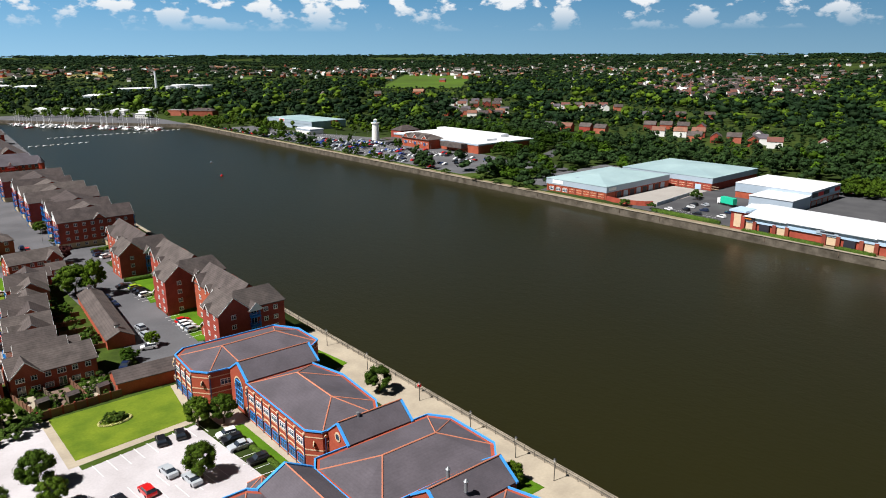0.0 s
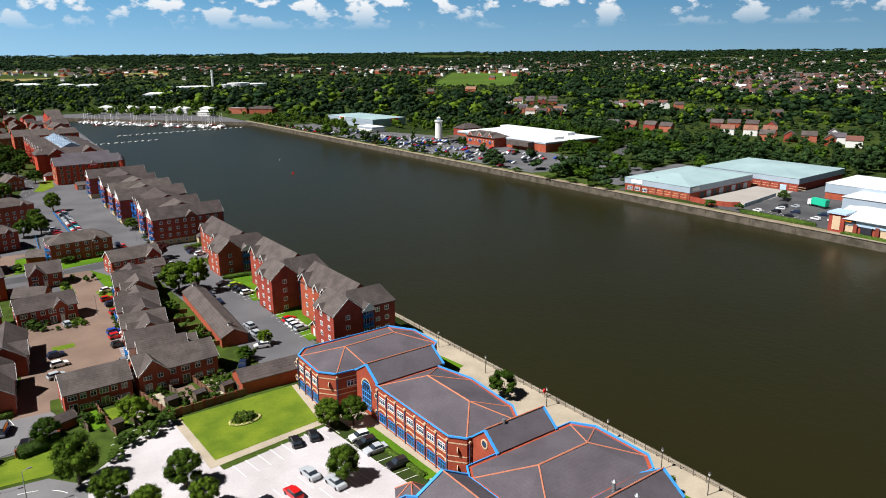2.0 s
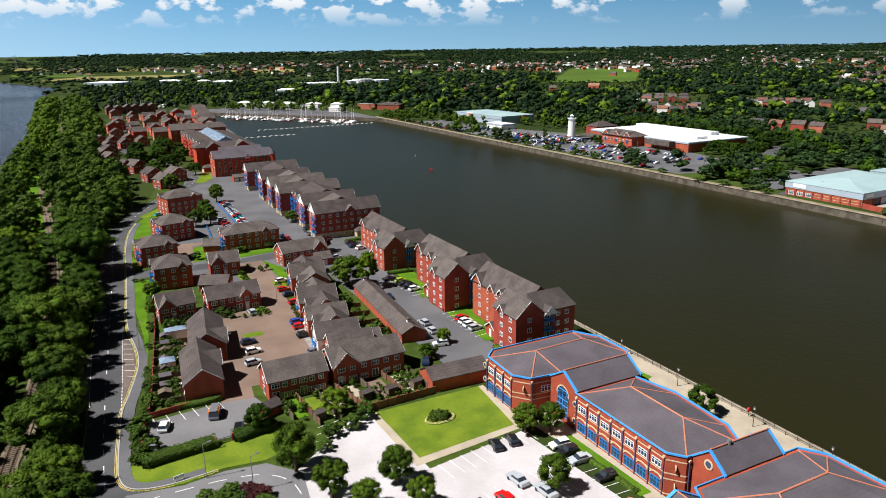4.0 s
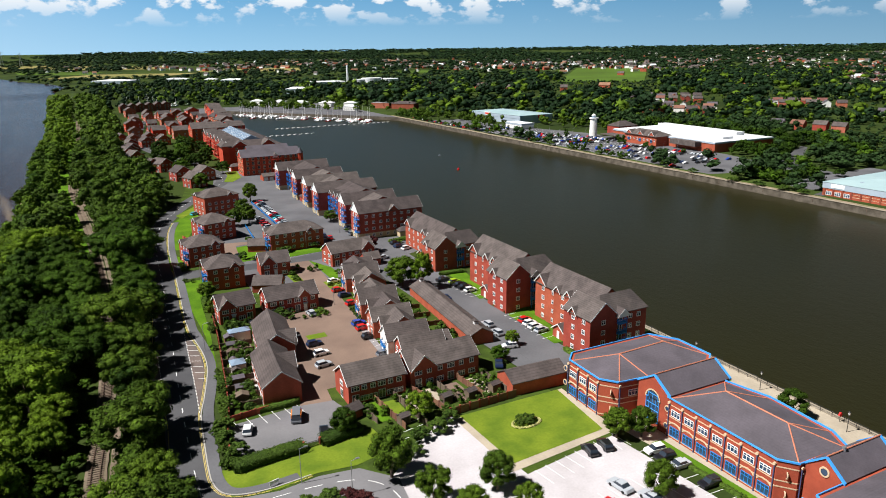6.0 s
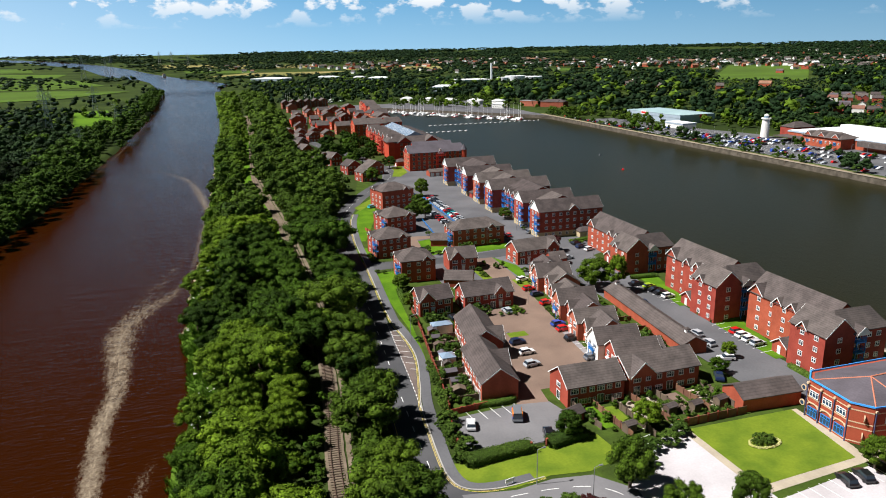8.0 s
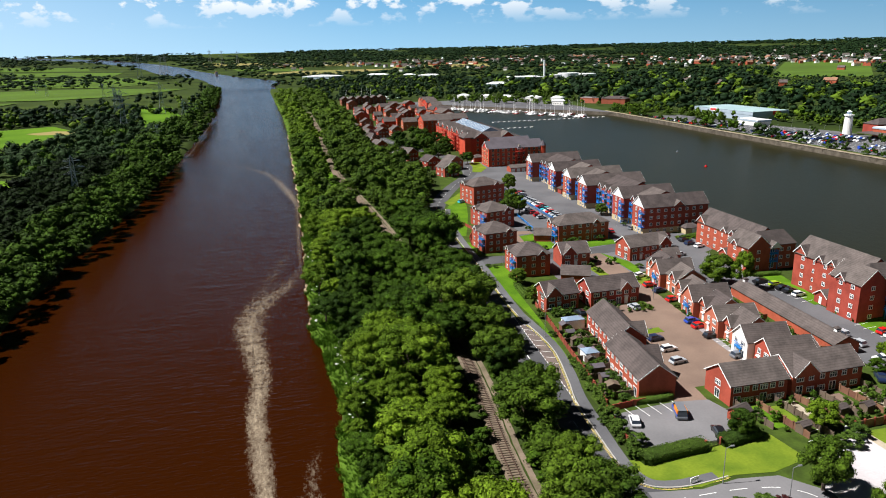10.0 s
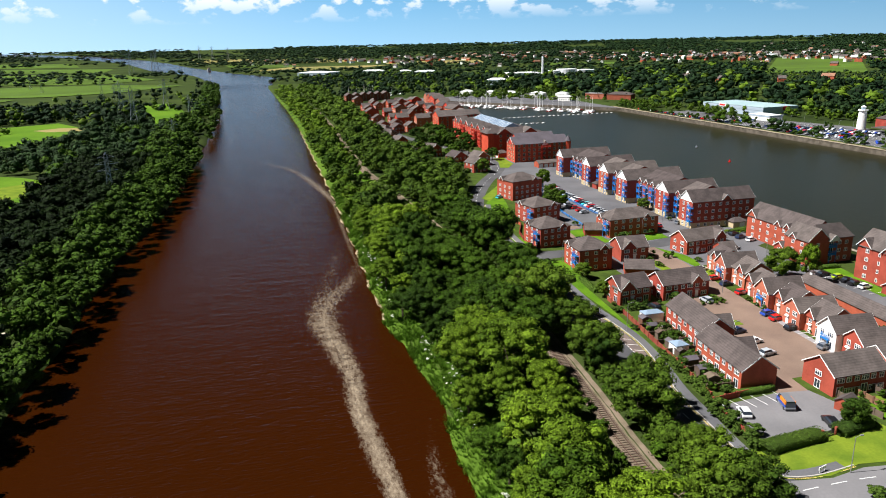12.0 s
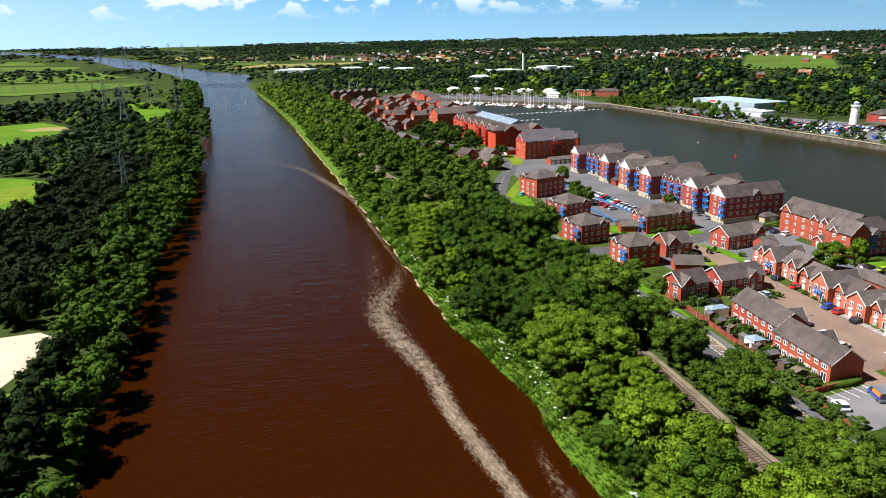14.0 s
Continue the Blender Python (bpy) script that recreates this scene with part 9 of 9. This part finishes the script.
# shrubs and flowers crowding the small gardens
grng = random.Random(64)
garden = []
for x0, x1, y0, y1, n in ((-20, -14.5, 168, 186, 34), (-17, -11, 187, 210, 40), (2, 33, 150, 160.5, 46), (31.5, 38, 180, 236, 60), (-17, -3, 216, 220, 14), (-2, 14, 213, 219, 16), (14, 24, 254, 258, 8)):
    for i in range(n):
        hh = grng.uniform(0.7, 2.4)
        garden.append((grng.uniform(x0, x1), grng.uniform(y0, y1), 0, hh * grng.uniform(0.9, 1.6), hh))
woods("garden_shrubs", garden[::2], "leaf_bush", "mixed shrubs crowding the small back gardens")
woods("garden_bushes", garden[1::2], "leaf", "dark green bushes in the small back gardens")

woods("retail_trees", [(grng.uniform(376, 404), grng.uniform(60, 152), 0, grng.uniform(6, 10), grng.uniform(5, 9)) for i in range(64)] + [(grng.uniform(290, 372), 64 + grng.uniform(-3, 3), 0, 5, 4) for i in range(10)], "leaf_garden", "trees along the back of the retail park", MID)

woods("service_road_trees", [(x, y, 0, grng.uniform(7, 11), grng.uniform(7, 11)) for x, y in [(grng.uniform(346, 430), grng.uniform(318, 372)) for i in range(70)] if abs((y - 320) * 0.86 - (x - 345) * 0.5) > 5] + [(grng.uniform(276, 332), 290 + grng.uniform(-12, 18), 0, grng.uniform(6, 9), grng.uniform(5, 8)) for i in range(26)] + [(grng.uniform(404, 440), grng.uniform(372, 520), 0, grng.uniform(8, 12), grng.uniform(8, 12)) for i in range(60)], "leaf", "trees along the service road behind the supermarket", MID)

# trees round the head of the dock and the far warehouse
woods("marina_trees", [(150 + 11.5 * i + grng.uniform(-4, 4), 985 - 15.5 * i + grng.uniform(-8, 8), 0, grng.uniform(8, 13), grng.uniform(6, 10)) for i in range(10)], "leaf_light", "bright green trees among the marina offices", MID)
woods("head_trees", [(grng.uniform(150, 300), 1012 - (x_ * 0.9) + grng.uniform(0, 50), 0, grng.uniform(8, 12), grng.uniform(7, 11)) for x_ in range(0, 150, 3)], "leaf_garden", "trees behind the marina offices")
woods("warehouse_trees", [(grng.uniform(300, 318), grng.uniform(605, 690), 0, grng.uniform(6, 10), grng.uniform(6, 10)) for i in range(26)] + [(grng.uniform(275, 330), 694 + grng.uniform(0, 80), 0, grng.uniform(6, 10), grng.uniform(5, 9)) for i in range(50)], "leaf_garden", "trees round the far retail warehouse")

woods("lighthouse_trees", [(grng.uniform(352, 420), grng.uniform(528, 606), 0, grng.uniform(6, 10), grng.uniform(5, 9)) for i in range(44)], "leaf_garden", "trees and hedges behind the lighthouse")

woods("roadside_shrubs", [(-23.9 + (y_ - 166) * 0.15 + grng.uniform(0, 1.5), y_, 0, grng.uniform(1.4, 2.6), grng.uniform(1.0, 2.0)) for y_ in [166 + 0.7 * i for i in range(36)]] + [(grng.uniform(-25.6, -23.0), grng.uniform(150, 167), 0, grng.uniform(1.6, 3), grng.uniform(1.2, 2.4)) for i in range(26)], "leaf_bush", "low shrubs crowding the edge of the footpath", MID)
verge_trees = []
for y_ in range(118, 200, 3):
    for k in range(4):
        u = (k + grng.uniform(0.1, 0.9)) / 4
        x_ = track_x(y_) + 5.0 + (road_x(y_) - 6.0 - track_x(y_) - 5.0) * u
        hh = grng.uniform(3.4, 6.2)
        verge_trees.append((x_, y_ + grng.uniform(-1, 1), -0.2, hh * grng.uniform(0.9, 1.2), hh))
woods("railside_trees", verge_trees, "leaf_garden", "young trees filling the strip between track and road", MID)
M["flower_white"] = leaf_material("white_umbels", (0.50, 0.52, 0.42), (0.75, 0.75, 0.66))
woods("bank_flowers", [(bank_right(y_) + grng.uniform(1.5, 6.0), y_, ground_z(bank_right(y_) + 3, y_) + 0.6, grng.uniform(0.4, 1.1), grng.uniform(0.25, 0.5)) for y_ in [150 + 200 * grng.random() ** 1.2 for i in range(170)] if noise.noise((0, y_ * 0.06, 3)) > -0.15], "flower_white", "white cow parsley flowering on the river bank")
